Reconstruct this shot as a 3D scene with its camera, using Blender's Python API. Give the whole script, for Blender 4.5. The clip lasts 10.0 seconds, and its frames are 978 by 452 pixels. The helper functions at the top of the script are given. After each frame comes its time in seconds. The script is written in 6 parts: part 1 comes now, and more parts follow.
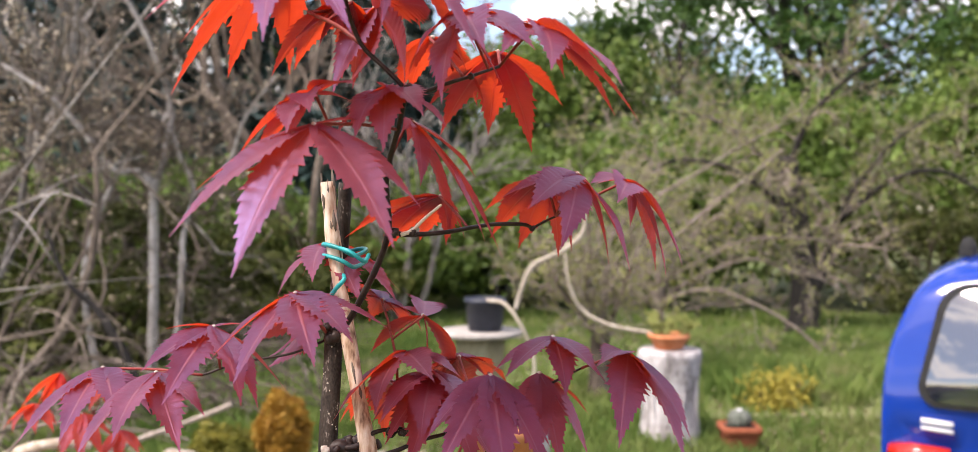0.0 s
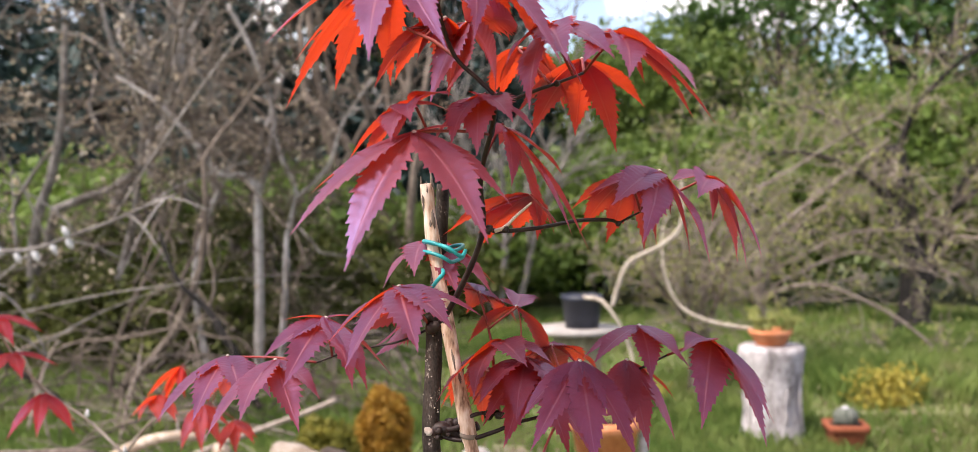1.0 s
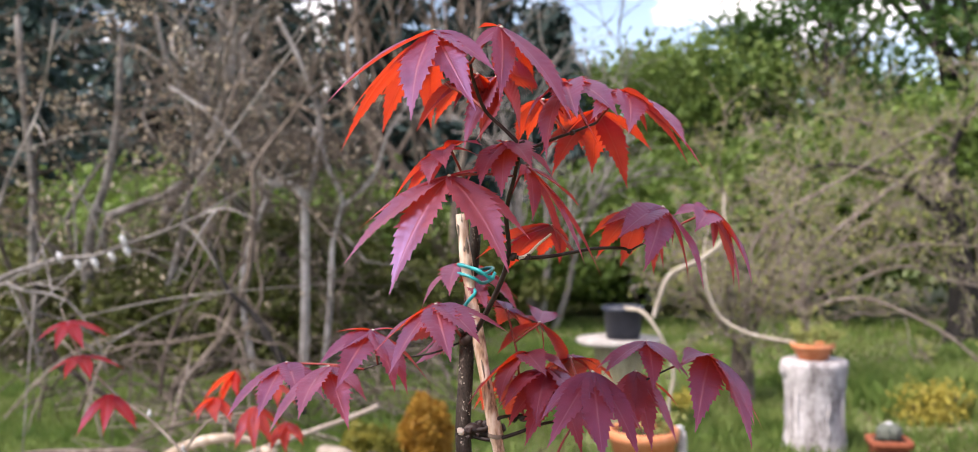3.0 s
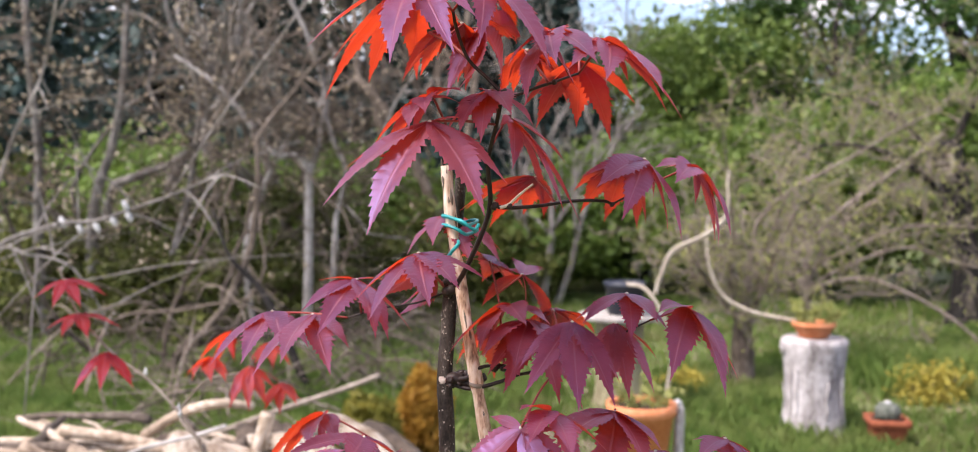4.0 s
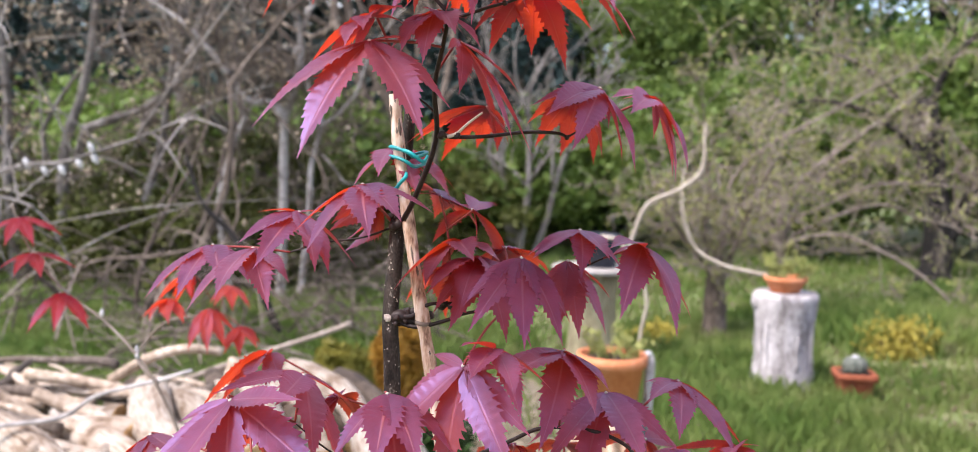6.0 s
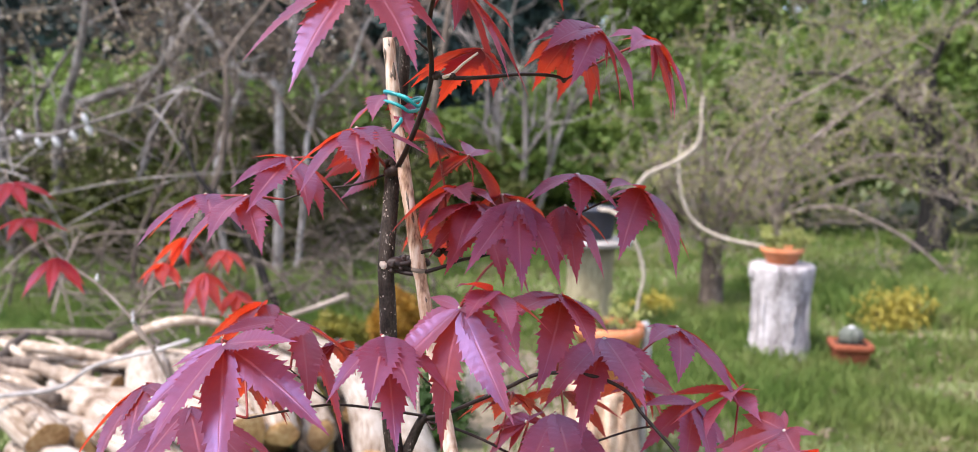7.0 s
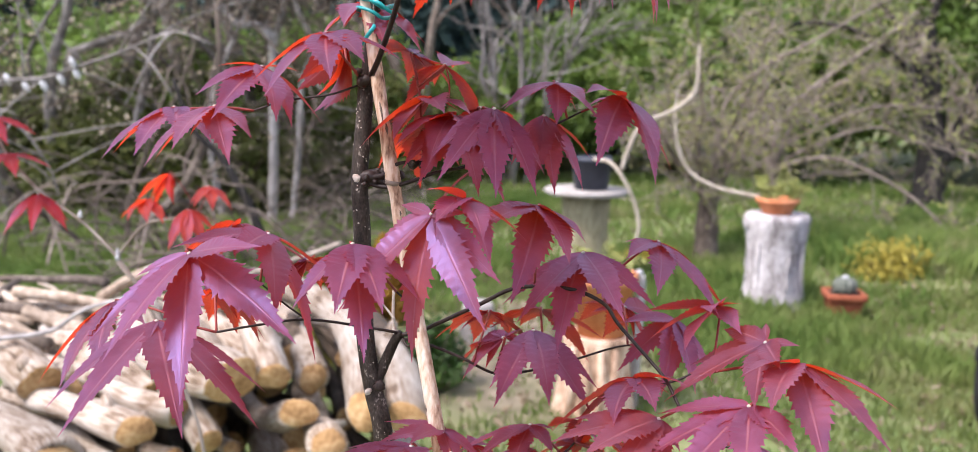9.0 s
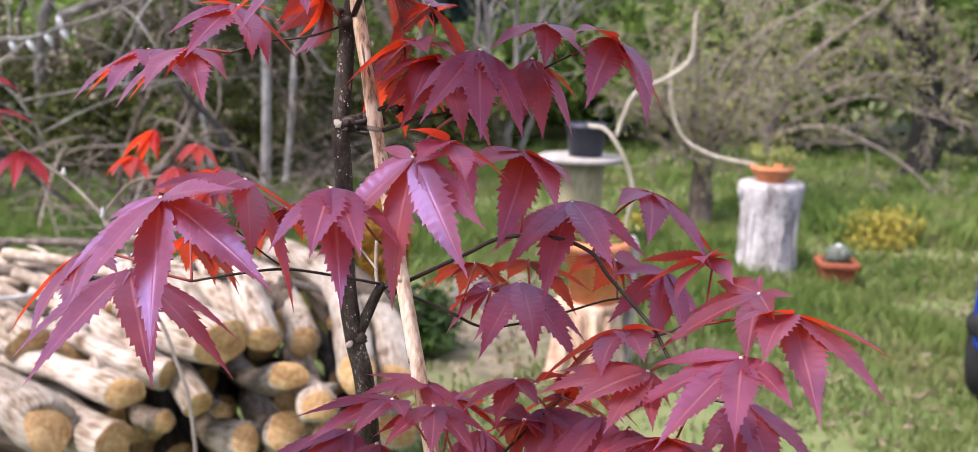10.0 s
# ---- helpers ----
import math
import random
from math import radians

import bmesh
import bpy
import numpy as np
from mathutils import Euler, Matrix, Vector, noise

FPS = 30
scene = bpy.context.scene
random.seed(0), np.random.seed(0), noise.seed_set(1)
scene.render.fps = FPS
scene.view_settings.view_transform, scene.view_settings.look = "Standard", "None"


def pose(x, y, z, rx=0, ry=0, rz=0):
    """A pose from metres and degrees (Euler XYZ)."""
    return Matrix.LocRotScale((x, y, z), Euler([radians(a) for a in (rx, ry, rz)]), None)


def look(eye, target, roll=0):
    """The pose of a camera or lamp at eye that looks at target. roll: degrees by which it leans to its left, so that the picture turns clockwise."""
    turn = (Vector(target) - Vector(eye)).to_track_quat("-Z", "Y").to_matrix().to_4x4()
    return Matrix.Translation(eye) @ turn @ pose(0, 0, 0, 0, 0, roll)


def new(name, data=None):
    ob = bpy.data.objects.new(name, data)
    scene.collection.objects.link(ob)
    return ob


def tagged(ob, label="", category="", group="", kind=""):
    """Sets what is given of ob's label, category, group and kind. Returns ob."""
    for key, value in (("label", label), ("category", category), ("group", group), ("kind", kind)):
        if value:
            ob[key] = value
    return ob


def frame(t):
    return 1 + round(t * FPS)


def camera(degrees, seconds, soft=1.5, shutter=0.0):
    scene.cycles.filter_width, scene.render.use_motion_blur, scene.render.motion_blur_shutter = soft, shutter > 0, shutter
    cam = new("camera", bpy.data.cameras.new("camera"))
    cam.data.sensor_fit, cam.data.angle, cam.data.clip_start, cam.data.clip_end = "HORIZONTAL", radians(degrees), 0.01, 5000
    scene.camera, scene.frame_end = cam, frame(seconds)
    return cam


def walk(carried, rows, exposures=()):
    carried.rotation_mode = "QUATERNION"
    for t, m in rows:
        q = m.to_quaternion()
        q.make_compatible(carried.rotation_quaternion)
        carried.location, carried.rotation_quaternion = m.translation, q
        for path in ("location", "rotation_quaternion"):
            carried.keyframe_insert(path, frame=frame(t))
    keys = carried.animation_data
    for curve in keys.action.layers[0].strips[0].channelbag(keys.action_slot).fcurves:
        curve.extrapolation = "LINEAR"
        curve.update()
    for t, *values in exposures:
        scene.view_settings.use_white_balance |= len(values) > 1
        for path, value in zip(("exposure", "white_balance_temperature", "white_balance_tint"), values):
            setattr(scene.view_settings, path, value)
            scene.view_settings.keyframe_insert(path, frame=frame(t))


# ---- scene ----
cam = camera(53.9, 10.0, soft=0.5)
# a close focus on the sapling leaves the garden behind soft
cam.data.dof.use_dof = True
cam.data.dof.focus_distance = 0.46
cam.data.dof.aperture_fstop = 13.5
PATH = [
    (0, (0.101, -0.425, 1.513), (0.105, 1.575, 1.479), 0.3),
    (0.5, (0.11, -0.442, 1.514), (0.003, 1.554, 1.476), -0.5),
    (1, (0.105, -0.457, 1.513), (-0.09, 1.533, 1.475), -0.7),
    (1.5, (0.106, -0.472, 1.52), (-0.13, 1.514, 1.478), -0.6),
    (2, (0.109, -0.492, 1.526), (-0.148, 1.491, 1.496), -0.5),
    (3.5, (0.129, -0.531, 1.52), (-0.168, 1.446, 1.501), 0.1),
    (4, (0.135, -0.528, 1.51), (-0.16, 1.449, 1.441), 0.7),
    (4.5, (0.141, -0.523, 1.507), (-0.152, 1.453, 1.41), 0.9),
    (5, (0.145, -0.518, 1.503), (-0.131, 1.459, 1.382), 1.2),
    (5.5, (0.148, -0.509, 1.502), (-0.102, 1.47, 1.36), 1.7),
    (7, (0.148, -0.497, 1.481), (-0.09, 1.477, 1.263), 1.4),
    (7.5, (0.149, -0.495, 1.472), (-0.088, 1.476, 1.236), 0.8),
    (8, (0.151, -0.492, 1.47), (-0.085, 1.475, 1.2), 1.4),
    (8.5, (0.154, -0.488, 1.463), (-0.082, 1.477, 1.174), 1.4),
    (9, (0.158, -0.483, 1.457), (-0.069, 1.479, 1.143), 1.5),
    (9.5, (0.16, -0.475, 1.451), (-0.06, 1.483, 1.106), 1.5),
    (10, (0.161, -0.467, 1.444), (-0.051, 1.485, 1.065), 1.9),
]
walk(cam, [(t, look(eye, aim, roll)) for t, eye, aim, roll in PATH], [(0, 1.36, 7300, 19), (1, 1.32, 7300, 19), (2, 1.36, 7100, 19), (3.5, 1.29, 7050, 20), (5, 1.42, 6800, 20), (7, 1.43, 6600, 19), (8.5, 1.44, 6550, 19.5), (10, 1.39, 6650, 20)])

# ---- world and light ----
SUN_ELEV, SUN_AZ = radians(54), radians(126)      # azimuth from +y towards -x
world = bpy.data.worlds.new("sky")
scene.world = world
world.use_nodes = True
wn, wl = world.node_tree.nodes, world.node_tree.links
wn.clear()
w_out = wn.new("ShaderNodeOutputWorld")
w_bg = wn.new("ShaderNodeBackground")
w_sky = wn.new("ShaderNodeTexSky")
w_sky.sky_type = "NISHITA"
w_sky.sun_disc = False
w_sky.sun_elevation = SUN_ELEV
w_sky.sun_rotation = -SUN_AZ
w_sky.altitude = 300
w_co = wn.new("ShaderNodeTexCoord")
w_map = wn.new("ShaderNodeMapping")
w_map.inputs["Scale"].default_value = (1, 1, 2.4)
w_map.inputs["Location"].default_value = (2.1, 0.2, 1.7)
w_noise = wn.new("ShaderNodeTexNoise")
w_noise.inputs["Scale"].default_value = 4.6
w_noise.inputs["Detail"].default_value = 8
w_noise.inputs["Roughness"].default_value = 0.6
w_ramp = wn.new("ShaderNodeValToRGB")
w_ramp.color_ramp.elements[0].position = 0.49
w_ramp.color_ramp.elements[1].position = 0.58
w_mix = wn.new("ShaderNodeMix")
w_mix.data_type = "RGBA"
w_mix.inputs["B"].default_value = (9.5, 9.8, 10.4, 1)
wl.new(w_co.outputs["Generated"], w_map.inputs["Vector"])
wl.new(w_map.outputs["Vector"], w_noise.inputs["Vector"])
wl.new(w_noise.outputs["Fac"], w_ramp.inputs["Fac"])
wl.new(w_ramp.outputs["Color"], w_mix.inputs["Factor"])
wl.new(w_sky.outputs["Color"], w_mix.inputs["A"])
wl.new(w_mix.outputs["Result"], w_bg.inputs["Color"])
w_bg.inputs["Strength"].default_value = 0.115
wl.new(w_bg.outputs["Background"], w_out.inputs["Surface"])

sun_data = bpy.data.lights.new("sun", "SUN")
sun_data.energy = 2.4
sun_data.angle = radians(18)
sun_data.color = (1.0, 0.97, 0.93)
sun = new("sun", sun_data)
scene.view_settings.exposure = 1.22
sun_dir = Vector((-math.sin(SUN_AZ) * math.cos(SUN_ELEV), math.cos(SUN_AZ) * math.cos(SUN_ELEV), math.sin(SUN_ELEV)))
sun.matrix_world = look(sun_dir * 60, (0, 0, 0))


# ---- materials ----
def ramp(nodes, stops):
    r = nodes.new("ShaderNodeValToRGB")
    e = r.color_ramp.elements
    while len(e) < len(stops):
        e.new(0.5)
    for el, (p, c) in zip(e, stops):
        el.position, el.color = p, (*c, 1)
    return r


def material(name, colors, scale=8.0, stretch=(1, 1, 1), rough=0.8, bump=0.3, fine=6.0, vary=0.25, spec=0.3, dist=0.01, transl=None):
    """Two-scale mottled surface; vary: brightness spread from piece to piece."""
    m = bpy.data.materials.new(name)
    m.use_nodes = True
    nt = m.node_tree
    n, l = nt.nodes, nt.links
    b = n["Principled BSDF"]
    b.inputs["Roughness"].default_value = rough
    b.inputs["Specular IOR Level"].default_value = spec
    co = n.new("ShaderNodeTexCoord")
    mp = n.new("ShaderNodeMapping")
    mp.inputs["Scale"].default_value = stretch
    l.new(co.outputs["Object"], mp.inputs["Vector"])
    big = n.new("ShaderNodeTexNoise")
    big.inputs["Scale"].default_value, big.inputs["Detail"].default_value = scale, 5
    small = n.new("ShaderNodeTexNoise")
    small.inputs["Scale"].default_value, small.inputs["Detail"].default_value = scale * fine, 6
    l.new(mp.outputs["Vector"], big.inputs["Vector"])
    l.new(mp.outputs["Vector"], small.inputs["Vector"])
    mixf = n.new("ShaderNodeMath")
    mixf.operation = "MULTIPLY_ADD"
    mixf.inputs[1].default_value = 0.45
    l.new(small.outputs["Fac"], mixf.inputs[0])
    sc = n.new("ShaderNodeMath")
    sc.operation = "MULTIPLY"
    sc.inputs[1].default_value = 0.55
    l.new(big.outputs["Fac"], sc.inputs[0])
    l.new(sc.outputs[0], mixf.inputs[2])
    k = len(colors)
    r = ramp(n, [(0.32 + 0.36 * i / max(1, k - 1), c) for i, c in enumerate(colors)])
    l.new(mixf.outputs[0], r.inputs["Fac"])
    info, isl = n.new("ShaderNodeObjectInfo"), n.new("ShaderNodeNewGeometry")
    add = n.new("ShaderNodeMath")
    add.operation = "ADD"
    l.new(info.outputs["Random"], add.inputs[0])
    l.new(isl.outputs["Random Per Island"], add.inputs[1])
    mr = n.new("ShaderNodeMapRange")
    mr.inputs["From Max"].default_value = 2.0
    mr.inputs["To Min"].default_value, mr.inputs["To Max"].default_value = 1 - vary, 1 + vary
    l.new(add.outputs[0], mr.inputs["Value"])
    hsv = n.new("ShaderNodeHueSaturation")
    l.new(r.outputs["Color"], hsv.inputs["Color"])
    l.new(mr.outputs["Result"], hsv.inputs["Value"])
    l.new(hsv.outputs["Color"], b.inputs["Base Color"])
    if bump:
        bp = n.new("ShaderNodeBump")
        bp.inputs["Strength"].default_value, bp.inputs["Distance"].default_value = bump, dist
        l.new(mixf.outputs[0], bp.inputs["Height"])
        l.new(bp.outputs["Normal"], b.inputs["Normal"])
    if transl:
        tr, mx = n.new("ShaderNodeBsdfTranslucent"), n.new("ShaderNodeMixShader")
        mx.inputs["Fac"].default_value = transl
        l.new(hsv.outputs["Color"], tr.inputs["Color"])
        l.new(b.outputs["BSDF"], mx.inputs[1])
        l.new(tr.outputs["BSDF"], mx.inputs[2])
        l.new(mx.outputs["Shader"], n["Material Output"].inputs["Surface"])
    return m


def leaf_material(name, upper, through_col, amount, vein, violet=0.46):
    """Maple blade: dark upper pigment, a satin cuticle, strong red light let through; uv.x runs across a lobe, uv.y along it."""
    m = bpy.data.materials.new(name)
    m.use_nodes = True
    n, l = m.node_tree.nodes, m.node_tree.links
    b = n["Principled BSDF"]
    uv = n.new("ShaderNodeUVMap")
    sep = n.new("ShaderNodeSeparateXYZ")
    l.new(uv.outputs["UV"], sep.inputs[0])
    ab = n.new("ShaderNodeMath")
    ab.operation = "ABSOLUTE"
    l.new(sep.outputs["X"], ab.inputs[0])
    # side veins: bands slanting from the midrib to the edge
    sl = n.new("ShaderNodeMath")
    sl.operation = "MULTIPLY_ADD"
    sl.inputs[1].default_value = -0.16
    l.new(ab.outputs[0], sl.inputs[0])
    l.new(sep.outputs["Y"], sl.inputs[2])
    fr = n.new("ShaderNodeMath")
    fr.operation = "PINGPONG"
    fr.inputs[1].default_value = 0.045
    l.new(sl.outputs[0], fr.inputs[0])
    side = ramp(n, [(0.0, (0.22, 0.22, 0.22)), (0.007, (0, 0, 0))])
    l.new(fr.outputs[0], side.inputs["Fac"])
    mid = ramp(n, [(0.03, (1, 1, 1)), (0.09, (0, 0, 0))])
    l.new(ab.outputs[0], mid.inputs["Fac"])
    mx = n.new("ShaderNodeMath")
    mx.operation = "MAXIMUM"
    l.new(side.outputs["Color"], mx.inputs[0])
    l.new(mid.outputs["Color"], mx.inputs[1])
    co = n.new("ShaderNodeTexCoord")
    no = n.new("ShaderNodeTexNoise")
    no.inputs["Scale"].default_value, no.inputs["Detail"].default_value = 110, 9
    l.new(co.outputs["Object"], no.inputs["Vector"])
    cr = ramp(n, [(0.30, tuple(c * 0.35 for c in upper)), (0.5, upper), (0.70, tuple(min(1, c * 1.6) for c in upper))])
    wide = n.new("ShaderNodeTexNoise")
    wide.inputs["Scale"].default_value, wide.inputs["Detail"].default_value = 34, 4
    l.new(co.outputs["Object"], wide.inputs["Vector"])
    both = n.new("ShaderNodeMix")
    both.inputs["Factor"].default_value = 0.5
    l.new(no.outputs["Fac"], both.inputs["A"])
    l.new(wide.outputs["Fac"], both.inputs["B"])
    l.new(both.outputs["Result"], cr.inputs["Fac"])
    info = n.new("ShaderNodeObjectInfo")
    mr = n.new("ShaderNodeMapRange")
    mr.inputs["To Min"].default_value, mr.inputs["To Max"].default_value = 0.62, 1.2
    l.new(info.outputs["Random"], mr.inputs["Value"])
    hsv = n.new("ShaderNodeHueSaturation")
    l.new(cr.outputs["Color"], hsv.inputs["Color"])
    l.new(mr.outputs["Result"], hsv.inputs["Value"])
    # some blades lean to violet (sky sheen put in their hue), others brick red
    hm, hf, hr = n.new("ShaderNodeMath"), n.new("ShaderNodeMath"), n.new("ShaderNodeMapRange")
    hm.operation, hf.operation = "MULTIPLY", "FRACT"
    hm.inputs[1].default_value = 7.31
    hr.inputs["To Min"].default_value, hr.inputs["To Max"].default_value = violet, 0.515
    l.new(info.outputs["Random"], hm.inputs[0])
    l.new(hm.outputs[0], hf.inputs[0])
    l.new(hf.outputs[0], hr.inputs["Value"])
    l.new(hr.outputs["Result"], hsv.inputs["Hue"])
    vc = n.new("ShaderNodeMix")
    vc.data_type = "RGBA"
    vc.inputs["B"].default_value = (*vein, 1)
    l.new(mx.outputs[0], vc.inputs["Factor"])
    l.new(hsv.outputs["Color"], vc.inputs["A"])
    # dust and pale specks
    sp = n.new("ShaderNodeTexVoronoi")
    sp.inputs["Scale"].default_value = 160
    l.new(co.outputs["Object"], sp.inputs["Vector"])
    spr = ramp(n, [(0.05, (0.5, 0.5, 0.5)), (0.10, (0, 0, 0))])
    l.new(sp.outputs["Distance"], spr.inputs["Fac"])
    dn = n.new("ShaderNodeTexNoise")
    dn.inputs["Scale"].default_value = 40
    l.new(co.outputs["Object"], dn.inputs["Vector"])
    dr = ramp(n, [(0.54, (0, 0, 0)), (0.66, (1, 1, 1))])
    l.new(dn.outputs["Fac"], dr.inputs["Fac"])
    dm = n.new("ShaderNodeMath")
    dm.operation = "MULTIPLY"
    l.new(spr.outputs["Color"], dm.inputs[0])
    l.new(dr.outputs["Color"], dm.inputs[1])
    fc = n.new("ShaderNodeMix")
    fc.data_type = "RGBA"
    fc.inputs["B"].default_value = (0.62, 0.5, 0.45, 1)
    l.new(dm.outputs[0], fc.inputs["Factor"])
    l.new(vc.outputs["Result"], fc.inputs["A"])
    l.new(fc.outputs["Result"], b.inputs["Base Color"])
    b.inputs["Roughness"].default_value = 0.47
    b.inputs["IOR"].default_value = 1.7
    b.inputs["Specular IOR Level"].default_value = 0.85
    # blue-violet tints put the sky's reflection into the gloss and sheen colour
    b.inputs["Specular Tint"].default_value = (0.46, 0.42, 1.0, 1)
    b.inputs["Sheen Weight"].default_value = 0.05
    b.inputs["Sheen Roughness"].default_value = 0.45
    b.inputs["Sheen Tint"].default_value = (0.26, 0.16, 1.0, 1)
    bp = n.new("ShaderNodeBump")
    bp.inputs["Strength"].default_value, bp.inputs["Distance"].default_value = 0.45, 0.0008
    hb = n.new("ShaderNodeMath")
    hb.operation = "SUBTRACT"
    l.new(no.outputs["Fac"], hb.inputs[0])
    vb = n.new("ShaderNodeMath")
    vb.operation = "MULTIPLY"
    vb.inputs[1].default_value = 0.35
    l.new(mx.outputs[0], vb.inputs[0])
    l.new(vb.outputs[0], hb.inputs[1])
    l.new(hb.outputs[0], bp.inputs["Height"])
    l.new(bp.outputs["Normal"], b.inputs["Normal"])
    tr, ms = n.new("ShaderNodeBsdfTranslucent"), n.new("ShaderNodeMixShader")
    tcol = n.new("ShaderNodeMix")
    tcol.data_type = "RGBA"
    tcol.inputs["A"].default_value = (*through_col, 1)
    tcol.inputs["B"].default_value = (through_col[0] * 0.75, through_col[1] * 0.5, through_col[2] * 0.5, 1)
    l.new(mx.outputs[0], tcol.inputs["Factor"])
    l.new(tcol.outputs["Result"], tr.inputs["Color"])
    ms.inputs["Fac"].default_value = amount
    l.new(b.outputs["BSDF"], ms.inputs[1])
    l.new(tr.outputs["BSDF"], ms.inputs[2])
    l.new(ms.outputs["Shader"], n["Material Output"].inputs["Surface"])
    return m


def log_material(name, colors):
    """Stripped wood: streaks along the log (uv.y runs along it), blotches of clinging bark, cracks."""
    m = bpy.data.materials.new(name)
    m.use_nodes = True
    n, l = m.node_tree.nodes, m.node_tree.links
    b = n["Principled BSDF"]
    b.inputs["Roughness"].default_value = 0.72
    b.inputs["Specular IOR Level"].default_value = 0.3
    uv, co, info = n.new("ShaderNodeUVMap"), n.new("ShaderNodeTexCoord"), n.new("ShaderNodeObjectInfo")
    mp = n.new("ShaderNodeMapping")
    mp.inputs["Scale"].default_value = (9, 2.2, 1)
    off = n.new("ShaderNodeVectorMath")
    off.operation = "ADD"
    rv = n.new("ShaderNodeVectorMath")
    rv.operation = "SCALE"
    rv.inputs[0].default_value = (7.0, 3.0, 11.0)
    l.new(info.outputs["Random"], rv.inputs["Scale"])
    l.new(uv.outputs["UV"], mp.inputs["Vector"])
    l.new(mp.outputs["Vector"], off.inputs[0])
    l.new(rv.outputs["Vector"], off.inputs[1])
    st = n.new("ShaderNodeTexNoise")
    st.inputs["Scale"].default_value, st.inputs["Detail"].default_value = 1.6, 8
    l.new(off.outputs["Vector"], st.inputs["Vector"])
    bl = n.new("ShaderNodeTexNoise")
    bl.inputs["Scale"].default_value, bl.inputs["Detail"].default_value = 9, 5
    l.new(co.outputs["Object"], bl.inputs["Vector"])
    k = n.new("ShaderNodeMath")
    k.operation = "MULTIPLY_ADD"
    k.inputs[1].default_value = 0.5
    half = n.new("ShaderNodeMath")
    half.operation = "MULTIPLY"
    half.inputs[1].default_value = 0.5
    l.new(bl.outputs["Fac"], half.inputs[0])
    l.new(st.outputs["Fac"], k.inputs[0])
    l.new(half.outputs[0], k.inputs[2])
    r = ramp(n, [(0.34, colors[0]), (0.42, colors[1]), (0.50, colors[2]), (0.62, colors[3])])
    l.new(k.outputs[0], r.inputs["Fac"])
    mr = n.new("ShaderNodeMapRange")
    mr.inputs["To Min"].default_value, mr.inputs["To Max"].default_value = 0.68, 1.15
    l.new(info.outputs["Random"], mr.inputs["Value"])
    hsv = n.new("ShaderNodeHueSaturation")
    l.new(r.outputs["Color"], hsv.inputs["Color"])
    l.new(mr.outputs["Result"], hsv.inputs["Value"])
    l.new(hsv.outputs["Color"], b.inputs["Base Color"])
    bp = n.new("ShaderNodeBump")
    bp.inputs["Strength"].default_value, bp.inputs["Distance"].default_value = 0.7, 0.008
    l.new(k.outputs[0], bp.inputs["Height"])
    l.new(bp.outputs["Normal"], b.inputs["Normal"])
    return m


LEAF = leaf_material("maple_leaf", (0.124, 0.035, 0.041), (0.98, 0.075, 0.011), 0.35, (0.30, 0.10, 0.10))
LEAF_YOUNG = leaf_material("young_maple_leaf", (0.27, 0.024, 0.022), (0.92, 0.07, 0.02), 0.52, (0.42, 0.10, 0.10), 0.495)
LEAF_YOUNG.node_tree.nodes["Principled BSDF"].inputs["Sheen Weight"].default_value = 0.03
LEAF_YOUNG.node_tree.nodes["Principled BSDF"].inputs["Specular IOR Level"].default_value = 0.3
STEM_RED = material("red_leafstalk", [(0.16, 0.02, 0.02), (0.26, 0.05, 0.04)], 60, rough=0.5, bump=0.1)
TWIG_DARK = material("dark_maple_twig", [(0.008, 0.005, 0.005), (0.022, 0.012, 0.011), (0.045, 0.032, 0.027)], 120, (1, 1, 0.25), rough=0.5, bump=0.4, dist=0.001)
TRUNK_DARK = material("maple_bark", [(0.007, 0.005, 0.005), (0.016, 0.012, 0.010), (0.030, 0.023, 0.019), (0.045, 0.036, 0.030), (0.30, 0.26, 0.23)], 170, (1, 1, 0.5), rough=0.7, bump=0.7, dist=0.001, spec=0.2)
SCAR = material("pale_scar_wood", [(0.35, 0.29, 0.24), (0.6, 0.54, 0.48)], 150, rough=0.8, dist=0.001)
STAKE_WOOD = material("peeled_stake_wood", [(0.13, 0.065, 0.04), (0.44, 0.29, 0.20), (0.63, 0.50, 0.40), (0.74, 0.67, 0.60)], 130, (1, 1, 0.22), rough=0.7, bump=0.5, fine=4, dist=0.001)
TIE = material("teal_wire_plastic", [(0.0, 0.24, 0.26), (0.0, 0.34, 0.36)], 80, rough=0.35, bump=0.0, spec=0.5)
BARK_GREY = material("grey_bark", [(0.070, 0.061, 0.056), (0.18, 0.162, 0.150), (0.39, 0.36, 0.342)], 7, (1, 1, 0.4), rough=0.9, vary=0.45, dist=0.01)
BARK_BROWN = material("brown_bark", [(0.038, 0.028, 0.022), (0.108, 0.084, 0.067), (0.24, 0.197, 0.162)], 7, (1, 1, 0.4), rough=0.9, vary=0.45)
BARK_TWIG = material("fine_tan_twig", [(0.112, 0.084, 0.068), (0.225, 0.182, 0.150), (0.36, 0.308, 0.264)], 9, (1, 1, 0.4), rough=0.9, vary=0.4)
BARK_DARK = material("dark_bark", [(0.006, 0.005, 0.005), (0.017, 0.015, 0.014), (0.045, 0.040, 0.036)], 9, (1, 1, 0.4), rough=0.9)
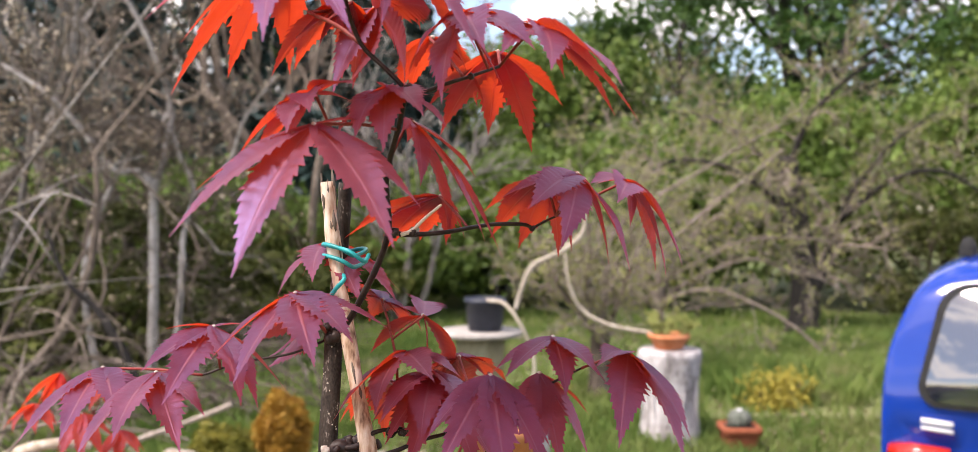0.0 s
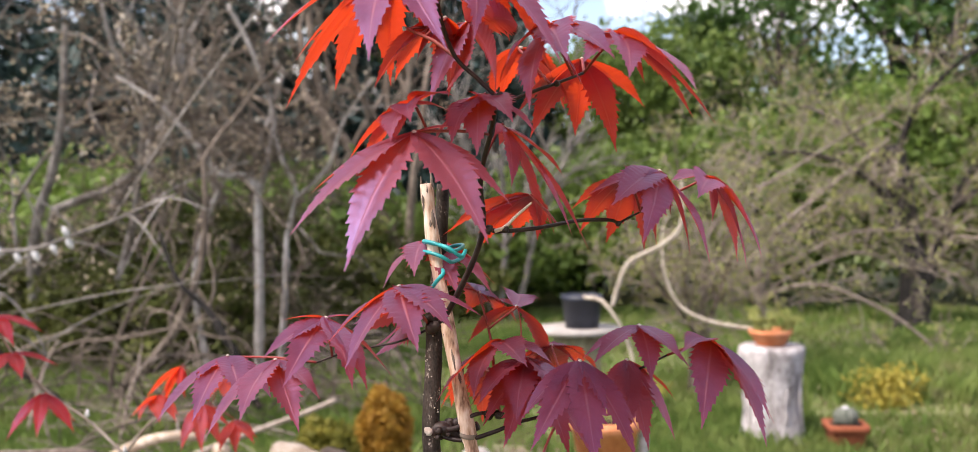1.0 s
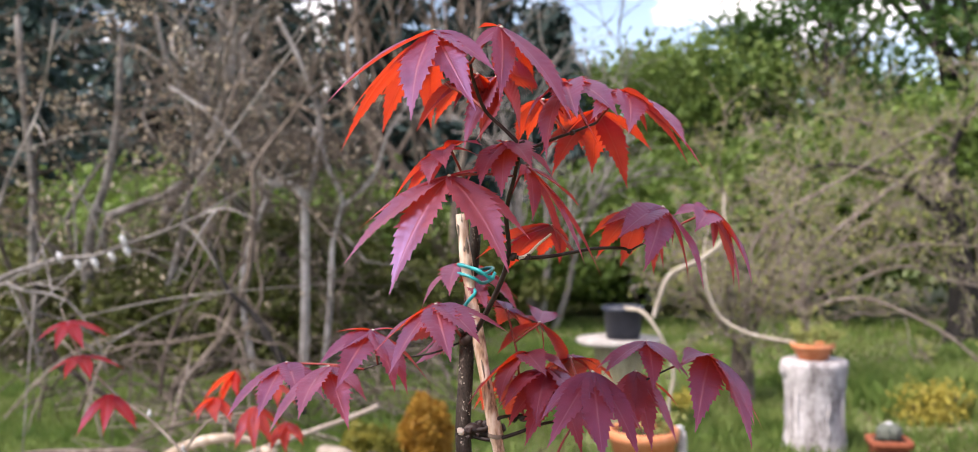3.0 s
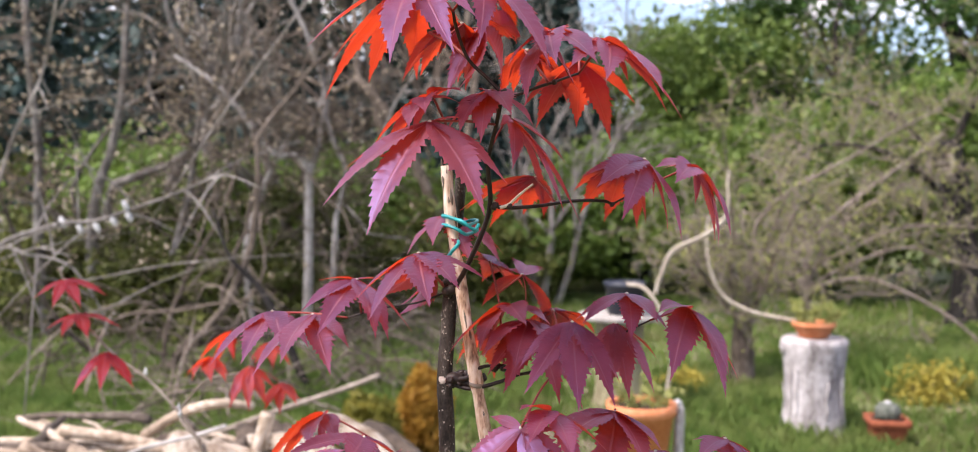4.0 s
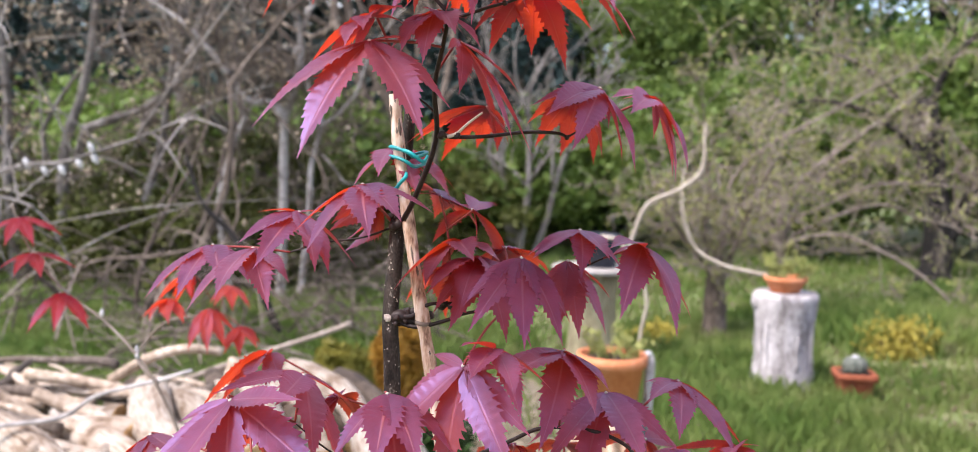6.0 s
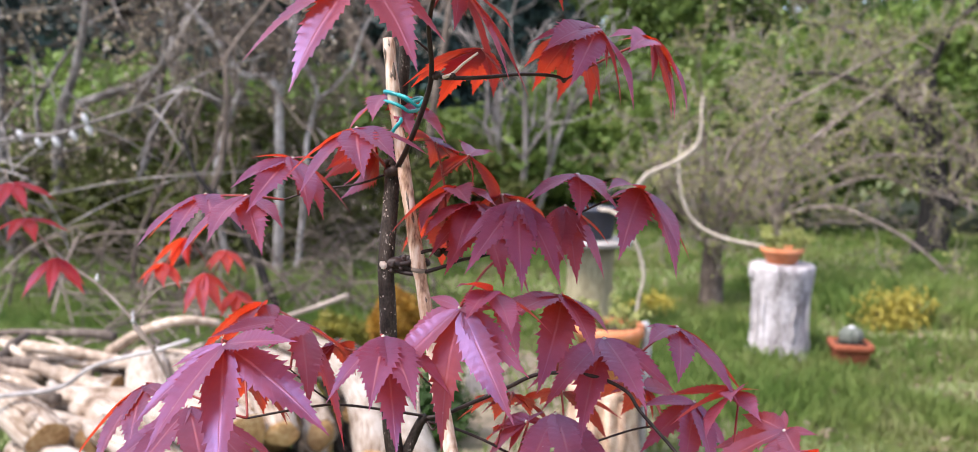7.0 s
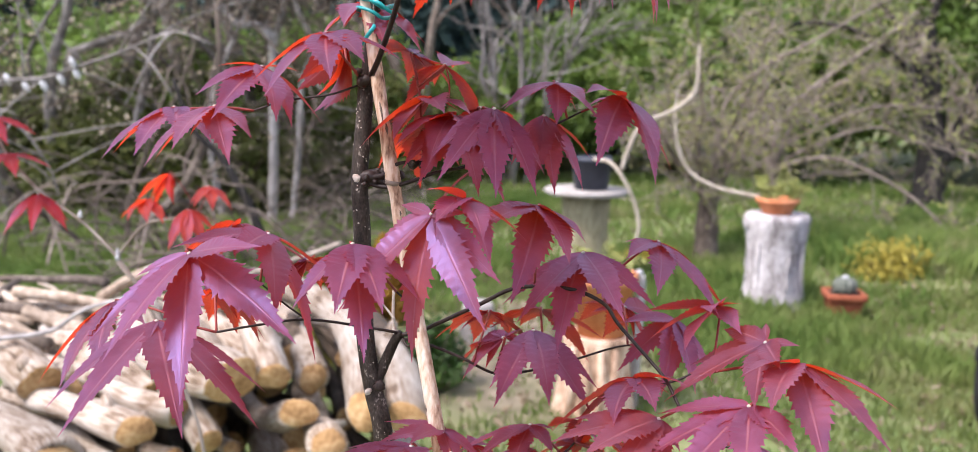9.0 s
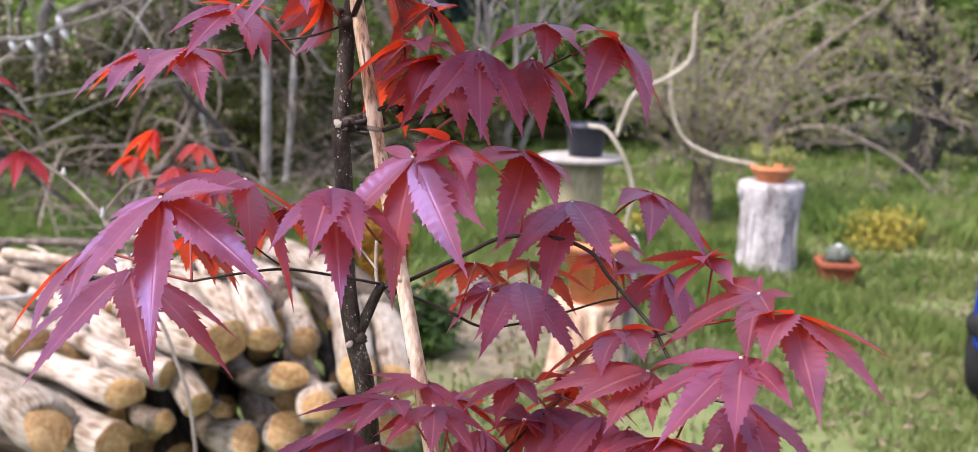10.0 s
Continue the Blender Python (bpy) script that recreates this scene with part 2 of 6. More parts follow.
BARK_PALE = material("pale_smooth_bark", [(0.20, 0.165, 0.125), (0.36, 0.31, 0.25), (0.47, 0.42, 0.35)], 12, (1, 1, 0.4), rough=0.8)
GRASS = material("grass_blades", [(0.065, 0.13, 0.024), (0.125, 0.20, 0.045), (0.20, 0.26, 0.075), (0.34, 0.32, 0.17)], 0.8, rough=0.6, bump=0, vary=0.14, transl=0.4)
GRASS_SHORT = material("short_grass_blades", [(0.085, 0.155, 0.032), (0.13, 0.19, 0.048), (0.19, 0.225, 0.075), (0.29, 0.28, 0.13)], 0.8, rough=0.6, bump=0, vary=0.12, transl=0.4)
GROUND = material("grassy_soil", [(0.07, 0.125, 0.030), (0.115, 0.16, 0.05), (0.175, 0.19, 0.08), (0.28, 0.25, 0.15)], 0.5, rough=0.95, bump=0.8, fine=14, vary=0.0, dist=0.03)
gn, gl = GROUND.node_tree.nodes, GROUND.node_tree.links
g_bsdf = gn["Principled BSDF"]
g_from = g_bsdf.inputs["Base Color"].links[0].from_socket
g_co, g_map, g_len, g_no, g_add, g_mix = (gn.new("ShaderNode" + k) for k in ("TexCoord", "Mapping", "VectorMath", "TexNoise", "Math", "Mix"))
g_map.inputs["Location"].default_value = (0.15, -2.25, 0)      # worn patch round the sapling, the pile and the stump
g_map.inputs["Scale"].default_value = (0.75, 0.5, 1)
g_len.operation = "LENGTH"
g_no.inputs["Scale"].default_value, g_no.inputs["Detail"].default_value = 1.6, 7
g_add.operation = "ADD"
gl.new(g_co.outputs["Object"], g_map.inputs["Vector"])
gl.new(g_map.outputs["Vector"], g_len.inputs[0])
gl.new(g_co.outputs["Object"], g_no.inputs["Vector"])
gl.new(g_len.outputs["Value"], g_add.inputs[0])
gl.new(g_no.outputs["Fac"], g_add.inputs[1])
g_edge = ramp(gn, [(0.24, (1, 1, 1)), (0.40, (0, 0, 0))])
g_half = gn.new("ShaderNodeMath")
g_half.operation = "MULTIPLY"
g_half.inputs[1].default_value = 0.3
gl.new(g_add.outputs[0], g_half.inputs[0])
gl.new(g_half.outputs[0], g_edge.inputs["Fac"])
g_mix.data_type = "RGBA"
g_soil = ramp(gn, [(0.30, (0.10, 0.085, 0.055)), (0.70, (0.245, 0.20, 0.145))])
g_fine = gn.new("ShaderNodeTexNoise")
g_fine.inputs["Scale"].default_value, g_fine.inputs["Detail"].default_value = 11, 8
gl.new(g_co.outputs["Object"], g_fine.inputs["Vector"])
gl.new(g_fine.outputs["Fac"], g_soil.inputs["Fac"])
gl.new(g_edge.outputs["Color"], g_mix.inputs["Factor"])
gl.new(g_from, g_mix.inputs["A"])
gl.new(g_soil.outputs["Color"], g_mix.inputs["B"])
gl.new(g_mix.outputs["Result"], g_bsdf.inputs["Base Color"])
LEAF_GREEN = material("spring_green_leaves", [(0.075, 0.135, 0.026), (0.145, 0.225, 0.05), (0.235, 0.305, 0.085)], 1.2, rough=0.5, bump=0, vary=0.4, transl=0.4)
LEAF_DEEP = material("deep_green_leaves", [(0.018, 0.05, 0.012), (0.04, 0.09, 0.018), (0.07, 0.13, 0.025)], 1.2, rough=0.5, bump=0, vary=0.4, transl=0.35)
LEAF_OLIVE = material("olive_shrub_leaves", [(0.035, 0.048, 0.010), (0.085, 0.10, 0.022), (0.17, 0.175, 0.05)], 2, rough=0.6, bump=0, vary=0.45, transl=0.25)
LEAF_BUD = material("yellow_green_buds", [(0.22, 0.25, 0.07), (0.42, 0.42, 0.15)], 2, rough=0.6, bump=0, vary=0.45, transl=0.3)
BUD_TAN = material("tan_buds", [(0.30, 0.21, 0.13), (0.50, 0.41, 0.30), (0.68, 0.63, 0.55)], 3, rough=0.8, bump=0, vary=0.45, transl=0.25)
CATKIN = material("silver_catkin", [(0.36, 0.36, 0.37), (0.58, 0.58, 0.59)], 60, rough=0.9)
NEEDLE_BLUE = material("blue_green_needles", [(0.012, 0.03, 0.028), (0.03, 0.06, 0.055), (0.06, 0.10, 0.10)], 1.5, rough=0.6, bump=0, vary=0.4)
NEEDLE_GOLD = material("golden_foliage", [(0.20, 0.085, 0.012), (0.42, 0.22, 0.03), (0.55, 0.36, 0.07)], 10, rough=0.6, bump=0, vary=0.3, transl=0.35)
NEEDLE_OLIVE = material("olive_foliage", [(0.10, 0.11, 0.018), (0.20, 0.19, 0.03), (0.34, 0.27, 0.045)], 10, rough=0.6, bump=0, vary=0.3, transl=0.3)
SHRUB_YELLOW = material("yellow_green_foliage", [(0.34, 0.29, 0.05), (0.54, 0.45, 0.09)], 8, rough=0.6, bump=0, vary=0.3, transl=0.3)
LOG_WOOD = log_material("debarked_log", [(0.034, 0.019, 0.011), (0.19, 0.13, 0.086), (0.33, 0.268, 0.212), (0.47, 0.42, 0.362)])
# darkened copy of the log wood: shade between logs put into the colour
LOG_SHADED = log_material("shade_dark_log", [(0.008, 0.005, 0.004), (0.03, 0.02, 0.014), (0.075, 0.052, 0.036), (0.13, 0.095, 0.07)])
LOG_END = material("sawn_log_end", [(0.13, 0.06, 0.022), (0.34, 0.20, 0.085), (0.52, 0.37, 0.20)], 16, rough=0.85, bump=0.5, vary=0.4, dist=0.004)
STICK_WOOD = material("stripped_branch_wood", [(0.10, 0.065, 0.04), (0.36, 0.28, 0.21), (0.60, 0.53, 0.45)], 8, rough=0.75, bump=0.5, vary=0.3, dist=0.006)
LITTER = material("dry_leaf_litter", [(0.10, 0.07, 0.045), (0.22, 0.17, 0.11), (0.36, 0.30, 0.23)], 3, rough=0.9, bump=0, vary=0.5)
WEATHERED = material("weathered_grey_wood", [(0.05, 0.042, 0.038), (0.27, 0.245, 0.24), (0.46, 0.43, 0.43), (0.62, 0.59, 0.59)], 8, (1.4, 1.4, 0.55), rough=0.9, bump=0.8, fine=6, vary=0.1, dist=0.02)
TABLE_STUMP = material("grey_brown_stump_wood", [(0.12, 0.10, 0.06), (0.24, 0.21, 0.13), (0.38, 0.34, 0.22)], 7, (1.5, 1.5, 0.4), rough=0.9, bump=0.8, dist=0.015)
STUMP_WOOD = material("tan_stump_wood", [(0.08, 0.045, 0.028), (0.40, 0.265, 0.18), (0.64, 0.52, 0.41)], 9, (1.5, 1.5, 0.5), rough=0.85, bump=0.8, dist=0.01)
TERRACOTTA = material("terracotta", [(0.52, 0.16, 0.065), (0.65, 0.235, 0.105), (0.72, 0.33, 0.185)], 9, rough=0.8, bump=0.15, vary=0.08)
BLACK_PLASTIC = material("blue_black_plastic", [(0.012, 0.016, 0.028), (0.03, 0.036, 0.055)], 8, rough=0.5, bump=0.1, spec=0.5)
WHITE_STONE = material("pale_slab", [(0.20, 0.18, 0.165), (0.38, 0.355, 0.33)], 9, rough=0.8, bump=0.3)
BARK_SILVER = material("silver_grey_bark", [(0.15, 0.136, 0.130), (0.31, 0.288, 0.278), (0.48, 0.453, 0.44)], 6, (1, 1, 0.4), rough=0.85, vary=0.3)
SOIL = material("dark_soil", [(0.03, 0.02, 0.014), (0.07, 0.05, 0.035)], 30, rough=1.0, bump=1.0)
CACTUS = material("dark_cactus_skin", [(0.04, 0.05, 0.04), (0.11, 0.125, 0.10), (0.24, 0.25, 0.22)], 30, rough=0.6)
PAINT_BLUE = material("blue_car_paint", [(0.001, 0.032, 0.27), (0.002, 0.038, 0.31)], 2, rough=0.2, bump=0, vary=0, spec=0.15)
GLASS_DARK = material("dark_car_glass", [(0.008, 0.012, 0.022), (0.012, 0.016, 0.028)], 2, rough=0.03, bump=0, vary=0, spec=1.0)
GLASS_DARK.node_tree.nodes["Principled BSDF"].inputs["IOR"].default_value = 1.85
RUBBER = material("black_rubber", [(0.012, 0.012, 0.013), (0.03, 0.03, 0.03)], 20, rough=0.8, bump=0.2)
TAIL_RED = material("red_lamp_plastic", [(0.45, 0.02, 0.012), (0.55, 0.03, 0.02)], 10, rough=0.15, bump=0, vary=0, spec=0.6)
CHROME = material("pale_metal", [(0.6, 0.6, 0.62), (0.7, 0.7, 0.72)], 10, rough=0.3, bump=0, vary=0)
PAINT_BLUE.node_tree.nodes["Principled BSDF"].inputs["Coat Weight"].default_value = 1.0
GLASS_DARK.node_tree.nodes["Principled BSDF"].inputs["Coat Weight"].default_value = 1.0


# ---- mesh helpers ----
def part(name, geo, mat, parent=None, label="", smooth=True):
    """Link (verts, faces[, uvs]) as one mesh object, under parent if given."""
    verts, faces = geo[0], geo[1]
    me = bpy.data.meshes.new(name)
    me.from_pydata([tuple(v) for v in verts], [], [tuple(f) for f in faces])
    mats = mat if isinstance(mat, (list, tuple)) else [mat]
    for m in mats:
        me.materials.append(m)
    if len(geo) > 2 and geo[2] is not None:
        layer = me.uv_layers.new(name="UVMap")
        idx = np.empty(len(me.loops), dtype=np.int32)
        me.loops.foreach_get("vertex_index", idx)
        layer.data.foreach_set("uv", np.asarray(geo[2], dtype=np.float32)[idx].ravel())
    if len(geo) > 3:
        me.polygons.foreach_set("material_index", np.asarray(geo[3], dtype=np.int32))
    if smooth:
        me.polygons.foreach_set("use_smooth", np.ones(len(me.polygons), dtype=bool))
    me.update()
    ob = new(name, me)
    if parent is not None:
        ob.parent = parent
    if label:
        ob["label"] = label
    return ob


def thing(name, loc, label, category, group="", kind=""):
    e = new(name)
    e.location = loc
    return tagged(e, label, category, group, kind)


def join(*geos):
    v, f = [], []
    for g in geos:
        o = len(v)
        v.extend(g[0])
        f.extend([tuple(i + o for i in q) for q in g[1]])
    return v, f


def tube(pts, radii, sides=6, cap=True):
    pts = [Vector(p) for p in pts]
    v, f = [], []
    t0 = (pts[1] - pts[0]).normalized()
    ref = t0.orthogonal().normalized()
    n = len(pts)
    for i, p in enumerate(pts):
        t = (pts[min(i + 1, n - 1)] - pts[max(i - 1, 0)]).normalized()
        ref = (ref - t * ref.dot(t)).normalized()
        bi = t.cross(ref)
        r = radii[i] if hasattr(radii, "__len__") else radii
        for k in range(sides):
            a = 2 * math.pi * k / sides
            v.append(p + (ref * math.cos(a) + bi * math.sin(a)) * r)
    for i in range(n - 1):
        for k in range(sides):
            k2 = (k + 1) % sides
            f.append((i * sides + k, i * sides + k2, (i + 1) * sides + k2, (i + 1) * sides + k))
    if cap:
        f.append(tuple(range(sides))[::-1])
        f.append(tuple((n - 1) * sides + k for k in range(sides)))
    return v, f


def smooth_line(pts, n=6):
    """Catmull-Rom through the points."""
    P = [Vector(p) for p in pts]
    P = [P[0] * 2 - P[1]] + P + [P[-1] * 2 - P[-2]]
    out = []
    for i in range(1, len(P) - 2):
        a, b, c, d = P[i - 1:i + 3]
        for k in range(n):
            t = k / n
            out.append(0.5 * ((2 * b) + (c - a) * t + (2 * a - 5 * b + 4 * c - d) * t * t + (3 * b - a - 3 * c + d) * t ** 3))
    out.append(P[-2])
    return out


def lathe(profile, sides=28, wob=0.0, seed=0):
    """Revolve (r, z) pairs; wob: uneven radius."""
    rnd = random.Random(seed)
    ph = [rnd.uniform(0, 6.28) for _ in range(4)]
    v, f = [], []
    for r, z in profile:
        for k in range(sides):
            a = 2 * math.pi * k / sides
            w = 1 + wob * (math.sin(2 * a + ph[0]) + 0.6 * math.sin(5 * a + ph[1]) + 0.5 * math.sin(9 * a + ph[2] + z * 6) + 0.4 * math.sin(z * 9 + ph[3]))
            v.append((r * w * math.cos(a), r * w * math.sin(a), z))
    for i in range(len(profile) - 1):
        for k in range(sides):
            k2 = (k + 1) % sides
            f.append((i * sides + k, i * sides + k2, (i + 1) * sides + k2, (i + 1) * sides + k))
    return v, f


def flecks(rng, centers, size, stretch=1.0, jitter=0.0, bend=0.3):
    """A small folded leaf (four triangles) at each of the centres, turned at random."""
    c = np.asarray(centers, dtype=float)
    n = len(c)
    c = c + rng.normal(0, jitter, (n, 3)) if jitter else c
    a = rng.normal(size=(n, 3))
    a /= np.linalg.norm(a, axis=1)[:, None]
    b = np.cross(a, rng.normal(size=(n, 3)))
    b /= np.linalg.norm(b, axis=1)[:, None]
    nn = np.cross(a, b)
    s = (size * rng.uniform(0.6, 1.4, n))[:, None]
    base, tip = c - a * s * stretch, c + a * s * stretch
    left, right = c + b * s * 0.55 + nn * s * bend, c - b * s * 0.55 + nn * s * bend
    v = np.stack([base, right, tip, left], axis=1).reshape(-1, 3)
    i = np.arange(n) * 4
    f = np.concatenate([np.stack([i, i + 1, i + 2], 1), np.stack([i, i + 2, i + 3], 1)])
    return v.tolist(), f.tolist()


# ---- ground ----
def ground_height(x, y):
    d = math.hypot(x, y)
    return 0.05 * noise.noise(Vector((x * 0.35, y * 0.35, 0))) + (0.018 * noise.noise(Vector((x * 2.1, y * 2.1, 3))) if d < 14 else 0) + max(0.0, y - 22) * 0.05


def build_ground():
    xs = sorted(set([-900, -300, -120, -60, -40, -30, -24] + list(np.arange(-20, 20.1, 0.4)) + [24, 30, 40, 60, 120, 300, 900]))
    ys = sorted(set([-900, -300, -100, -40, -20, -10] + list(np.arange(-6, 24.1, 0.4)) + [26, 30, 36, 44, 60, 90, 150, 300, 900]))
    v = [(x, y, ground_height(x, y) if abs(x) < 60 and -20 < y < 60 else (1.5 if y > 59 else 0)) for y in ys for x in xs]
    w = len(xs)
    f = [(j * w + i, j * w + i + 1, (j + 1) * w + i + 1, (j + 1) * w + i) for j in range(len(ys) - 1) for i in range(w - 1)]
    g = part("ground", (v, f), GROUND)
    tagged(g, "garden ground with patchy grass and bare straw-coloured soil", "ground", kind="structure")


build_ground()


def grass_patch(name, seed, count, area, height, mat, label, density_scale=0.5, cut=-0.1):
    rng = np.random.default_rng(seed)
    v, f = [], []
    x0, x1, y0, y1 = area
    made = 0
    while made < count:
        x, y = rng.uniform(x0, x1), rng.uniform(y0, y1)
        if abs(x) > max((y + 1.5) * 0.75 + 1.0, 4.5 + 0.8 * noise.noise(Vector((y, seed, 0)))):
            continue
        if -2.0 < x < -0.3 and 1.25 < y < 2.5:
            continue
        worn = math.hypot(0.75 * x + 0.15, 0.5 * y - 2.25) + 0.5 * noise.noise(Vector((x * 1.6, y * 1.6, 7)))
        track = math.hypot((x - 2.6) * 0.9, (y - 5.2 - 0.12 * (x - 2.6)) * 4.0) + 0.4 * noise.noise(Vector((x * 2, y * 2, 4)))
        if (worn < 0.5 or track < 0.85) and rng.random() > 0.16:
            continue
        if noise.noise(Vector((x * density_scale, y * density_scale, seed))) < cut:
            if rng.random() > 0.12:
                continue
        z = ground_height(x, y)
        h = height * rng.uniform(0.5, 1.4)
        a = rng.uniform(0, 6.28)
        wd = 0.003 + 0.0009 * max(y, 0)
        ca, sa = math.cos(a), math.sin(a)
        lean = h * rng.uniform(0.1, 0.7)
        la = rng.uniform(0, 6.28)
        o = len(v)
        v += [(x - ca * wd, y - sa * wd, z - 0.01), (x + ca * wd, y + sa * wd, z - 0.01),
              (x + 0.35 * lean * math.cos(la) + ca * wd * 0.7, y + 0.35 * lean * math.sin(la) + sa * wd * 0.7, z + h * 0.6),
              (x + lean * math.cos(la), y + lean * math.sin(la), z + h)]
        f += [(o, o + 1, o + 2), (o, o + 2, o + 3)]
        made += 1
    return tagged(part(name, (v, f), mat, smooth=False), label, "grass", kind="stuff")


grass_patch("meadow_grass", 5, 110000, (-8, 9, 4.2, 13.5), 0.10, GRASS, "lush green meadow grass growing in uneven patches", 0.55, 0.10)
grass_patch("lush_grass", 9, 42000, (-6.5, -1.3, 4.3, 8.6), 0.085, GRASS, "dense dark green grass between the firewood and the thicket", 0.7, -0.35)
grass_patch("tall_grass", 6, 6000, (1.5, 5.0, 6.9, 8.6), 0.19, GRASS, "tall soft grass growing in tufts behind the pedestal", 0.9, 0.0)
grass_patch("short_grass", 8, 190000, (-6, 6, -4.5, 6.5), 0.04, GRASS_SHORT, "short trodden grass thinning over dry soil", 0.9, -0.28)


def litter():
    """Dead leaves, chips and straw strewn over the soil."""
    rng = np.random.default_rng(19)
    n = 26000
    x, y = rng.uniform(-6, 6, n), rng.uniform(-4, 13, n)
    keep = np.abs(x) < np.maximum((y + 1.5) * 0.72, 4.0)
    x, y = x[keep], y[keep]
    p = np.array([(a, c, ground_height(a, c) + 0.012) for a, c in zip(x, y)])
    ob = part("leaf_litter", flecks(rng, p, 0.02, 1.4, 0.004), LITTER, smooth=False)
    tagged(ob, "dry brown leaf litter and straw strewn over the soil", "litter", kind="stuff")


litter()


# ---- trees ----
def grow(rnd, p, d, length, r0, level, spec, out):
    """One limb and its children; spec: per level a dict of seg, wander, pull (up or down), kids, ratio, spread."""
    s = spec[level]
    n = s["seg"]
    pts, rad = [p.copy()], [r0]
    step = length / n
    for i in range(n):
        d = d + Vector((rnd.gauss(0, 1), rnd.gauss(0, 1), rnd.gauss(0, 1))) * s["wander"]
        d.z += s["pull"] * (1 if i < n * s.get("turn", 2) else -1.6)
        d.normalize()
        p = p + d * step
        pts.append(p.copy())
        rad.append(max(s.get("min", 0.003), r0 * (1 - 0.75 * (i + 1) / n)))
    out[level].append((pts, rad))
    if level + 1 < len(spec):
        for _ in range(s["kids"]):
            t = rnd.uniform(s.get("from", 0.25), 1.0) * (n - 0.001)
            i = int(t)
            q = pts[i].lerp(pts[i + 1], t - i)
            fw = (pts[i + 1] - pts[i]).normalized()
            side = fw.orthogonal().normalized()
            side.rotate(Matrix.Rotation(rnd.uniform(0, 6.283), 3, fw))
            nd = (fw * math.cos(s["spread"]) + side * math.sin(s["spread"])).normalized()
            grow(rnd, q, nd, length * s["ratio"] * rnd.uniform(0.6, 1.25), max(s.get("min", 0.003), rad[i] * 0.6), level + 1, spec, out)


def tree(name, loc, seed, stems, height, radius, spec, bark, label, twig_mat=None, buds=None, lean=0.15, start=(0, 0), sides=(8, 5, 3, 3), group=""):
    rnd = random.Random(seed)
    rng = np.random.default_rng(seed)
    t = thing(name, loc, label, "tree", group)
    out = [[] for _ in spec]
    for i in range(stems):
        a = rnd.uniform(0, 6.283)
        k = lean * rnd.uniform(0.5, 1.5)
        d = Vector((k * math.cos(a) + start[0], k * math.sin(a) + start[1], 1)).normalized()
        grow(rnd, Vector((0.12 * math.cos(a) * (stems > 1), 0.12 * math.sin(a) * (stems > 1), -0.08)), d, height * rnd.uniform(0.8, 1.1), radius * (1 if i == 0 else rnd.uniform(0.5, 0.9)), 0, spec, out)
    for pts, rad in out[0]:
        part("trunk", tube(pts, rad, sides[0]), bark, t)
    if len(out) > 1:
        for p, r in out[1]:
            part("limb", tube(p, r, sides[1]), bark, t)
    for lv in range(2, len(out)):
        geos_v, geos_f = [], []
        for p, r in out[lv]:
            g = tube(p, r, 3, cap=False)
            o = len(geos_v)
            geos_v.extend(g[0])
            geos_f.extend([tuple(i + o for i in q) for q in g[1]])
        tagged(part("twig_tangle", (geos_v, geos_f), twig_mat or bark, t), kind="stuff")
    if buds:
        mat, size, share, jit, word = buds
        pts = [q for p, r in out[-1] for q in p[1:] if rnd.random() < share]
        tagged(part("bud_haze", flecks(rng, pts, size, jitter=jit), mat, t), kind="stuff")
    return t


BARE = [dict(seg=12, wander=0.2, pull=0.01, kids=5, ratio=0.55, spread=1.0, **{"from": 0.1}),
        dict(seg=10, wander=0.3, pull=0.012, kids=4, ratio=0.45, spread=0.85, min=0.008),
        dict(seg=7, wander=0.34, pull=0.0, kids=2, ratio=0.5, spread=0.7, min=0.006),
        dict(seg=5, wander=0.3, pull=-0.03, kids=0, ratio=0.5, spread=0.7, min=0.0035)]
THICKET = [dict(seg=9, wander=0.1, pull=0.03, kids=9, ratio=0.5, spread=0.6, **{"from": 0.2}),
           dict(seg=7, wander=0.18, pull=0.04, kids=7, ratio=0.5, spread=0.6, min=0.010),
           dict(seg=5, wander=0.22, pull=0.03, kids=0, ratio=0.5, spread=0.6, min=0.007)]
TWIGGY = [dict(seg=7, wander=0.22, pull=0.02, kids=5, ratio=0.55, spread=0.7, min=0.0045),
          dict(seg=5, wander=0.25, pull=-0.01, kids=3, ratio=0.5, spread=0.7, min=0.0035),
          dict(seg=4, wander=0.25, pull=-0.02, kids=0, ratio=0.5, spread=0.7, min=0.003)]


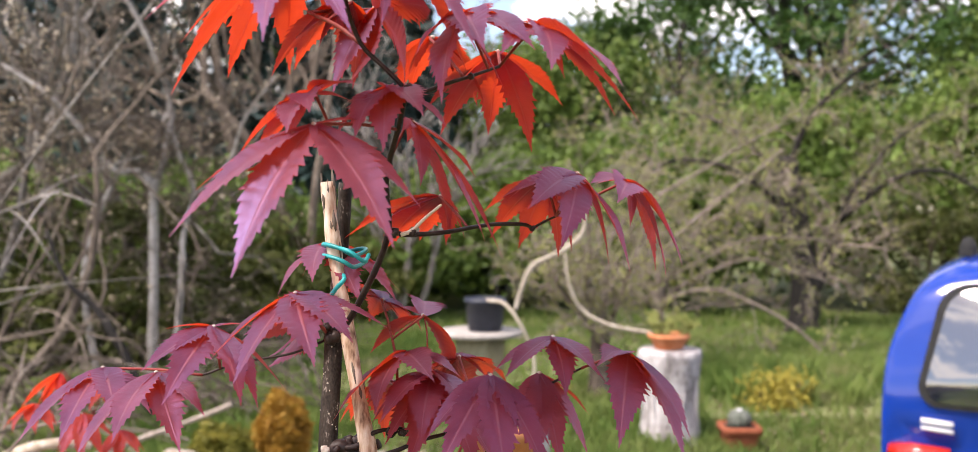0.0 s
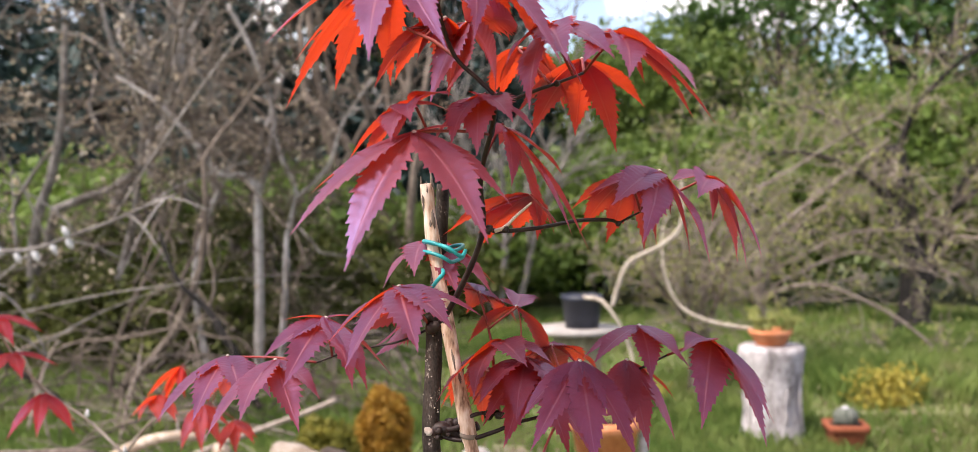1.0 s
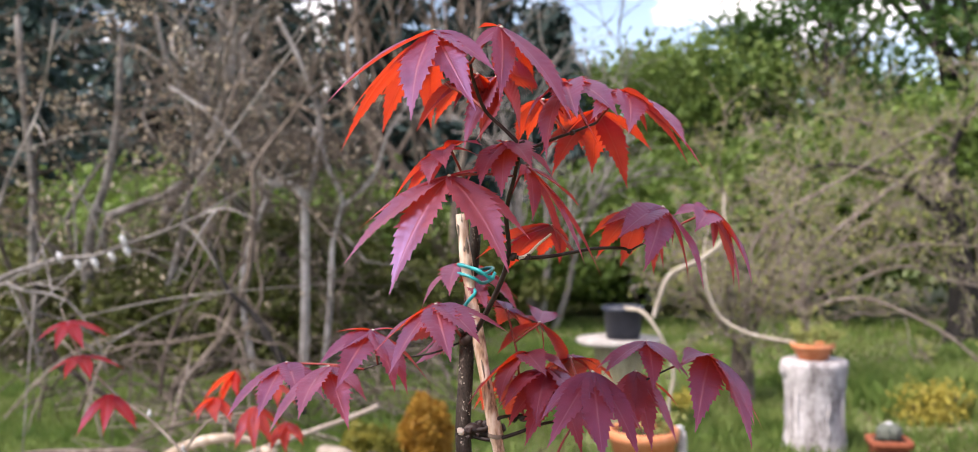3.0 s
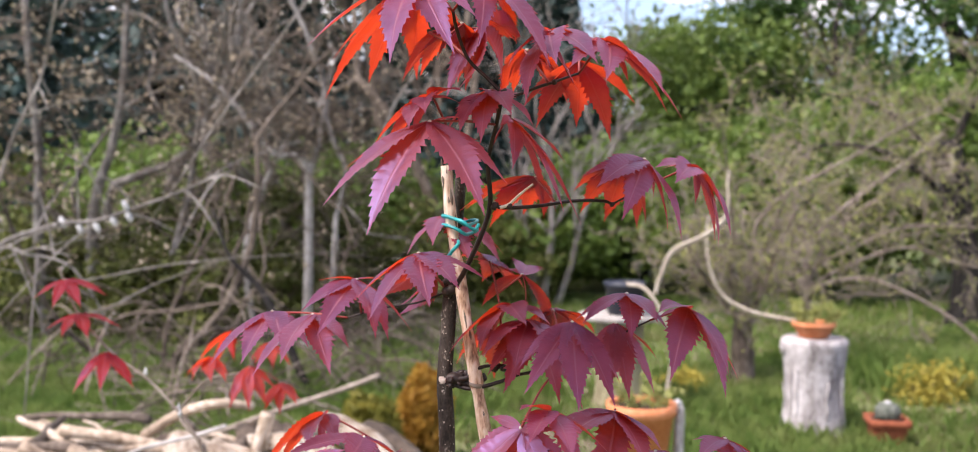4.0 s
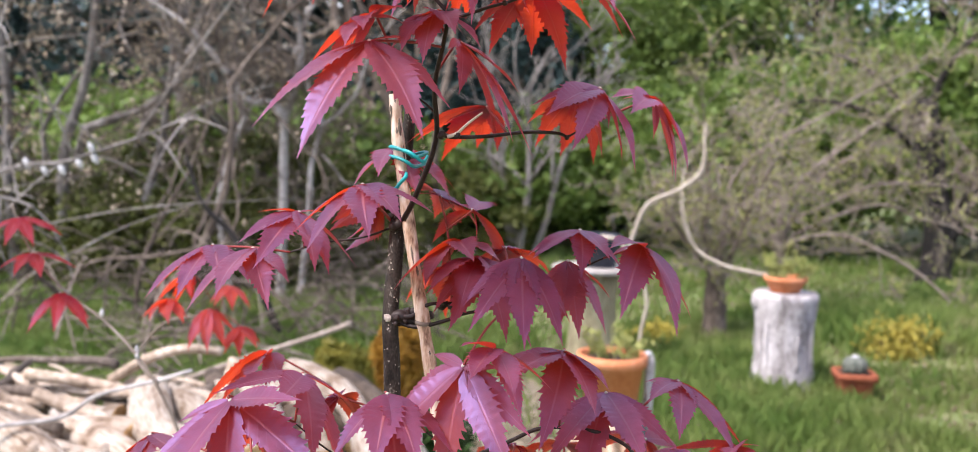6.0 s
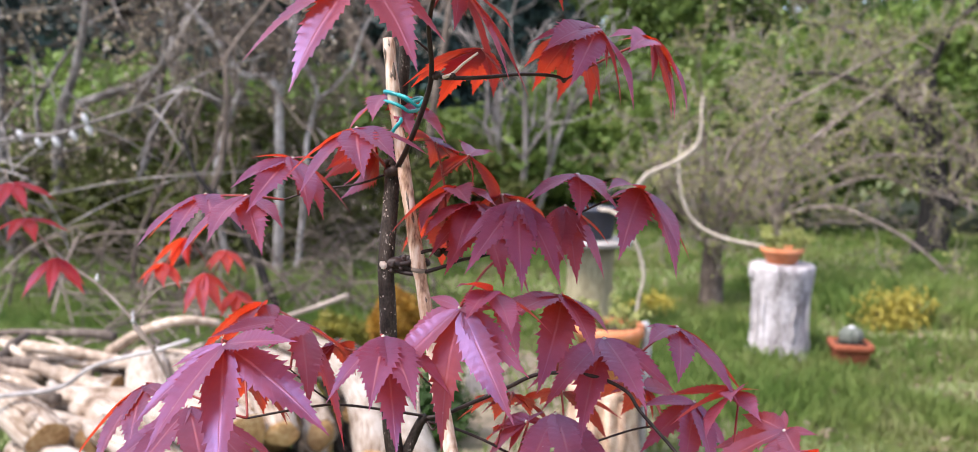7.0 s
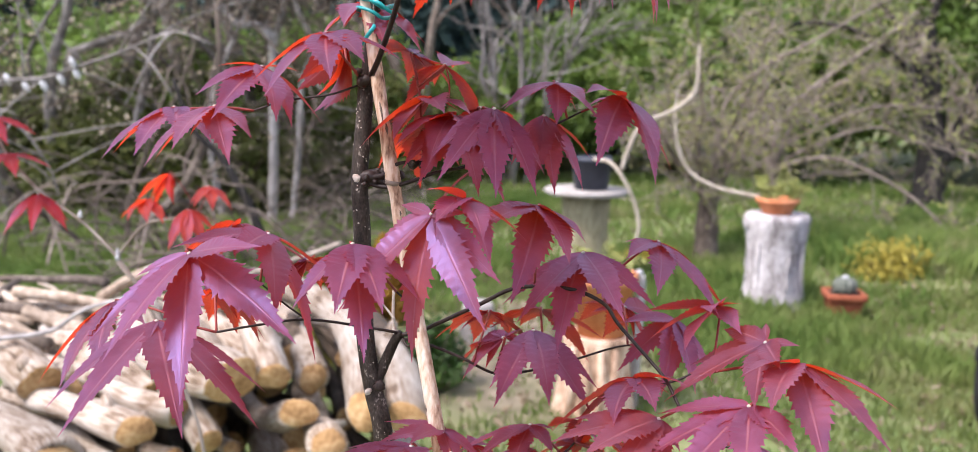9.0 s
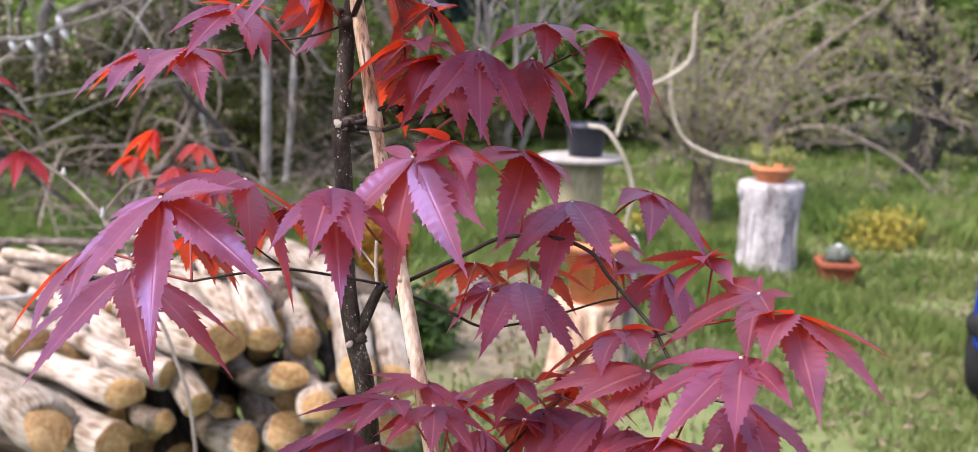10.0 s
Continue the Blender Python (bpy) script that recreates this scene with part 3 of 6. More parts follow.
def shaped_tree(name, loc, seed, limbs, bark, label, every=2, reach=0.8, buds=None, twig_mat=None, up=0.4):
    """A tree of given bent stems (points, thick end, thin end), each sprouting fine branching twigs."""
    rnd, rng = random.Random(seed), np.random.default_rng(seed)
    t = thing(name, loc, label, "tree")
    o = Vector(loc)
    out = [[], [], []]
    for k, (pts, r0, r1) in enumerate(limbs):
        line = [p - o for p in smooth_line(pts, 5)]
        n = len(line)
        rad = [(r0 + (r1 - r0) * i / (n - 1)) * rnd.uniform(0.9, 1.1) for i in range(n)]
        part("trunk" if k == 0 else "limb", tube(line, rad, 10), bark, t)
        for i in range(3 if k else n - 2, n, every):
            for _ in range(2 if k else 1):
                d = Vector((rnd.gauss(0, 1), rnd.gauss(0, 1), rnd.gauss(up, 0.7))).normalized()
                grow(rnd, line[i], d, reach * rnd.uniform(0.5, 1.2), max(0.005, rad[i] * 0.4), 0, TWIGGY, out)
    for lv in out:
        tagged(part("twig_tangle", join(*[tube(p, r, 3, cap=False) for p, r in lv]), twig_mat or bark, t), kind="stuff")
    if buds:
        mat, size, share, jit = buds
        pts = [q for lv in out[1:] for p, r in lv for q in p[1:] if rnd.random() < share]
        tagged(part("bud_haze", flecks(rng, pts, size, jitter=jit), mat, t), kind="stuff")
    return t


def leafy_tree(loc, seed, height, spread, count, leaf, mat, label, bark=BARK_DARK, low=0.2, clumps=60):
    """Trunk, limbs and a crown of leaf clumps with gaps between."""
    rnd, rng = random.Random(seed), np.random.default_rng(seed)
    t = thing("leafy_tree", loc, label, "tree", "green trees behind the garden")
    spec = [dict(seg=8, wander=0.08, pull=0.02, kids=12, ratio=0.5, spread=0.9, **{"from": 0.2}),
            dict(seg=6, wander=0.2, pull=0.05, kids=0, ratio=0.5, spread=0.7, min=0.01)]
    out = [[], []]
    grow(rnd, Vector((0, 0, -0.1)), Vector((rnd.gauss(0, 0.1), rnd.gauss(0, 0.1), 1)), height * 0.9, height * 0.025, 0, spec, out)
    part("trunk", tube(*out[0][0], 8), bark, t)
    for p, r in out[1]:
        part("limb", tube(p, r, 5), bark, t)
    cs = []
    for _ in range(clumps):
        u = rnd.uniform(low, 1.0)
        prof = math.sin(math.pi * min(1, max(0.05, (u - low * 0.6) / (1.08 - low * 0.6)))) ** 0.6
        a, rr = rnd.uniform(0, 6.283), spread * prof * math.sqrt(rnd.uniform(0.15, 1))
        c = np.array([rr * math.cos(a), rr * math.sin(a), height * u])
        k = int(count / clumps * rnd.uniform(0.4, 1.6))
        cs.append(c + rng.normal(0, 1, (k, 3)) * np.array([1, 1, 0.6]) * spread * rnd.uniform(0.10, 0.24))
    tagged(part("crown", flecks(rng, np.concatenate(cs), leaf), mat, t), kind="stuff")
    return t


def conifer(loc, seed, height, spread, mat, label):
    rnd, rng = random.Random(seed), np.random.default_rng(seed)
    t = thing("conifer", loc, label, "tree", "dark conifers behind the garden")
    part("trunk", tube([(0, 0, -0.1), (0, 0, height * 0.5), (0, 0, height)], [height * 0.02, height * 0.012, 0.01], 8), BARK_DARK, t)
    v, f, cs = [], [], []
    z = 0.25
    while z < height * 0.98:
        R = spread * (1 - z / height) ** 0.8
        for _ in range(7):
            a = rnd.uniform(0, 6.283)
            L = R * rnd.uniform(0.7, 1.15)
            p = [Vector((s * L * math.cos(a), s * L * math.sin(a), z - 0.25 * L * s + 0.12 * L * s * s)) for s in (0, 0.35, 0.7, 1)]
            g = tube(p, [0.02, 0.015, 0.01, 0.004], 3, cap=False)
            o = len(v)
            v.extend(g[0])
            f.extend([tuple(i + o for i in q) for q in g[1]])
            k = int(26 * L / spread) + 8
            s = rng.uniform(0.1, 1.0, k)
            q = np.stack([s * L * math.cos(a), s * L * math.sin(a), z - 0.25 * L * s + 0.12 * L * s * s], 1)
            cs.append(q + rng.normal(0, 0.09 * spread, (k, 3)) * np.array([1, 1, 0.4]))
        z += height * 0.028
    tagged(part("bough_frame", (v, f), BARK_DARK, t), kind="stuff")
    tagged(part("crown", flecks(rng, np.concatenate(cs), 0.11, stretch=1.5), mat, t), kind="stuff")
    return t


tree("bare_tree", (-3.6, 10.2, 0), 11, 3, 4.6, 0.10, BARE, BARK_GREY, "grey bare-branched tree with a tangle of leafless twigs", twig_mat=BARK_BROWN, buds=(BUD_TAN, 0.022, 0.10, 0.03, "buds"), lean=0.3)
tree("bare_tree", (-2.0, 12.0, 0), 12, 2, 5.4, 0.11, BARE, BARK_BROWN, "brown bare-branched tree with fine leafless twigs", twig_mat=BARK_BROWN, buds=(BUD_TAN, 0.022, 0.07, 0.03, "buds"), lean=0.2)
tree("bare_tree", (-5.4, 9.2, 0), 13, 3, 4.6, 0.09, BARE, BARK_GREY, "grey multi-stemmed bare tree dotted with tan buds", twig_mat=BARK_BROWN, buds=(BUD_TAN, 0.024, 0.12, 0.03, "buds"), lean=0.35)
tree("bare_tree", (-3.7, 6.6, 0), 14, 3, 3.4, 0.045, BARE, BARK_BROWN, "brown many-stemmed bare shrub with swelling tan buds", buds=(BUD_TAN, 0.016, 0.1, 0.02, "buds"), lean=0.4)
tree("bare_tree", (-7.4, 11.5, 0), 15, 2, 5.5, 0.10, BARE, BARK_GREY, "grey bare-branched tree among the thicket", twig_mat=BARK_BROWN, buds=(BUD_TAN, 0.024, 0.10, 0.03, "buds"), lean=0.25)
tree("bare_tree", (-1.0, 12.2, 0), 16, 3, 3.6, 0.085, THICKET, BARK_GREY, "tall grey bare tree with upright stems", lean=0.14)
tree("bare_tree", (-2.9, 14.2, 0), 17, 3, 6.8, 0.12, THICKET, BARK_BROWN, "tall brown bare tree with upright stems", lean=0.14)
shaped_tree("apple_tree", (1.02, 7.3, 0), 21, [
    ([(1.02, 7.3, -0.05), (1.02, 7.3, 0.26), (1.01, 7.3, 0.42), (1.03, 7.3, 0.56)], 0.105, 0.075),
    ([(1.0, 7.3, 0.5), (0.94, 7.3, 0.62), (0.91, 7.32, 0.93), (0.93, 7.35, 1.24), (0.89, 7.4, 1.62), (0.85, 7.4, 2.0)], 0.028, 0.006),
    ([(1.05, 7.3, 0.5), (1.17, 7.25, 0.82), (1.25, 7.2, 1.09), (1.38, 7.1, 1.4)], 0.026, 0.006),
    ([(1.03, 7.3, 0.5), (1.1, 7.6, 0.8), (1.3, 7.9, 1.2), (1.5, 8.2, 1.6)], 0.026, 0.006),
    ([(1.0, 7.3, 0.48), (0.75, 7.5, 0.8), (0.55, 7.7, 1.15), (0.4, 7.8, 1.5)], 0.022, 0.005),
    ([(1.0, 7.3, 0.5), (0.8, 7.15, 0.75), (0.62, 7.0, 1.0), (0.5, 6.95, 1.3)], 0.018, 0.005)],
    BARK_BROWN, "small gnarled apple tree just breaking into yellow-green bud", 2, 0.5, (LEAF_BUD, 0.016, 0.45, 0.03), BARK_TWIG)
shaped_tree("apple_tree", (1.85, 9.2, 0), 22, [
    ([(1.86, 9.2, -0.05), (1.84, 9.2, 0.25), (1.83, 9.2, 0.62)], 0.055, 0.05),
    ([(1.83, 9.2, 0.5), (1.45, 9.15, 0.85), (1.3, 9.1, 1.15), (1.53, 9.1, 1.48), (1.88, 9.1, 1.71), (2.19, 9.1, 1.89), (2.6, 9.1, 2.15), (3.0, 9.1, 2.36)], 0.026, 0.010),
    ([(1.8, 9.2, 0.55), (1.86, 9.25, 1.0), (2.08, 9.3, 1.31), (2.38, 9.3, 1.57), (2.75, 9.3, 1.86), (3.12, 9.4, 2.15)], 0.034, 0.012),
    ([(1.82, 9.2, 0.55), (1.98, 9.3, 0.98), (2.2, 9.45, 1.24), (2.5, 9.5, 1.47), (2.9, 9.6, 1.7)], 0.03, 0.010),
    ([(1.83, 9.2, 0.6), (1.9, 9.2, 0.82), (2.24, 9.2, 1.01), (2.65, 9.2, 1.21), (3.07, 9.2, 1.25), (3.56, 9.2, 1.22)], 0.022, 0.008),
    ([(1.83, 9.2, 0.55), (1.96, 9.1, 0.73), (2.38, 9.1, 0.94), (2.77, 9.1, 1.04), (3.09, 9.1, 0.92), (3.41, 9.1, 0.85), (3.66, 9.1, 0.71)], 0.020, 0.008),
    ([(1.83, 9.2, 0.5), (1.93, 9.0, 0.67), (2.32, 9.0, 0.74), (2.69, 9.0, 0.62), (3.13, 9.0, 0.37), (3.47, 9.0, 0.06), (3.55, 9.0, -0.03)], 0.024, 0.012),
    ([(1.82, 9.2, 0.55), (1.7, 9.3, 1.0), (1.75, 9.5, 1.5), (1.9, 9.6, 2.0)], 0.024, 0.006)],
    BARK_TWIG, "spreading bare apple tree with long arching grey-brown limbs", 4, 0.55, (LEAF_BUD, 0.018, 0.4, 0.05), BARK_TWIG)
shaped_tree("apple_tree", (4.08, 11.6, 0), 23, [
    ([(4.03, 11.6, -0.05), (4.09, 11.6, 0.33), (4.06, 11.6, 0.83), (3.96, 11.6, 1.29), (3.92, 11.6, 1.65), (3.8, 11.6, 2.2)], 0.20, 0.15),
    ([(4.12, 11.55, 0.45), (4.26, 11.55, 0.7), (4.41, 11.6, 1.07), (4.5, 11.6, 1.39), (4.8, 11.6, 2.0)], 0.10, 0.04),
    ([(3.95, 11.6, 1.3), (3.5, 11.3, 1.75), (2.9, 11.0, 2.05), (2.3, 10.8, 2.1), (1.9, 10.7, 1.9)], 0.05, 0.012),
    ([(3.9, 11.6, 1.6), (3.5, 11.8, 2.3), (3.0, 12.0, 2.7), (2.4, 12.0, 2.8)], 0.05, 0.012),
    ([(4.5, 11.6, 1.4), (5.0, 11.2, 1.9), (5.5, 11.0, 2.0), (6.0, 10.9, 1.7)], 0.045, 0.012),
    ([(3.85, 11.6, 2.0), (4.0, 11.3, 2.6), (4.4, 11.1, 3.1), (4.9, 11.0, 3.4)], 0.05, 0.012),
    ([(4.7, 11.6, 1.8), (5.3, 11.9, 2.4), (5.9, 12.0, 2.8)], 0.04, 0.012)],
    BARK_DARK, "old apple tree with a blackish forked trunk and budding twigs", 2, 0.9, (LEAF_BUD, 0.023, 0.45, 0.06), BARK_TWIG)
shaped_tree("bare_tree", (-2.82, 8.0, 0), 24, [
    ([(-2.84, 8.0, -0.05), (-2.82, 8.0, 0.66), (-2.82, 8.0, 1.28), (-2.82, 8.0, 1.7)], 0.046, 0.036),
    ([(-2.82, 8.0, 1.7), (-2.93, 8.0, 1.82), (-3.15, 7.95, 1.84), (-3.3, 7.9, 2.05), (-3.48, 7.9, 2.27), (-3.74, 7.9, 2.52), (-4.1, 7.9, 2.75)], 0.04, 0.016),
    ([(-2.82, 8.0, 1.62), (-2.71, 8.05, 2.12), (-2.71, 8.1, 2.47), (-2.9, 8.1, 2.99), (-3.11, 8.1, 3.4)], 0.036, 0.018),
    ([(-2.68, 8.05, -0.05), (-2.62, 8.05, 0.5), (-2.59, 8.05, 0.87), (-2.57, 8.05, 1.29), (-2.48, 8.05, 1.67), (-2.61, 8.05, 1.98), (-2.71, 8.1, 2.3)], 0.032, 0.018),
    ([(-3.3, 8.0, -0.05), (-3.43, 8.0, 0.86), (-3.3, 8.0, 1.42), (-3.13, 8.0, 1.8), (-2.9, 8.0, 2.2)], 0.034, 0.014),
    ([(-2.5, 8.05, 1.6), (-2.2, 8.1, 1.9), (-2.05, 8.1, 2.3), (-1.8, 8.2, 2.7)], 0.022, 0.008)],
    BARK_SILVER, "crooked pale grey-brown bare tree with tan buds", 2, 0.7, (BUD_TAN, 0.018, 0.12, 0.02), BARK_BROWN)
shaped_tree("bare_tree", (-5.0, 8.2, 0), 25, [
    ([(-5.1, 8.2, -0.05), (-5.08, 8.2, 1.27), (-4.89, 8.2, 1.89), (-4.77, 8.2, 2.5), (-4.73, 8.2, 3.3)], 0.06, 0.03),
    ([(-5.5, 8.1, -0.05), (-5.6, 8.1, 1.05), (-5.59, 8.1, 1.78), (-5.67, 8.1, 2.51), (-5.75, 8.1, 3.5)], 0.055, 0.03),
    ([(-4.6, 8.3, -0.05), (-4.2, 8.3, 1.2), (-4.08, 8.3, 1.85), (-4.04, 8.3, 2.49), (-4.31, 8.3, 3.06), (-4.42, 8.3, 3.5)], 0.045, 0.018)],
    BARK_GREY, "grey many-stemmed bare tree thick with cream and tan buds", 1, 0.8, (BUD_TAN, 0.026, 0.2, 0.03), BARK_BROWN)

for k, (x, y, h, sp) in enumerate([(-9, 17, 9, 2.4), (-6.4, 15.5, 8, 2.2), (-4.4, 17, 9, 2.6), (-2.8, 18.5, 8.5, 2.4), (-12, 19, 10, 2.6), (-1.3, 17.0, 5.4, 1.7),
                                   (-7.8, 19.5, 10, 2.6), (-5.4, 13.2, 3.2, 1.5), (-9.6, 13.5, 6.5, 2.0), (-2.6, 14.6, 3.0, 1.2)]):
    conifer((x, y, 0), 40 + k, h, sp, NEEDLE_BLUE, "dark blue-green conifer standing behind the bare trees")
for k, (x, y, h, sp, m) in enumerate([(1.2, 17, 4.5, 2.0, LEAF_GREEN), (3.6, 17, 5.7, 2.1, LEAF_DEEP), (5.9, 17, 7.2, 2.6, LEAF_DEEP), (9.0, 18, 8.4, 2.8, LEAF_DEEP),
                                      (11.5, 17, 8.2, 2.6, LEAF_DEEP), (7.6, 21, 8.6, 2.8, LEAF_DEEP), (14.5, 20, 9.5, 3.0, LEAF_DEEP), (5.0, 14.8, 3.2, 1.7, LEAF_GREEN), (-3.6, 12.8, 1.9, 1.5, LEAF_GREEN),
                                      (0.3, 14.4, 2.2, 1.5, LEAF_GREEN), (2.6, 14.2, 2.6, 1.6, LEAF_GREEN), (-6.8, 12.6, 2.0, 1.6, LEAF_GREEN), (8.0, 14.6, 3.4, 1.8, LEAF_GREEN), (-1.4, 13.4, 1.5, 1.2, LEAF_GREEN), (0.0, 19.0, 4.6, 2.0, LEAF_GREEN), (2.0, 20.0, 4.6, 2.2, LEAF_GREEN), (3.6, 19.0, 4.4, 2.0, LEAF_GREEN), (-1.6, 20.5, 4.6, 2.0, LEAF_DEEP), (-6.5, 22.5, 6.0, 3.0, LEAF_DEEP), (-10.5, 22.5, 6.0, 3.0, LEAF_DEEP), (-3.6, 21.5, 5.6, 2.4, LEAF_DEEP), (-4.6, 10.9, 1.8, 1.2, LEAF_GREEN), (7.2, 19.5, 9.0, 3.0, LEAF_DEEP), (9.6, 15.2, 5.2, 2.2, LEAF_GREEN)]):
    leafy_tree((x, y, 0), 60 + k, h, sp, 11000 if h < 7 else 4200, 0.07 if h < 7 else 0.09, m, "broad green tree in fresh spring leaf" if m is LEAF_GREEN else "tall deep-green tree in full leaf", clumps=60 if h < 7 else 42)
for k, (x, y, r, h) in enumerate([(-5.6, 11.4, 1.1, 1.5), (-3.0, 11.6, 1.0, 1.3), (-8.2, 12.4, 1.3, 1.9), (-1.6, 12.4, 0.8, 1.1), (6.4, 13.2, 1.2, 1.4), (-3.4, 9.5, 0.9, 1.5), (-4.8, 9.9, 0.9, 1.6), (-4.9, 8.4, 0.8, 0.95), (-4.0, 8.3, 0.7, 0.8), (-3.2, 8.6, 0.6, 0.75), (-5.9, 8.6, 0.9, 1.1), (-2.3, 10.4, 0.7, 0.9)]):
    leafy_tree((x, y, 0), 90 + k, h, r, 5000, 0.04, LEAF_OLIVE, "mossy olive-green shrub under the bare trees", BARK_BROWN, 0.1, 30)


# ---- garden things ----
def pedestal():
    t = thing("log_pedestal", (1.30, 5.83, 0), "upright weathered grey log used as a pot stand", "log")
    prof = [(0.0, -0.04), (0.205, -0.04), (0.20, 0.03), (0.185, 0.12), (0.178, 0.25), (0.182, 0.40), (0.195, 0.50), (0.205, 0.575), (0.20, 0.605), (0.18, 0.615), (0.0, 0.618)]
    part("trunk_section", lathe(prof, 56, 0.018, 4), WEATHERED, t)
    rnd = random.Random(3)
    part("broken_shoulder", lathe([(0.0, 0.50), (0.03, 0.505), (0.042, 0.55), (0.036, 0.596), (0.0, 0.604)], 12, 0.12, 5), WEATHERED, t).location = (-0.185, -0.03, 0)
    for k in range(6):
        a = rnd.uniform(3.3, 6.1)
        h0, h1 = rnd.uniform(0, 0.2), rnd.uniform(0.35, 0.6)
        r = 0.188
        pts = [(r * math.cos(a + 0.05 * math.sin(s * 9)), r * math.sin(a + 0.05 * math.sin(s * 9)), h0 + (h1 - h0) * s) for s in (0, 0.25, 0.5, 0.75, 1)]
        part("split_ridge", tube(pts, [0.003, 0.008, 0.010, 0.008, 0.003], 5), WEATHERED, t)


def flowerpot(loc, r_top, r_bot, h, label, mat=TERRACOTTA, rim=0.03, name="flower_pot"):
    t = thing(name, loc, label, "flower pot")
    body = [(0.0, 0.0), (r_bot, 0.0), (r_top * 0.97, h - rim), (r_top * 1.05, h - rim), (r_top * 1.06, h), (r_top * 0.95, h), (r_top * 0.93, h - 0.025)]
    part("pot_body", lathe(body, 32), mat, t)
    part("soil", lathe([(r_top * 0.935, h - 0.025), (r_top * 0.5, h - 0.018), (0, h - 0.015)], 24, 0.01), SOIL, t)
    return t


def sprigs(t, seed, z, r, n, hgt, mat, leaf, name="sprig"):
    rnd, rng = random.Random(seed), np.random.default_rng(seed)
    for _ in range(n):
        a, q = rnd.uniform(0, 6.283), r * math.sqrt(rnd.random())
        x, y = q * math.cos(a), q * math.sin(a)
        h = hgt * rnd.uniform(0.5, 1.1)
        pts = smooth_line([(x, y, z - 0.02), (x * 1.3 + rnd.gauss(0, 0.01), y * 1.3, z + h * 0.5), (x * 1.7 + rnd.gauss(0, 0.03), y * 1.7 + rnd.gauss(0, 0.03), z + h)], 4)
        g = tube(pts, 0.003, 4)
        lv = flecks(rng, [p for p in pts[2:] for _ in range(3)], leaf, 1.6, 0.012)
        part(name, join(g, lv), mat, t)


pedestal()
bowl = flowerpot((1.285, 5.80, 0.612), 0.128, 0.085, 0.105, "shallow terracotta bowl with yellow-green sprigs on the log stand")
sprigs(bowl, 2, 0.09, 0.09, 14, 0.16, LEAF_BUD, 0.014)

cactus_pot = thing("planter", (1.70, 5.62, 0), "square brick-red planter holding a grey-green round cactus in the grass", "planter")
RED_CLAY = material("brick_red_clay", [(0.20, 0.055, 0.028), (0.30, 0.085, 0.042), (0.38, 0.13, 0.07)], 9, rough=0.85, bump=0.2, vary=0.08)


def square_ring(profile, corner=0.03):
    """Rounded-square vessel from (half width, height) pairs."""
    v, f = [], []
    arc = [(sx * 1.0, sy * 1.0, q) for sx, sy, q in ((1, 1, 0), (-1, 1, 90), (-1, -1, 180), (1, -1, 270))]
    n = 16
    for w, z in profile:
        c = min(corner, w * 0.5)
        for sx, sy, q in arc:
            for j in range(4):
                a = radians(q + 30 * j)
                v.append((sx * (w - c) + c * math.cos(a), sy * (w - c) + c * math.sin(a), z))
    for i in range(len(profile) - 1):
        for j in range(n):
            f.append((i * n + j, i * n + (j + 1) % n, (i + 1) * n + (j + 1) % n, (i + 1) * n + j))
    f.append(tuple(range(n))[::-1])
    f.append(tuple(range((len(profile) - 1) * n, len(profile) * n)))
    return v, f


part("planter_body", square_ring([(0.088, -0.05), (0.104, 0.120), (0.104, 0.122)]), RED_CLAY, cactus_pot)
part("rim", square_ring([(0.112, 0.120), (0.122, 0.126), (0.122, 0.160), (0.116, 0.166), (0.102, 0.166), (0.100, 0.148)]), RED_CLAY, cactus_pot)
part("soil", square_ring([(0.098, 0.146), (0.096, 0.152)]), SOIL, cactus_pot)
ribs = [(0.0, 0.0), (0.06, 0.0), (0.074, 0.04), (0.068, 0.08), (0.044, 0.105), (0.0, 0.112)]
cv, cf = lathe(ribs, 40)
cv = [(x * (1 + 0.10 * math.cos(10 * math.atan2(y, x))), y * (1 + 0.10 * math.cos(10 * math.atan2(y, x))), z + 0.148) for x, y, z in cv]
part("cactus", (cv, cf), CACTUS, cactus_pot, "grey-green ribbed round cactus")
part("wool_cap", lathe([(0.024, 0.246), (0.026, 0.258), (0.014, 0.266), (0.0, 0.268)], 16), CATKIN, cactus_pot, "white woolly crown")


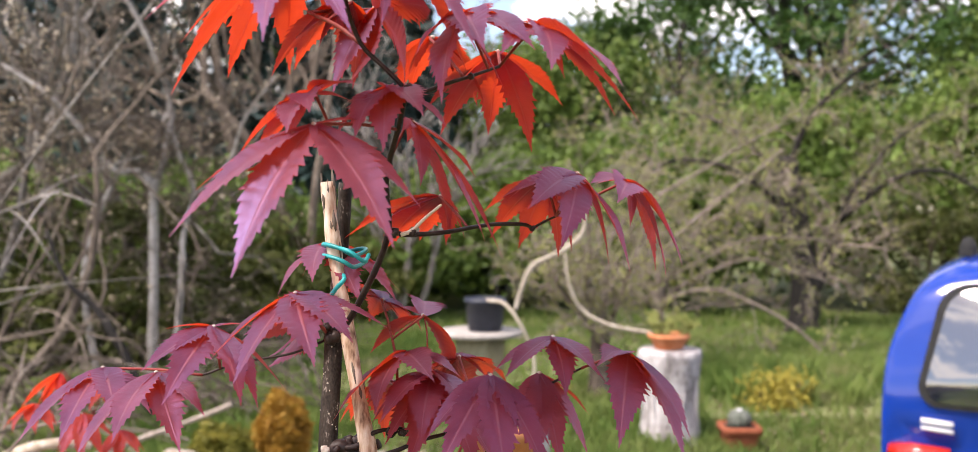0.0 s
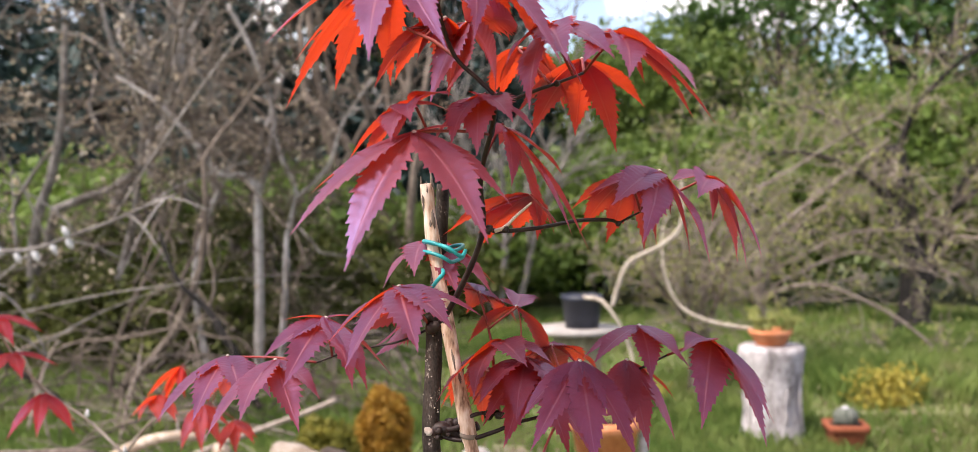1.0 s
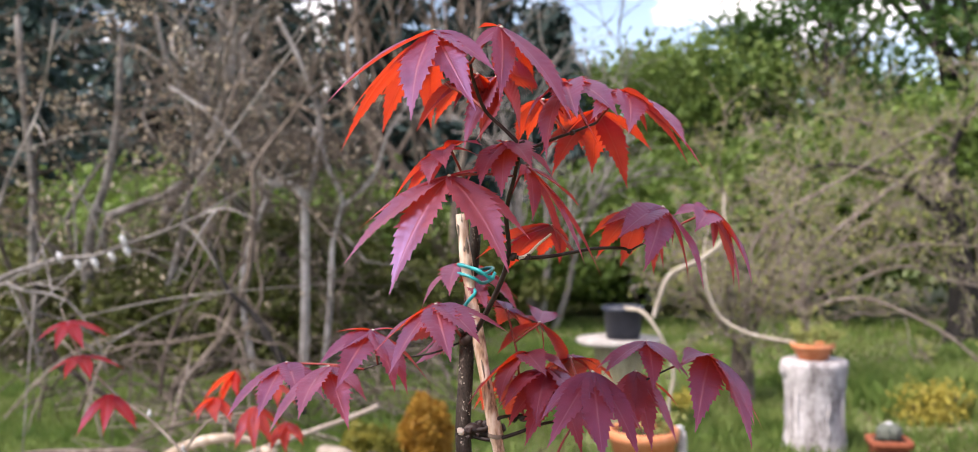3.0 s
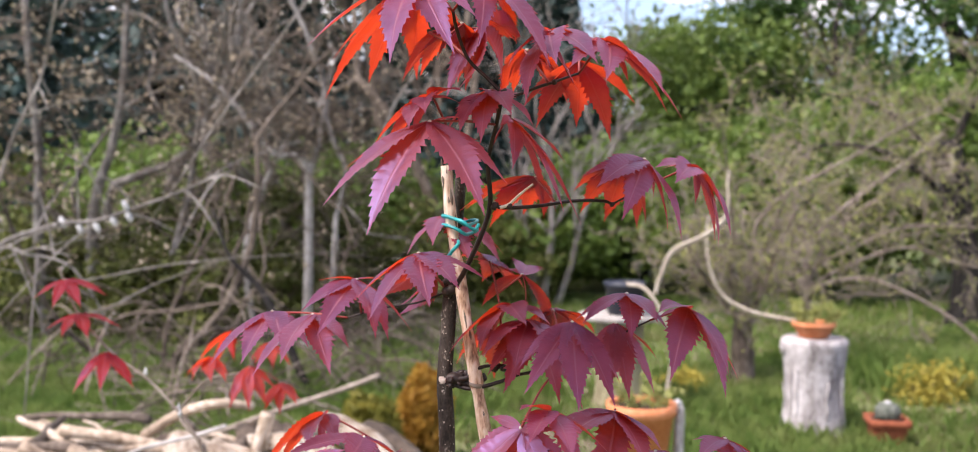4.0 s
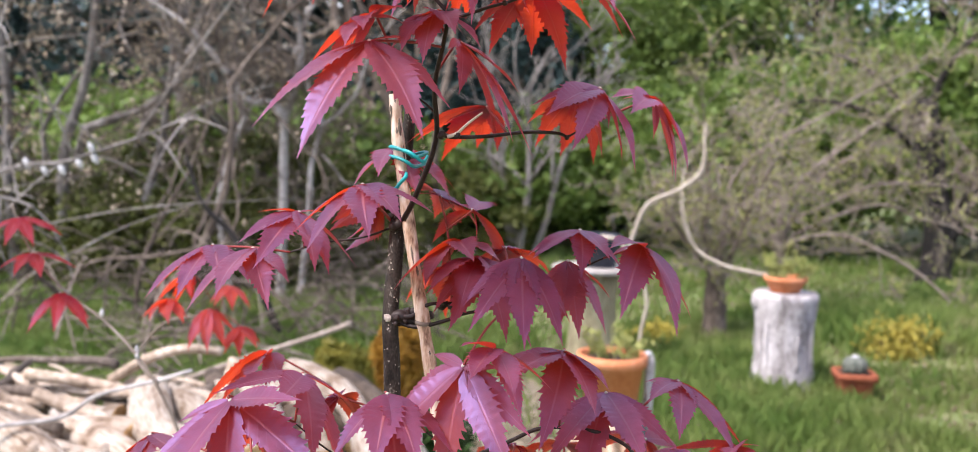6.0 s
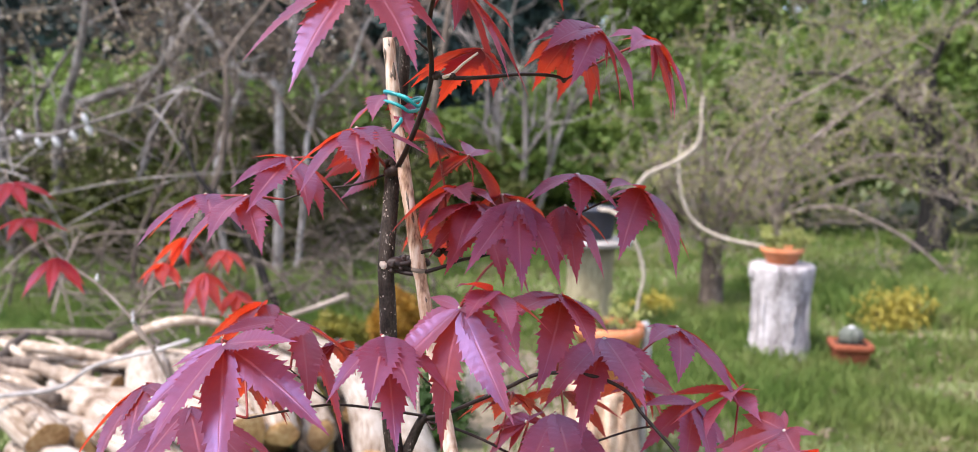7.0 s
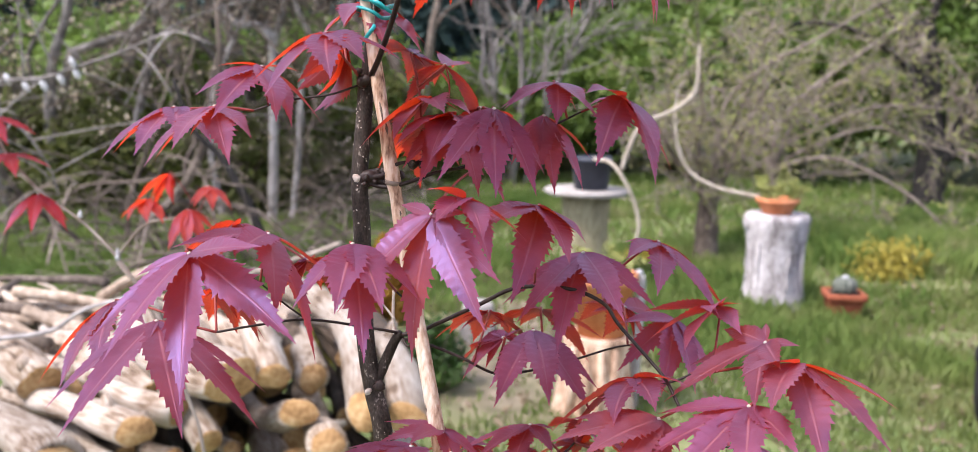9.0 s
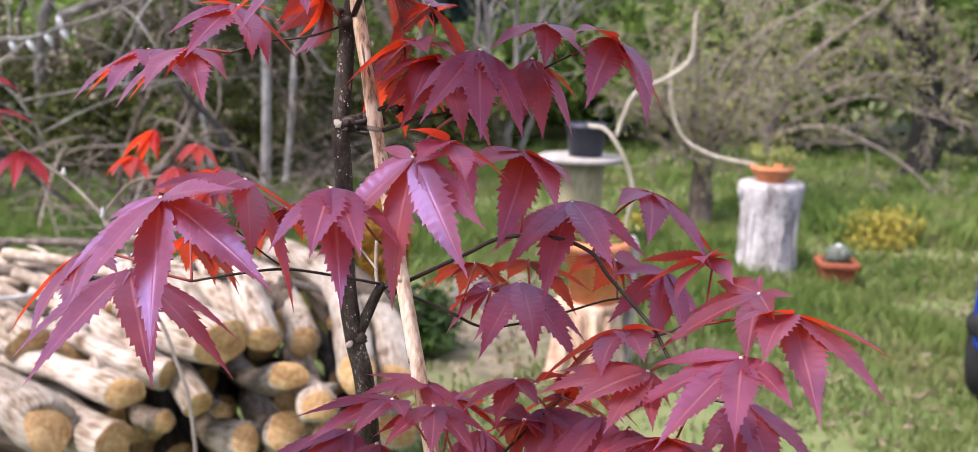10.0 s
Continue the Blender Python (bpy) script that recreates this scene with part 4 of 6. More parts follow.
def low_shrub(name, loc, seed, r, h, count, leaf, mat, label, power=0.7, cat="shrub"):
    rnd, rng = random.Random(seed), np.random.default_rng(seed)
    t = thing(name, loc, label, cat)
    cs, stems = [], []
    for _ in range(46):
        a, u = rnd.uniform(0, 6.283), rnd.random()
        q = r * math.sqrt(rnd.random())
        top = h * (1 - 0.75 * (q / r) ** 2) * rnd.uniform(0.75, 1.05)
        stems.append(tube([(q * 0.25 * math.cos(a), q * 0.25 * math.sin(a), -0.02), (q * 0.8 * math.cos(a), q * 0.8 * math.sin(a), top * 0.5), (q * math.cos(a), q * math.sin(a), top)], [0.006, 0.004, 0.002], 4))
        k = count // 46
        s = rng.uniform(0.15, 1, k)[:, None] ** power
        cs.append(np.array([q * math.cos(a), q * math.sin(a), top]) * s * np.array([1, 1, 1]) + rng.normal(0, 0.12 * r, (k, 3)))
    tagged(part("stem_frame", join(*stems), BARK_BROWN, t), kind="stuff")
    foliage = part("foliage", flecks(rng, np.abs(np.concatenate(cs)) * np.array([0, 0, 1]) + np.concatenate(cs) * np.array([1, 1, 0]), leaf, 1.4), mat, t)
    tagged(foliage, kind="stuff")
    return t


low_shrub("low_shrub", (2.36, 7.0, 0), 31, 0.40, 0.25, 2600, 0.018, SHRUB_YELLOW, "low yellow-green spreading shrub in the grass")
low_shrub("low_shrub", (0.55, 7.0, 0), 37, 0.25, 0.16, 900, 0.018, SHRUB_YELLOW, "low yellowish tuft of foliage behind the table")


def globe_conifer(loc, seed, r, rz, zc, count, leaf, mat, label):
    """Dense egg-shaped dwarf conifer of upright sprays."""
    rng = np.random.default_rng(seed)
    t = thing("dwarf_conifer", loc, label, "conifer")
    d = rng.normal(size=(count, 3))
    d /= np.linalg.norm(d, axis=1)[:, None]
    lump = 1 + 0.10 * np.sin(5 * d[:, 0] + 3 * d[:, 2] + seed) + 0.08 * np.sin(9 * d[:, 1] + 7 * d[:, 2])
    p = d * (lump * rng.uniform(0.72, 1.04, count))[:, None] * np.array([r, r, rz]) + np.array([0, 0, zc])
    tagged(part("foliage", flecks(rng, p[p[:, 2] > 0.01], leaf, 1.7), mat, t), kind="stuff")
    part("stem", tube([(0, 0, -0.03), (0, 0, zc)], [0.012, 0.008], 7), BARK_BROWN, t)


low_shrub("low_shrub", (-0.60, 3.75, 0), 38, 0.22, 0.36, 2600, 0.016, LEAF_DEEP, "low dark green bush behind the firewood")
globe_conifer((-0.90, 4.3, 0), 32, 0.135, 0.23, 0.37, 6500, 0.013, NEEDLE_GOLD, "small golden-orange egg-shaped conifer behind the firewood")
globe_conifer((-1.13, 4.0, 0), 33, 0.16, 0.26, 0.255, 6500, 0.012, NEEDLE_OLIVE, "small olive-green egg-shaped conifer behind the firewood")


def slab_table():
    t = thing("garden_table", (0.06, 6.32, 0), "round pale slab resting on a rough stump as a table", "table")
    part("tabletop", lathe([(0, 0.628), (0.27, 0.628), (0.296, 0.634), (0.302, 0.655), (0.29, 0.668), (0.0, 0.67)], 40, 0.022, 2), WHITE_STONE, t)
    part("stump_base", lathe([(0, -0.03), (0.20, -0.03), (0.175, 0.06), (0.16, 0.2), (0.155, 0.4), (0.17, 0.626), (0, 0.626)], 40, 0.035, 8), TABLE_STUMP, t)


slab_table()
bucket = thing("plant_pot", (0.09, 6.28, 0.672), "empty blue-black plastic plant pot on the pale table", "plant pot")
part("pot_body", lathe([(0, 0), (0.115, 0), (0.138, 0.19), (0.147, 0.19), (0.150, 0.225), (0.140, 0.225), (0.125, 0.05), (0, 0.02)], 32), BLACK_PLASTIC, bucket)

stump = thing("stump", (0.17, 3.52, 0), "split tan tree stump standing in the grass", "stump")
part("stump_body", lathe([(0, -0.03), (0.19, -0.03), (0.165, 0.06), (0.145, 0.2), (0.14, 0.33), (0.148, 0.365), (0.135, 0.378), (0, 0.38)], 36, 0.05, 12), STUMP_WOOD, stump)
for k in range(4):
    a = 4.0 + 0.42 * k
    part("bark_plate", tube([(0.15 * math.cos(a), 0.15 * math.sin(a), 0.02), (0.148 * math.cos(a + 0.06), 0.148 * math.sin(a + 0.06), 0.18), (0.145 * math.cos(a), 0.145 * math.sin(a), 0.34)], [0.02, 0.026, 0.014], 6), STUMP_WOOD, stump)
big_pot = flowerpot((0.185, 3.50, 0.381), 0.138, 0.10, 0.265, "orange terracotta pot standing on the tan stump", rim=0.045)
sprigs(big_pot, 5, 0.245, 0.08, 9, 0.12, LEAF_BUD, 0.014)
post = thing("garden_post", (0.335, 3.56, 0), "short pale grey post beside the stump", "post")
part("post_body", tube([(0, 0, -0.05), (0.004, 0, 0.3), (0.01, 0, 0.60), (0.01, 0, 0.63)], [0.024, 0.023, 0.022, 0.014], 10), WEATHERED, post)
part("cap", lathe([(0.0, 0.652), (0.012, 0.65), (0.019, 0.64), (0.019, 0.622), (0, 0.62)], 14), CATKIN, post, "white cap")
box = thing("stone_block", (-0.47, 4.55, 0), "pale grey stone block lying in the grass", "stone")
part("block", lathe([(0, -0.02), (0.095, -0.02), (0.10, 0.10), (0.085, 0.22), (0.05, 0.245), (0, 0.25)], 9, 0.06, 21), WHITE_STONE, box, smooth=False)


def vine(name, pts, r0, r1, label, mat=BARK_PALE, cat="branch"):
    line = smooth_line(pts, 7)
    n = len(line)
    ob = part(name, tube(line, [r0 + (r1 - r0) * min(1.0, (1.9 * i / n) ** 2.2) for i in range(n)], 8), mat)
    return tagged(ob, label, cat)


vine("bent_stem", [(1.02, 7.25, 1.15), (0.90, 6.8, 1.45), (0.80, 6.35, 1.68), (0.757, 6.05, 1.58), (0.759, 6.0, 1.484), (0.734, 6.0, 1.353), (0.607, 6.0, 1.243), (0.408, 6.0, 1.139), (0.329, 6.0, 0.97), (0.294, 6.0, 0.843)], 0.003, 0.0150, "pale bare woody stem hanging from the apple tree")
vine("bent_stem", [(0.10, 6.15, 0.893), (0.213, 6.05, 0.882), (0.30, 6.0, 0.789), (0.387, 6.0, 0.623), (0.424, 6.0, 0.455), (0.394, 6.0, 0.282), (0.37, 6.0, -0.03)], 0.0135, 0.0125, "pale bare woody stem arching from the pot to the ground")
vine("bent_stem", [(0.93, 7.25, 1.15), (0.78, 6.8, 1.42), (0.66, 6.3, 1.38), (0.628, 6.02, 1.16), (0.665, 6.0, 0.981), (0.746, 6.0, 0.839), (0.913, 5.95, 0.753), (1.10, 5.9, 0.72), (1.19, 5.85, 0.713)], 0.002, 0.0125, "pale bare woody stem sweeping down to the bowl")
vine("pale_pole", [(-1.75, 3.2, 0.42), (-1.313, 3.2, 0.598), (-0.998, 3.2, 0.715), (-0.86, 3.2, 0.772)], 0.013, 0.011, "long pale stripped pole propped on the firewood", BARK_TWIG)


# ---- firewood ----
log_count = [0]


def log(end, tail, r, wood=None):
    """A stripped branch section from its sawn end to its tail, slightly bent and knotty."""
    log_count[0] += 1
    rnd = random.Random(log_count[0])
    a, b = Vector(end), Vector(tail)
    ax = (b - a).normalized()
    s1 = ax.orthogonal().normalized()
    s1.rotate(Matrix.Rotation(rnd.uniform(0, 6.28), 3, ax))
    bend = (b - a).length * rnd.uniform(0.01, 0.09)
    n = 10
    seed_ph = rnd.uniform(0, 6.28)
    pts, rad = [], []
    for i in range(n + 1):
        t = (0.0, 0.012, 0.06)[i] if i < 3 else 0.07 + 0.93 * (i - 2) / (n - 2)
        pts.append(a.lerp(b, t) - a + s1 * (bend * math.sin(math.pi * t)) + s1.cross(ax) * (0.4 * bend * math.sin(5 * t + seed_ph)))
        rad.append(r * (1 + 0.10 * math.sin(t * 9 + rnd.uniform(0, 1)) + rnd.uniform(-0.05, 0.05)) * (1 - 0.18 * t))
    ob = new("firewood_log", None)
    ob.location = a
    # logs given their own wood are the shade-dark fillers
    tagged(ob, "log deep inside the firewood pile, coloured dark as gap shade" if wood else "pale debarked firewood log with a sawn yellowish end", "log", "logs in the firewood pile")
    S = 16
    v, f = tube(pts, rad, S, cap=False)
    ph = [rnd.uniform(0, 6.28) for _ in range(3)]
    tilt = s1 * rnd.gauss(0, 0.35) + s1.cross(ax) * rnd.gauss(0, 0.35)
    lumpy = []
    for i, p in enumerate(v):
        ring_i, a_ = i // S, 2 * math.pi * (i % S) / S
        c = pts[ring_i]
        q = (p - c) * (1 + 0.10 * math.sin(2 * a_ + ph[0]) + 0.05 * math.sin(3 * a_ + ph[1] + ring_i * 0.25) + 0.04 * math.sin(5 * a_ + ph[2]))
        q = q * ((0.93, 1.0)[ring_i] if ring_i < 2 else 1.0)
        along = ax * q.dot(tilt) * (1 - min(1.0, ring_i / 2)) if ring_i < 2 else Vector((0, 0, 0))
        lumpy.append(c + q + along + Vector((0, 0, 0.12 * r * noise.noise((p + a) * 9))))
    v = lumpy
    for k in range(rnd.randint(0, 2)):
        c = pts[rnd.randint(2, 8)]
        d = ax.orthogonal().normalized()
        d.rotate(Matrix.Rotation(rnd.uniform(0, 6.28), 3, ax))
        kv, kf = tube([c + d * r * 0.6, c + d * r * 1.05 + ax * 0.004, c + d * r * rnd.uniform(1.2, 1.7) + ax * 0.012], [r * 0.5, r * 0.36, r * 0.2], 8)
        v, f = join((v, f), (kv, kf))
    length = (b - a).length
    uvs = [(abs((i % S) / S * 2 - 1) * 6.28 * r * 5, pts[i // S].length * 5) if i < 11 * S else (0.3 * (i % 8), length) for i in range(len(v))]
    part("log_body", (v, f, uvs), wood or LOG_WOOD, ob)
    rim = [Vector(v[k]) for k in range(S)]
    mid = sum(rim, Vector((0, 0, 0))) / S
    inner = [mid + (p - mid) * 0.86 - ax * (0.004 + 0.003 * rnd.random()) for p in rim]
    ev = rim + inner + [mid - ax * 0.005]
    ef = [(k, (k + 1) % S, S + (k + 1) % S, S + k) for k in range(S)] + [(S + k, S + (k + 1) % S, 2 * S) for k in range(S)]
    part("sawn_end", (ev, ef), LOG_END, ob, "yellowish sawn end")
    part("sawn_end", (list(v[10 * S:11 * S]), [tuple(range(S))]), LOG_END, ob, smooth=False)
    return ob


log((-0.31, 1.42, 0.77), (-0.75, 2.15, 0.84), 0.041)
log((-0.52, 1.46, 0.79), (-1.00, 2.20, 0.76), 0.036)
log((-0.47, 1.42, 0.72), (-0.92, 2.10, 0.54), 0.034)
log((-0.38, 1.36, 0.69), (-0.64, 2.00, 0.57), 0.036)
log((-0.60, 1.40, 0.78), (-1.11, 2.00, 0.78), 0.056)
log((-0.23, 1.46, 0.72), (-0.45, 2.20, 0.67), 0.046)
log((-0.77, 1.30, 0.71), (-1.25, 1.62, 0.66), 0.036)
log((-0.72, 1.42, 0.73), (-1.20, 1.75, 0.64), 0.032)
log((-0.76, 1.44, 0.60), (-1.20, 2.10, 0.43), 0.025)
log((-0.64, 1.50, 0.60), (-0.95, 2.10, 0.42), 0.019)
log((-0.47, 1.45, 0.59), (-0.78, 2.10, 0.42), 0.044)
log((-0.90, 1.22, 0.66), (-1.45, 1.60, 0.59), 0.057)
log((-1.09, 2.10, 0.71), (-1.71, 2.35, 0.68), 0.020)
log((-1.02, 1.75, 0.71), (-1.72, 2.20, 0.65), 0.044)
log((-1.04, 1.60, 0.69), (-1.58, 2.00, 0.68), 0.044)
log((-1.09, 1.50, 0.73), (-1.59, 1.80, 0.75), 0.045)
log((-0.77, 1.70, 0.74), (-1.39, 2.30, 0.68), 0.043)
log((-0.87, 1.60, 0.70), (-1.40, 2.00, 0.68), 0.040)
log((-0.68, 1.75, 0.73), (-1.17, 2.40, 0.69), 0.044)
log((-1.15, 1.95, 0.72), (-1.64, 2.30, 0.66), 0.036)
log((-0.51, 1.70, 0.73), (-0.92, 2.40, 0.70), 0.037)
log((-1.09, 2.30, 0.69), (-1.31, 2.15, 0.66), 0.027)
log((-0.65, 1.36, 0.68), (-1.09, 1.90, 0.58), 0.031)
log((-0.77, 1.28, 0.63), (-1.29, 1.80, 0.44), 0.046)
log((-0.36, 1.50, 0.58), (-0.66, 2.20, 0.43), 0.045)
log((-0.25, 1.56, 0.57), (-0.43, 2.20, 0.44), 0.046)
log((-0.56, 1.42, 0.57), (-0.91, 2.10, 0.37), 0.037)
rp = random.Random(77)
# filler logs behind the front ones, coloured dark so the gaps look shaded
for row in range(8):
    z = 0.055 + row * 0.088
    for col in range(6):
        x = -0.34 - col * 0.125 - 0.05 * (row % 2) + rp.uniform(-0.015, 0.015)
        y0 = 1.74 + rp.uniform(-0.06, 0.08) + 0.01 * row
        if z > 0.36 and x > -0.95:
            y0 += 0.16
        log((x, y0, z), (x - rp.uniform(0.3, 0.42), y0 + rp.uniform(0.6, 0.75), z + rp.uniform(-0.01, 0.01)), rp.uniform(0.034, 0.050), LOG_SHADED)
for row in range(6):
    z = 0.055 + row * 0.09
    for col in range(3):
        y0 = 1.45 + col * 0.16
        log((-1.0 + rp.uniform(-0.05, 0.05), y0, z), (-1.95 + rp.uniform(-0.1, 0.1), y0 + 0.3, z + rp.uniform(-0.01, 0.02)), rp.uniform(0.04, 0.05), LOG_SHADED)


def stick(end, tail, r, seed):
    """Thin crooked branch thrown on the pile."""
    rnd = random.Random(seed)
    a, b = Vector(end), Vector(tail)
    L_ = (b - a).length
    pts = [a.lerp(b, k / 4) - a + Vector((rnd.gauss(0, 0.02), rnd.gauss(0, 0.02), abs(rnd.gauss(0, 0.014)))) * L_ * (1 if 0 < k < 4 else 0) for k in range(5)]
    line = smooth_line(pts, 4)
    n = len(line)
    ob = part("branch_stick", tube(line, [r * (1 - 0.45 * i / n) * rnd.uniform(0.92, 1.08) for i in range(n)], 8), STICK_WOOD if seed % 3 else BARK_BROWN)
    ob.location = a
    return tagged(ob, "thin crooked stripped branch lying on the firewood pile", "branch", "sticks on the firewood pile")


rs = random.Random(404)
for k in range(44):
    x, y = rs.uniform(-1.75, -0.55), rs.uniform(1.62, 2.5)
    z = 0.74 - 0.05 * abs(y - 2.0) + rs.uniform(-0.03, 0.02)
    a = rs.choice([rs.gauss(2.5, 0.2), rs.gauss(2.1, 0.25), rs.gauss(3.0, 0.2)])
    L_ = rs.uniform(0.3, 0.7)
    stick((x, y, z), (x + L_ * math.cos(a), y + L_ * math.sin(a) * 0.6, z + rs.uniform(-0.05, 0.02)), rs.uniform(0.008, 0.021), k)


def long_stick(pts, r, label, mat=STICK_WOOD):
    line = smooth_line(pts, 6)
    n = len(line)
    rnd = random.Random(int(abs(pts[0][0]) * 1000))
    ob = part("branch_stick", tube(line, [r * (1 - 0.3 * i / n) * rnd.uniform(0.92, 1.08) for i in range(n)], 10), mat)
    return tagged(ob, label, "branch", "sticks on the firewood pile")


long_stick([(-1.54, 2.1, 0.785), (-1.334, 2.1, 0.770), (-0.989, 2.1, 0.709), (-0.82, 2.1, 0.674)], 0.019, "long white peeled branch sloping across the firewood pile")
long_stick([(-1.331, 2.2, 0.755), (-1.211, 2.2, 0.829), (-1.093, 2.2, 0.865), (-1.0, 2.25, 0.85)], 0.017, "pale crooked branch on top of the firewood")
long_stick([(-1.447, 2.0, 0.76), (-1.296, 2.0, 0.72), (-1.0, 2.0, 0.71), (-0.945, 2.0, 0.677)], 0.020, "pale stripped branch lying across the pile")
long_stick([(-0.854, 2.0, 0.890), (-0.871, 2.0, 0.834), (-0.891, 2.0, 0.754), (-0.91, 2.02, 0.62)], 0.021, "short white branch standing out of the pile")
long_stick([(-1.60, 2.0, 0.76), (-1.448, 2.0, 0.69), (-1.372, 2.0, 0.635)], 0.020, "pale stripped branch end poking out of the pile")
long_stick([(-1.50, 1.62, 0.70), (-1.352, 1.57, 0.765), (-1.256, 1.55, 0.806), (-1.099, 1.55, 0.838), (-1.007, 1.55, 0.896), (-0.855, 1.55, 0.942), (-0.78, 1.55, 0.968)], 0.0065, "thin lilac-grey twig arching over the firewood", BARK_SILVER)


# ---- shrubs near the camera ----
def willow():
    t = thing("willow_shrub", (-2.35, 2.35, 0), "grey bare willow shrub with silvery catkins", "shrub")
    o = Vector((-2.35, 2.35, 0))
    main = [(-2.35, 2.35, -0.03), (-2.2, 2.33, 0.7), (-1.95, 2.3, 1.25), (-1.711, 2.3, 1.382), (-1.546, 2.3, 1.405), (-1.433, 2.3, 1.442), (-1.301, 2.3, 1.486), (-1.181, 2.3, 1.535), (-1.10, 2.3, 1.565)]
    second = [(-2.4, 2.3, -0.03), (-2.15, 2.25, 0.8), (-1.85, 2.2, 1.28), (-1.709, 2.2, 1.30), (-1.571, 2.2, 1.267), (-1.477, 2.2, 1.149), (-1.45, 2.2, 1.06)]
    third = [(-2.3, 2.45, -0.03), (-2.2, 2.5, 0.9), (-2.0, 2.5, 1.6), (-1.86, 2.5, 1.9), (-1.8, 2.5, 2.2)]
    rnd = random.Random(9)
    for pts, r in ((main, 0.013), (second, 0.008), (third, 0.010)):
        line = [p - o for p in smooth_line(pts, 5)]
        n = len(line)
        part("branch", tube(line, [max(0.003, r * (1 - 0.8 * i / n)) for i in range(n)], 7), BARK_GREY, t)
        for i in range(8, n - 1, 2):
            d = Vector((rnd.gauss(0.1, 0.2), rnd.gauss(0, 0.2), rnd.gauss(0.1, 0.3)))
            part("twig", tube(smooth_line([line[i], line[i] + d * 0.4 + Vector((0, 0, 0.02)), line[i] + d], 3), [0.004, 0.0035, 0.003, 0.003, 0.0025, 0.002, 0.002][:7], 4), BARK_GREY, t)
    for x, y, z in ((-1.543, 2.3, 1.385), (-1.485, 2.3, 1.405), (-1.434, 2.3, 1.422), (-1.60, 2.3, 1.38), (-1.66, 2.3, 1.40), (-1.44, 2.29, 1.455)):
        c = Vector((x, y, z)) - o
        d = Vector((0.4, 0, -0.8)).normalized()
        part("catkin", tube([c - d * 0.020, c - d * 0.010, c + d * 0.008, c + d * 0.021], [0.002, 0.0095, 0.0095, 0.002], 8), CATKIN, t)


willow()


def brush_heap(loc, seed, n, reach, high):
    """Low tangle of long thin dead branches, arching close over the ground."""
    rnd = random.Random(seed)
    t = thing("brush_heap", loc, "low heap of brown and grey dead branches in the grass", "brushwood")
    for _ in range(n):
        a, b = rnd.uniform(0, 6.283), rnd.gauss(0, 0.5)
        c = Vector((rnd.gauss(0, 0.35 * reach), rnd.gauss(0, 0.3 * reach), 0))
        d = Vector((math.cos(a), 0.6 * math.sin(a), 0)) * reach * rnd.uniform(0.4, 0.9)
        h = high * rnd.uniform(0.3, 1.0)
        pts = [c - d + Vector((0, 0, 0.01)), c - d * 0.4 + Vector((rnd.gauss(0, 0.05), 0, h * 0.8)), c + d * 0.3 + Vector((0, rnd.gauss(0, 0.05), h)), c + d + Vector((rnd.gauss(0, 0.08), 0, h * rnd.uniform(0.1, 0.9)))]
        line = smooth_line(pts, 5)
        m = len(line)
        r = rnd.uniform(0.004, 0.012)
        g = [tube(line, [r * (1 - 0.7 * i / m) for i in range(m)], 5)]
        for i in range(3, m, 3):
            e = Vector((rnd.gauss(0, 0.2), rnd.gauss(0, 0.15), rnd.gauss(0.08, 0.1)))
            g.append(tube([line[i], line[i] + e * 0.5 + Vector((0, 0, 0.02)), line[i] + e], [r * 0.5, r * 0.4, 0.002], 4))
        part("dead_branch", join(*g), BARK_TWIG if rnd.random() < 0.35 else BARK_BROWN, t)


brush_heap((-2.6, 5.6, 0), 301, 18, 1.0, 0.55)
brush_heap((-1.75, 6.4, 0), 302, 24, 0.9, 0.6)
brush_heap((-3.6, 6.2, 0), 303, 22, 1.1, 0.8)
brush_heap((-2.2, 8.4, 0), 305, 22, 1.0, 0.5)
brush_heap((-2.3, 4.2, 0), 304, 12, 0.7, 0.4)


vine("fallen_limb", [(-3.9, 6.0, 0.02), (-3.614, 6.0, 0.535), (-3.091, 6.0, 0.629), (-2.717, 6.0, 0.699), (-2.441, 6.0, 0.635), (-2.214, 6.0, 0.571), (-1.95, 6.1, 0.02)], 0.013, 0.008, "long brown dead limb arching low over the grass", BARK_BROWN)
vine("leaning_limb", [(-3.0, 6.35, 1.35), (-2.843, 6.3, 1.008), (-2.629, 6.3, 0.80), (-2.511, 6.3, 0.617), (-2.418, 6.3, 0.457), (-2.2, 6.25, 0.0)], 0.016, 0.034, "dark leaning limb of the bare thicket", BARK_DARK)


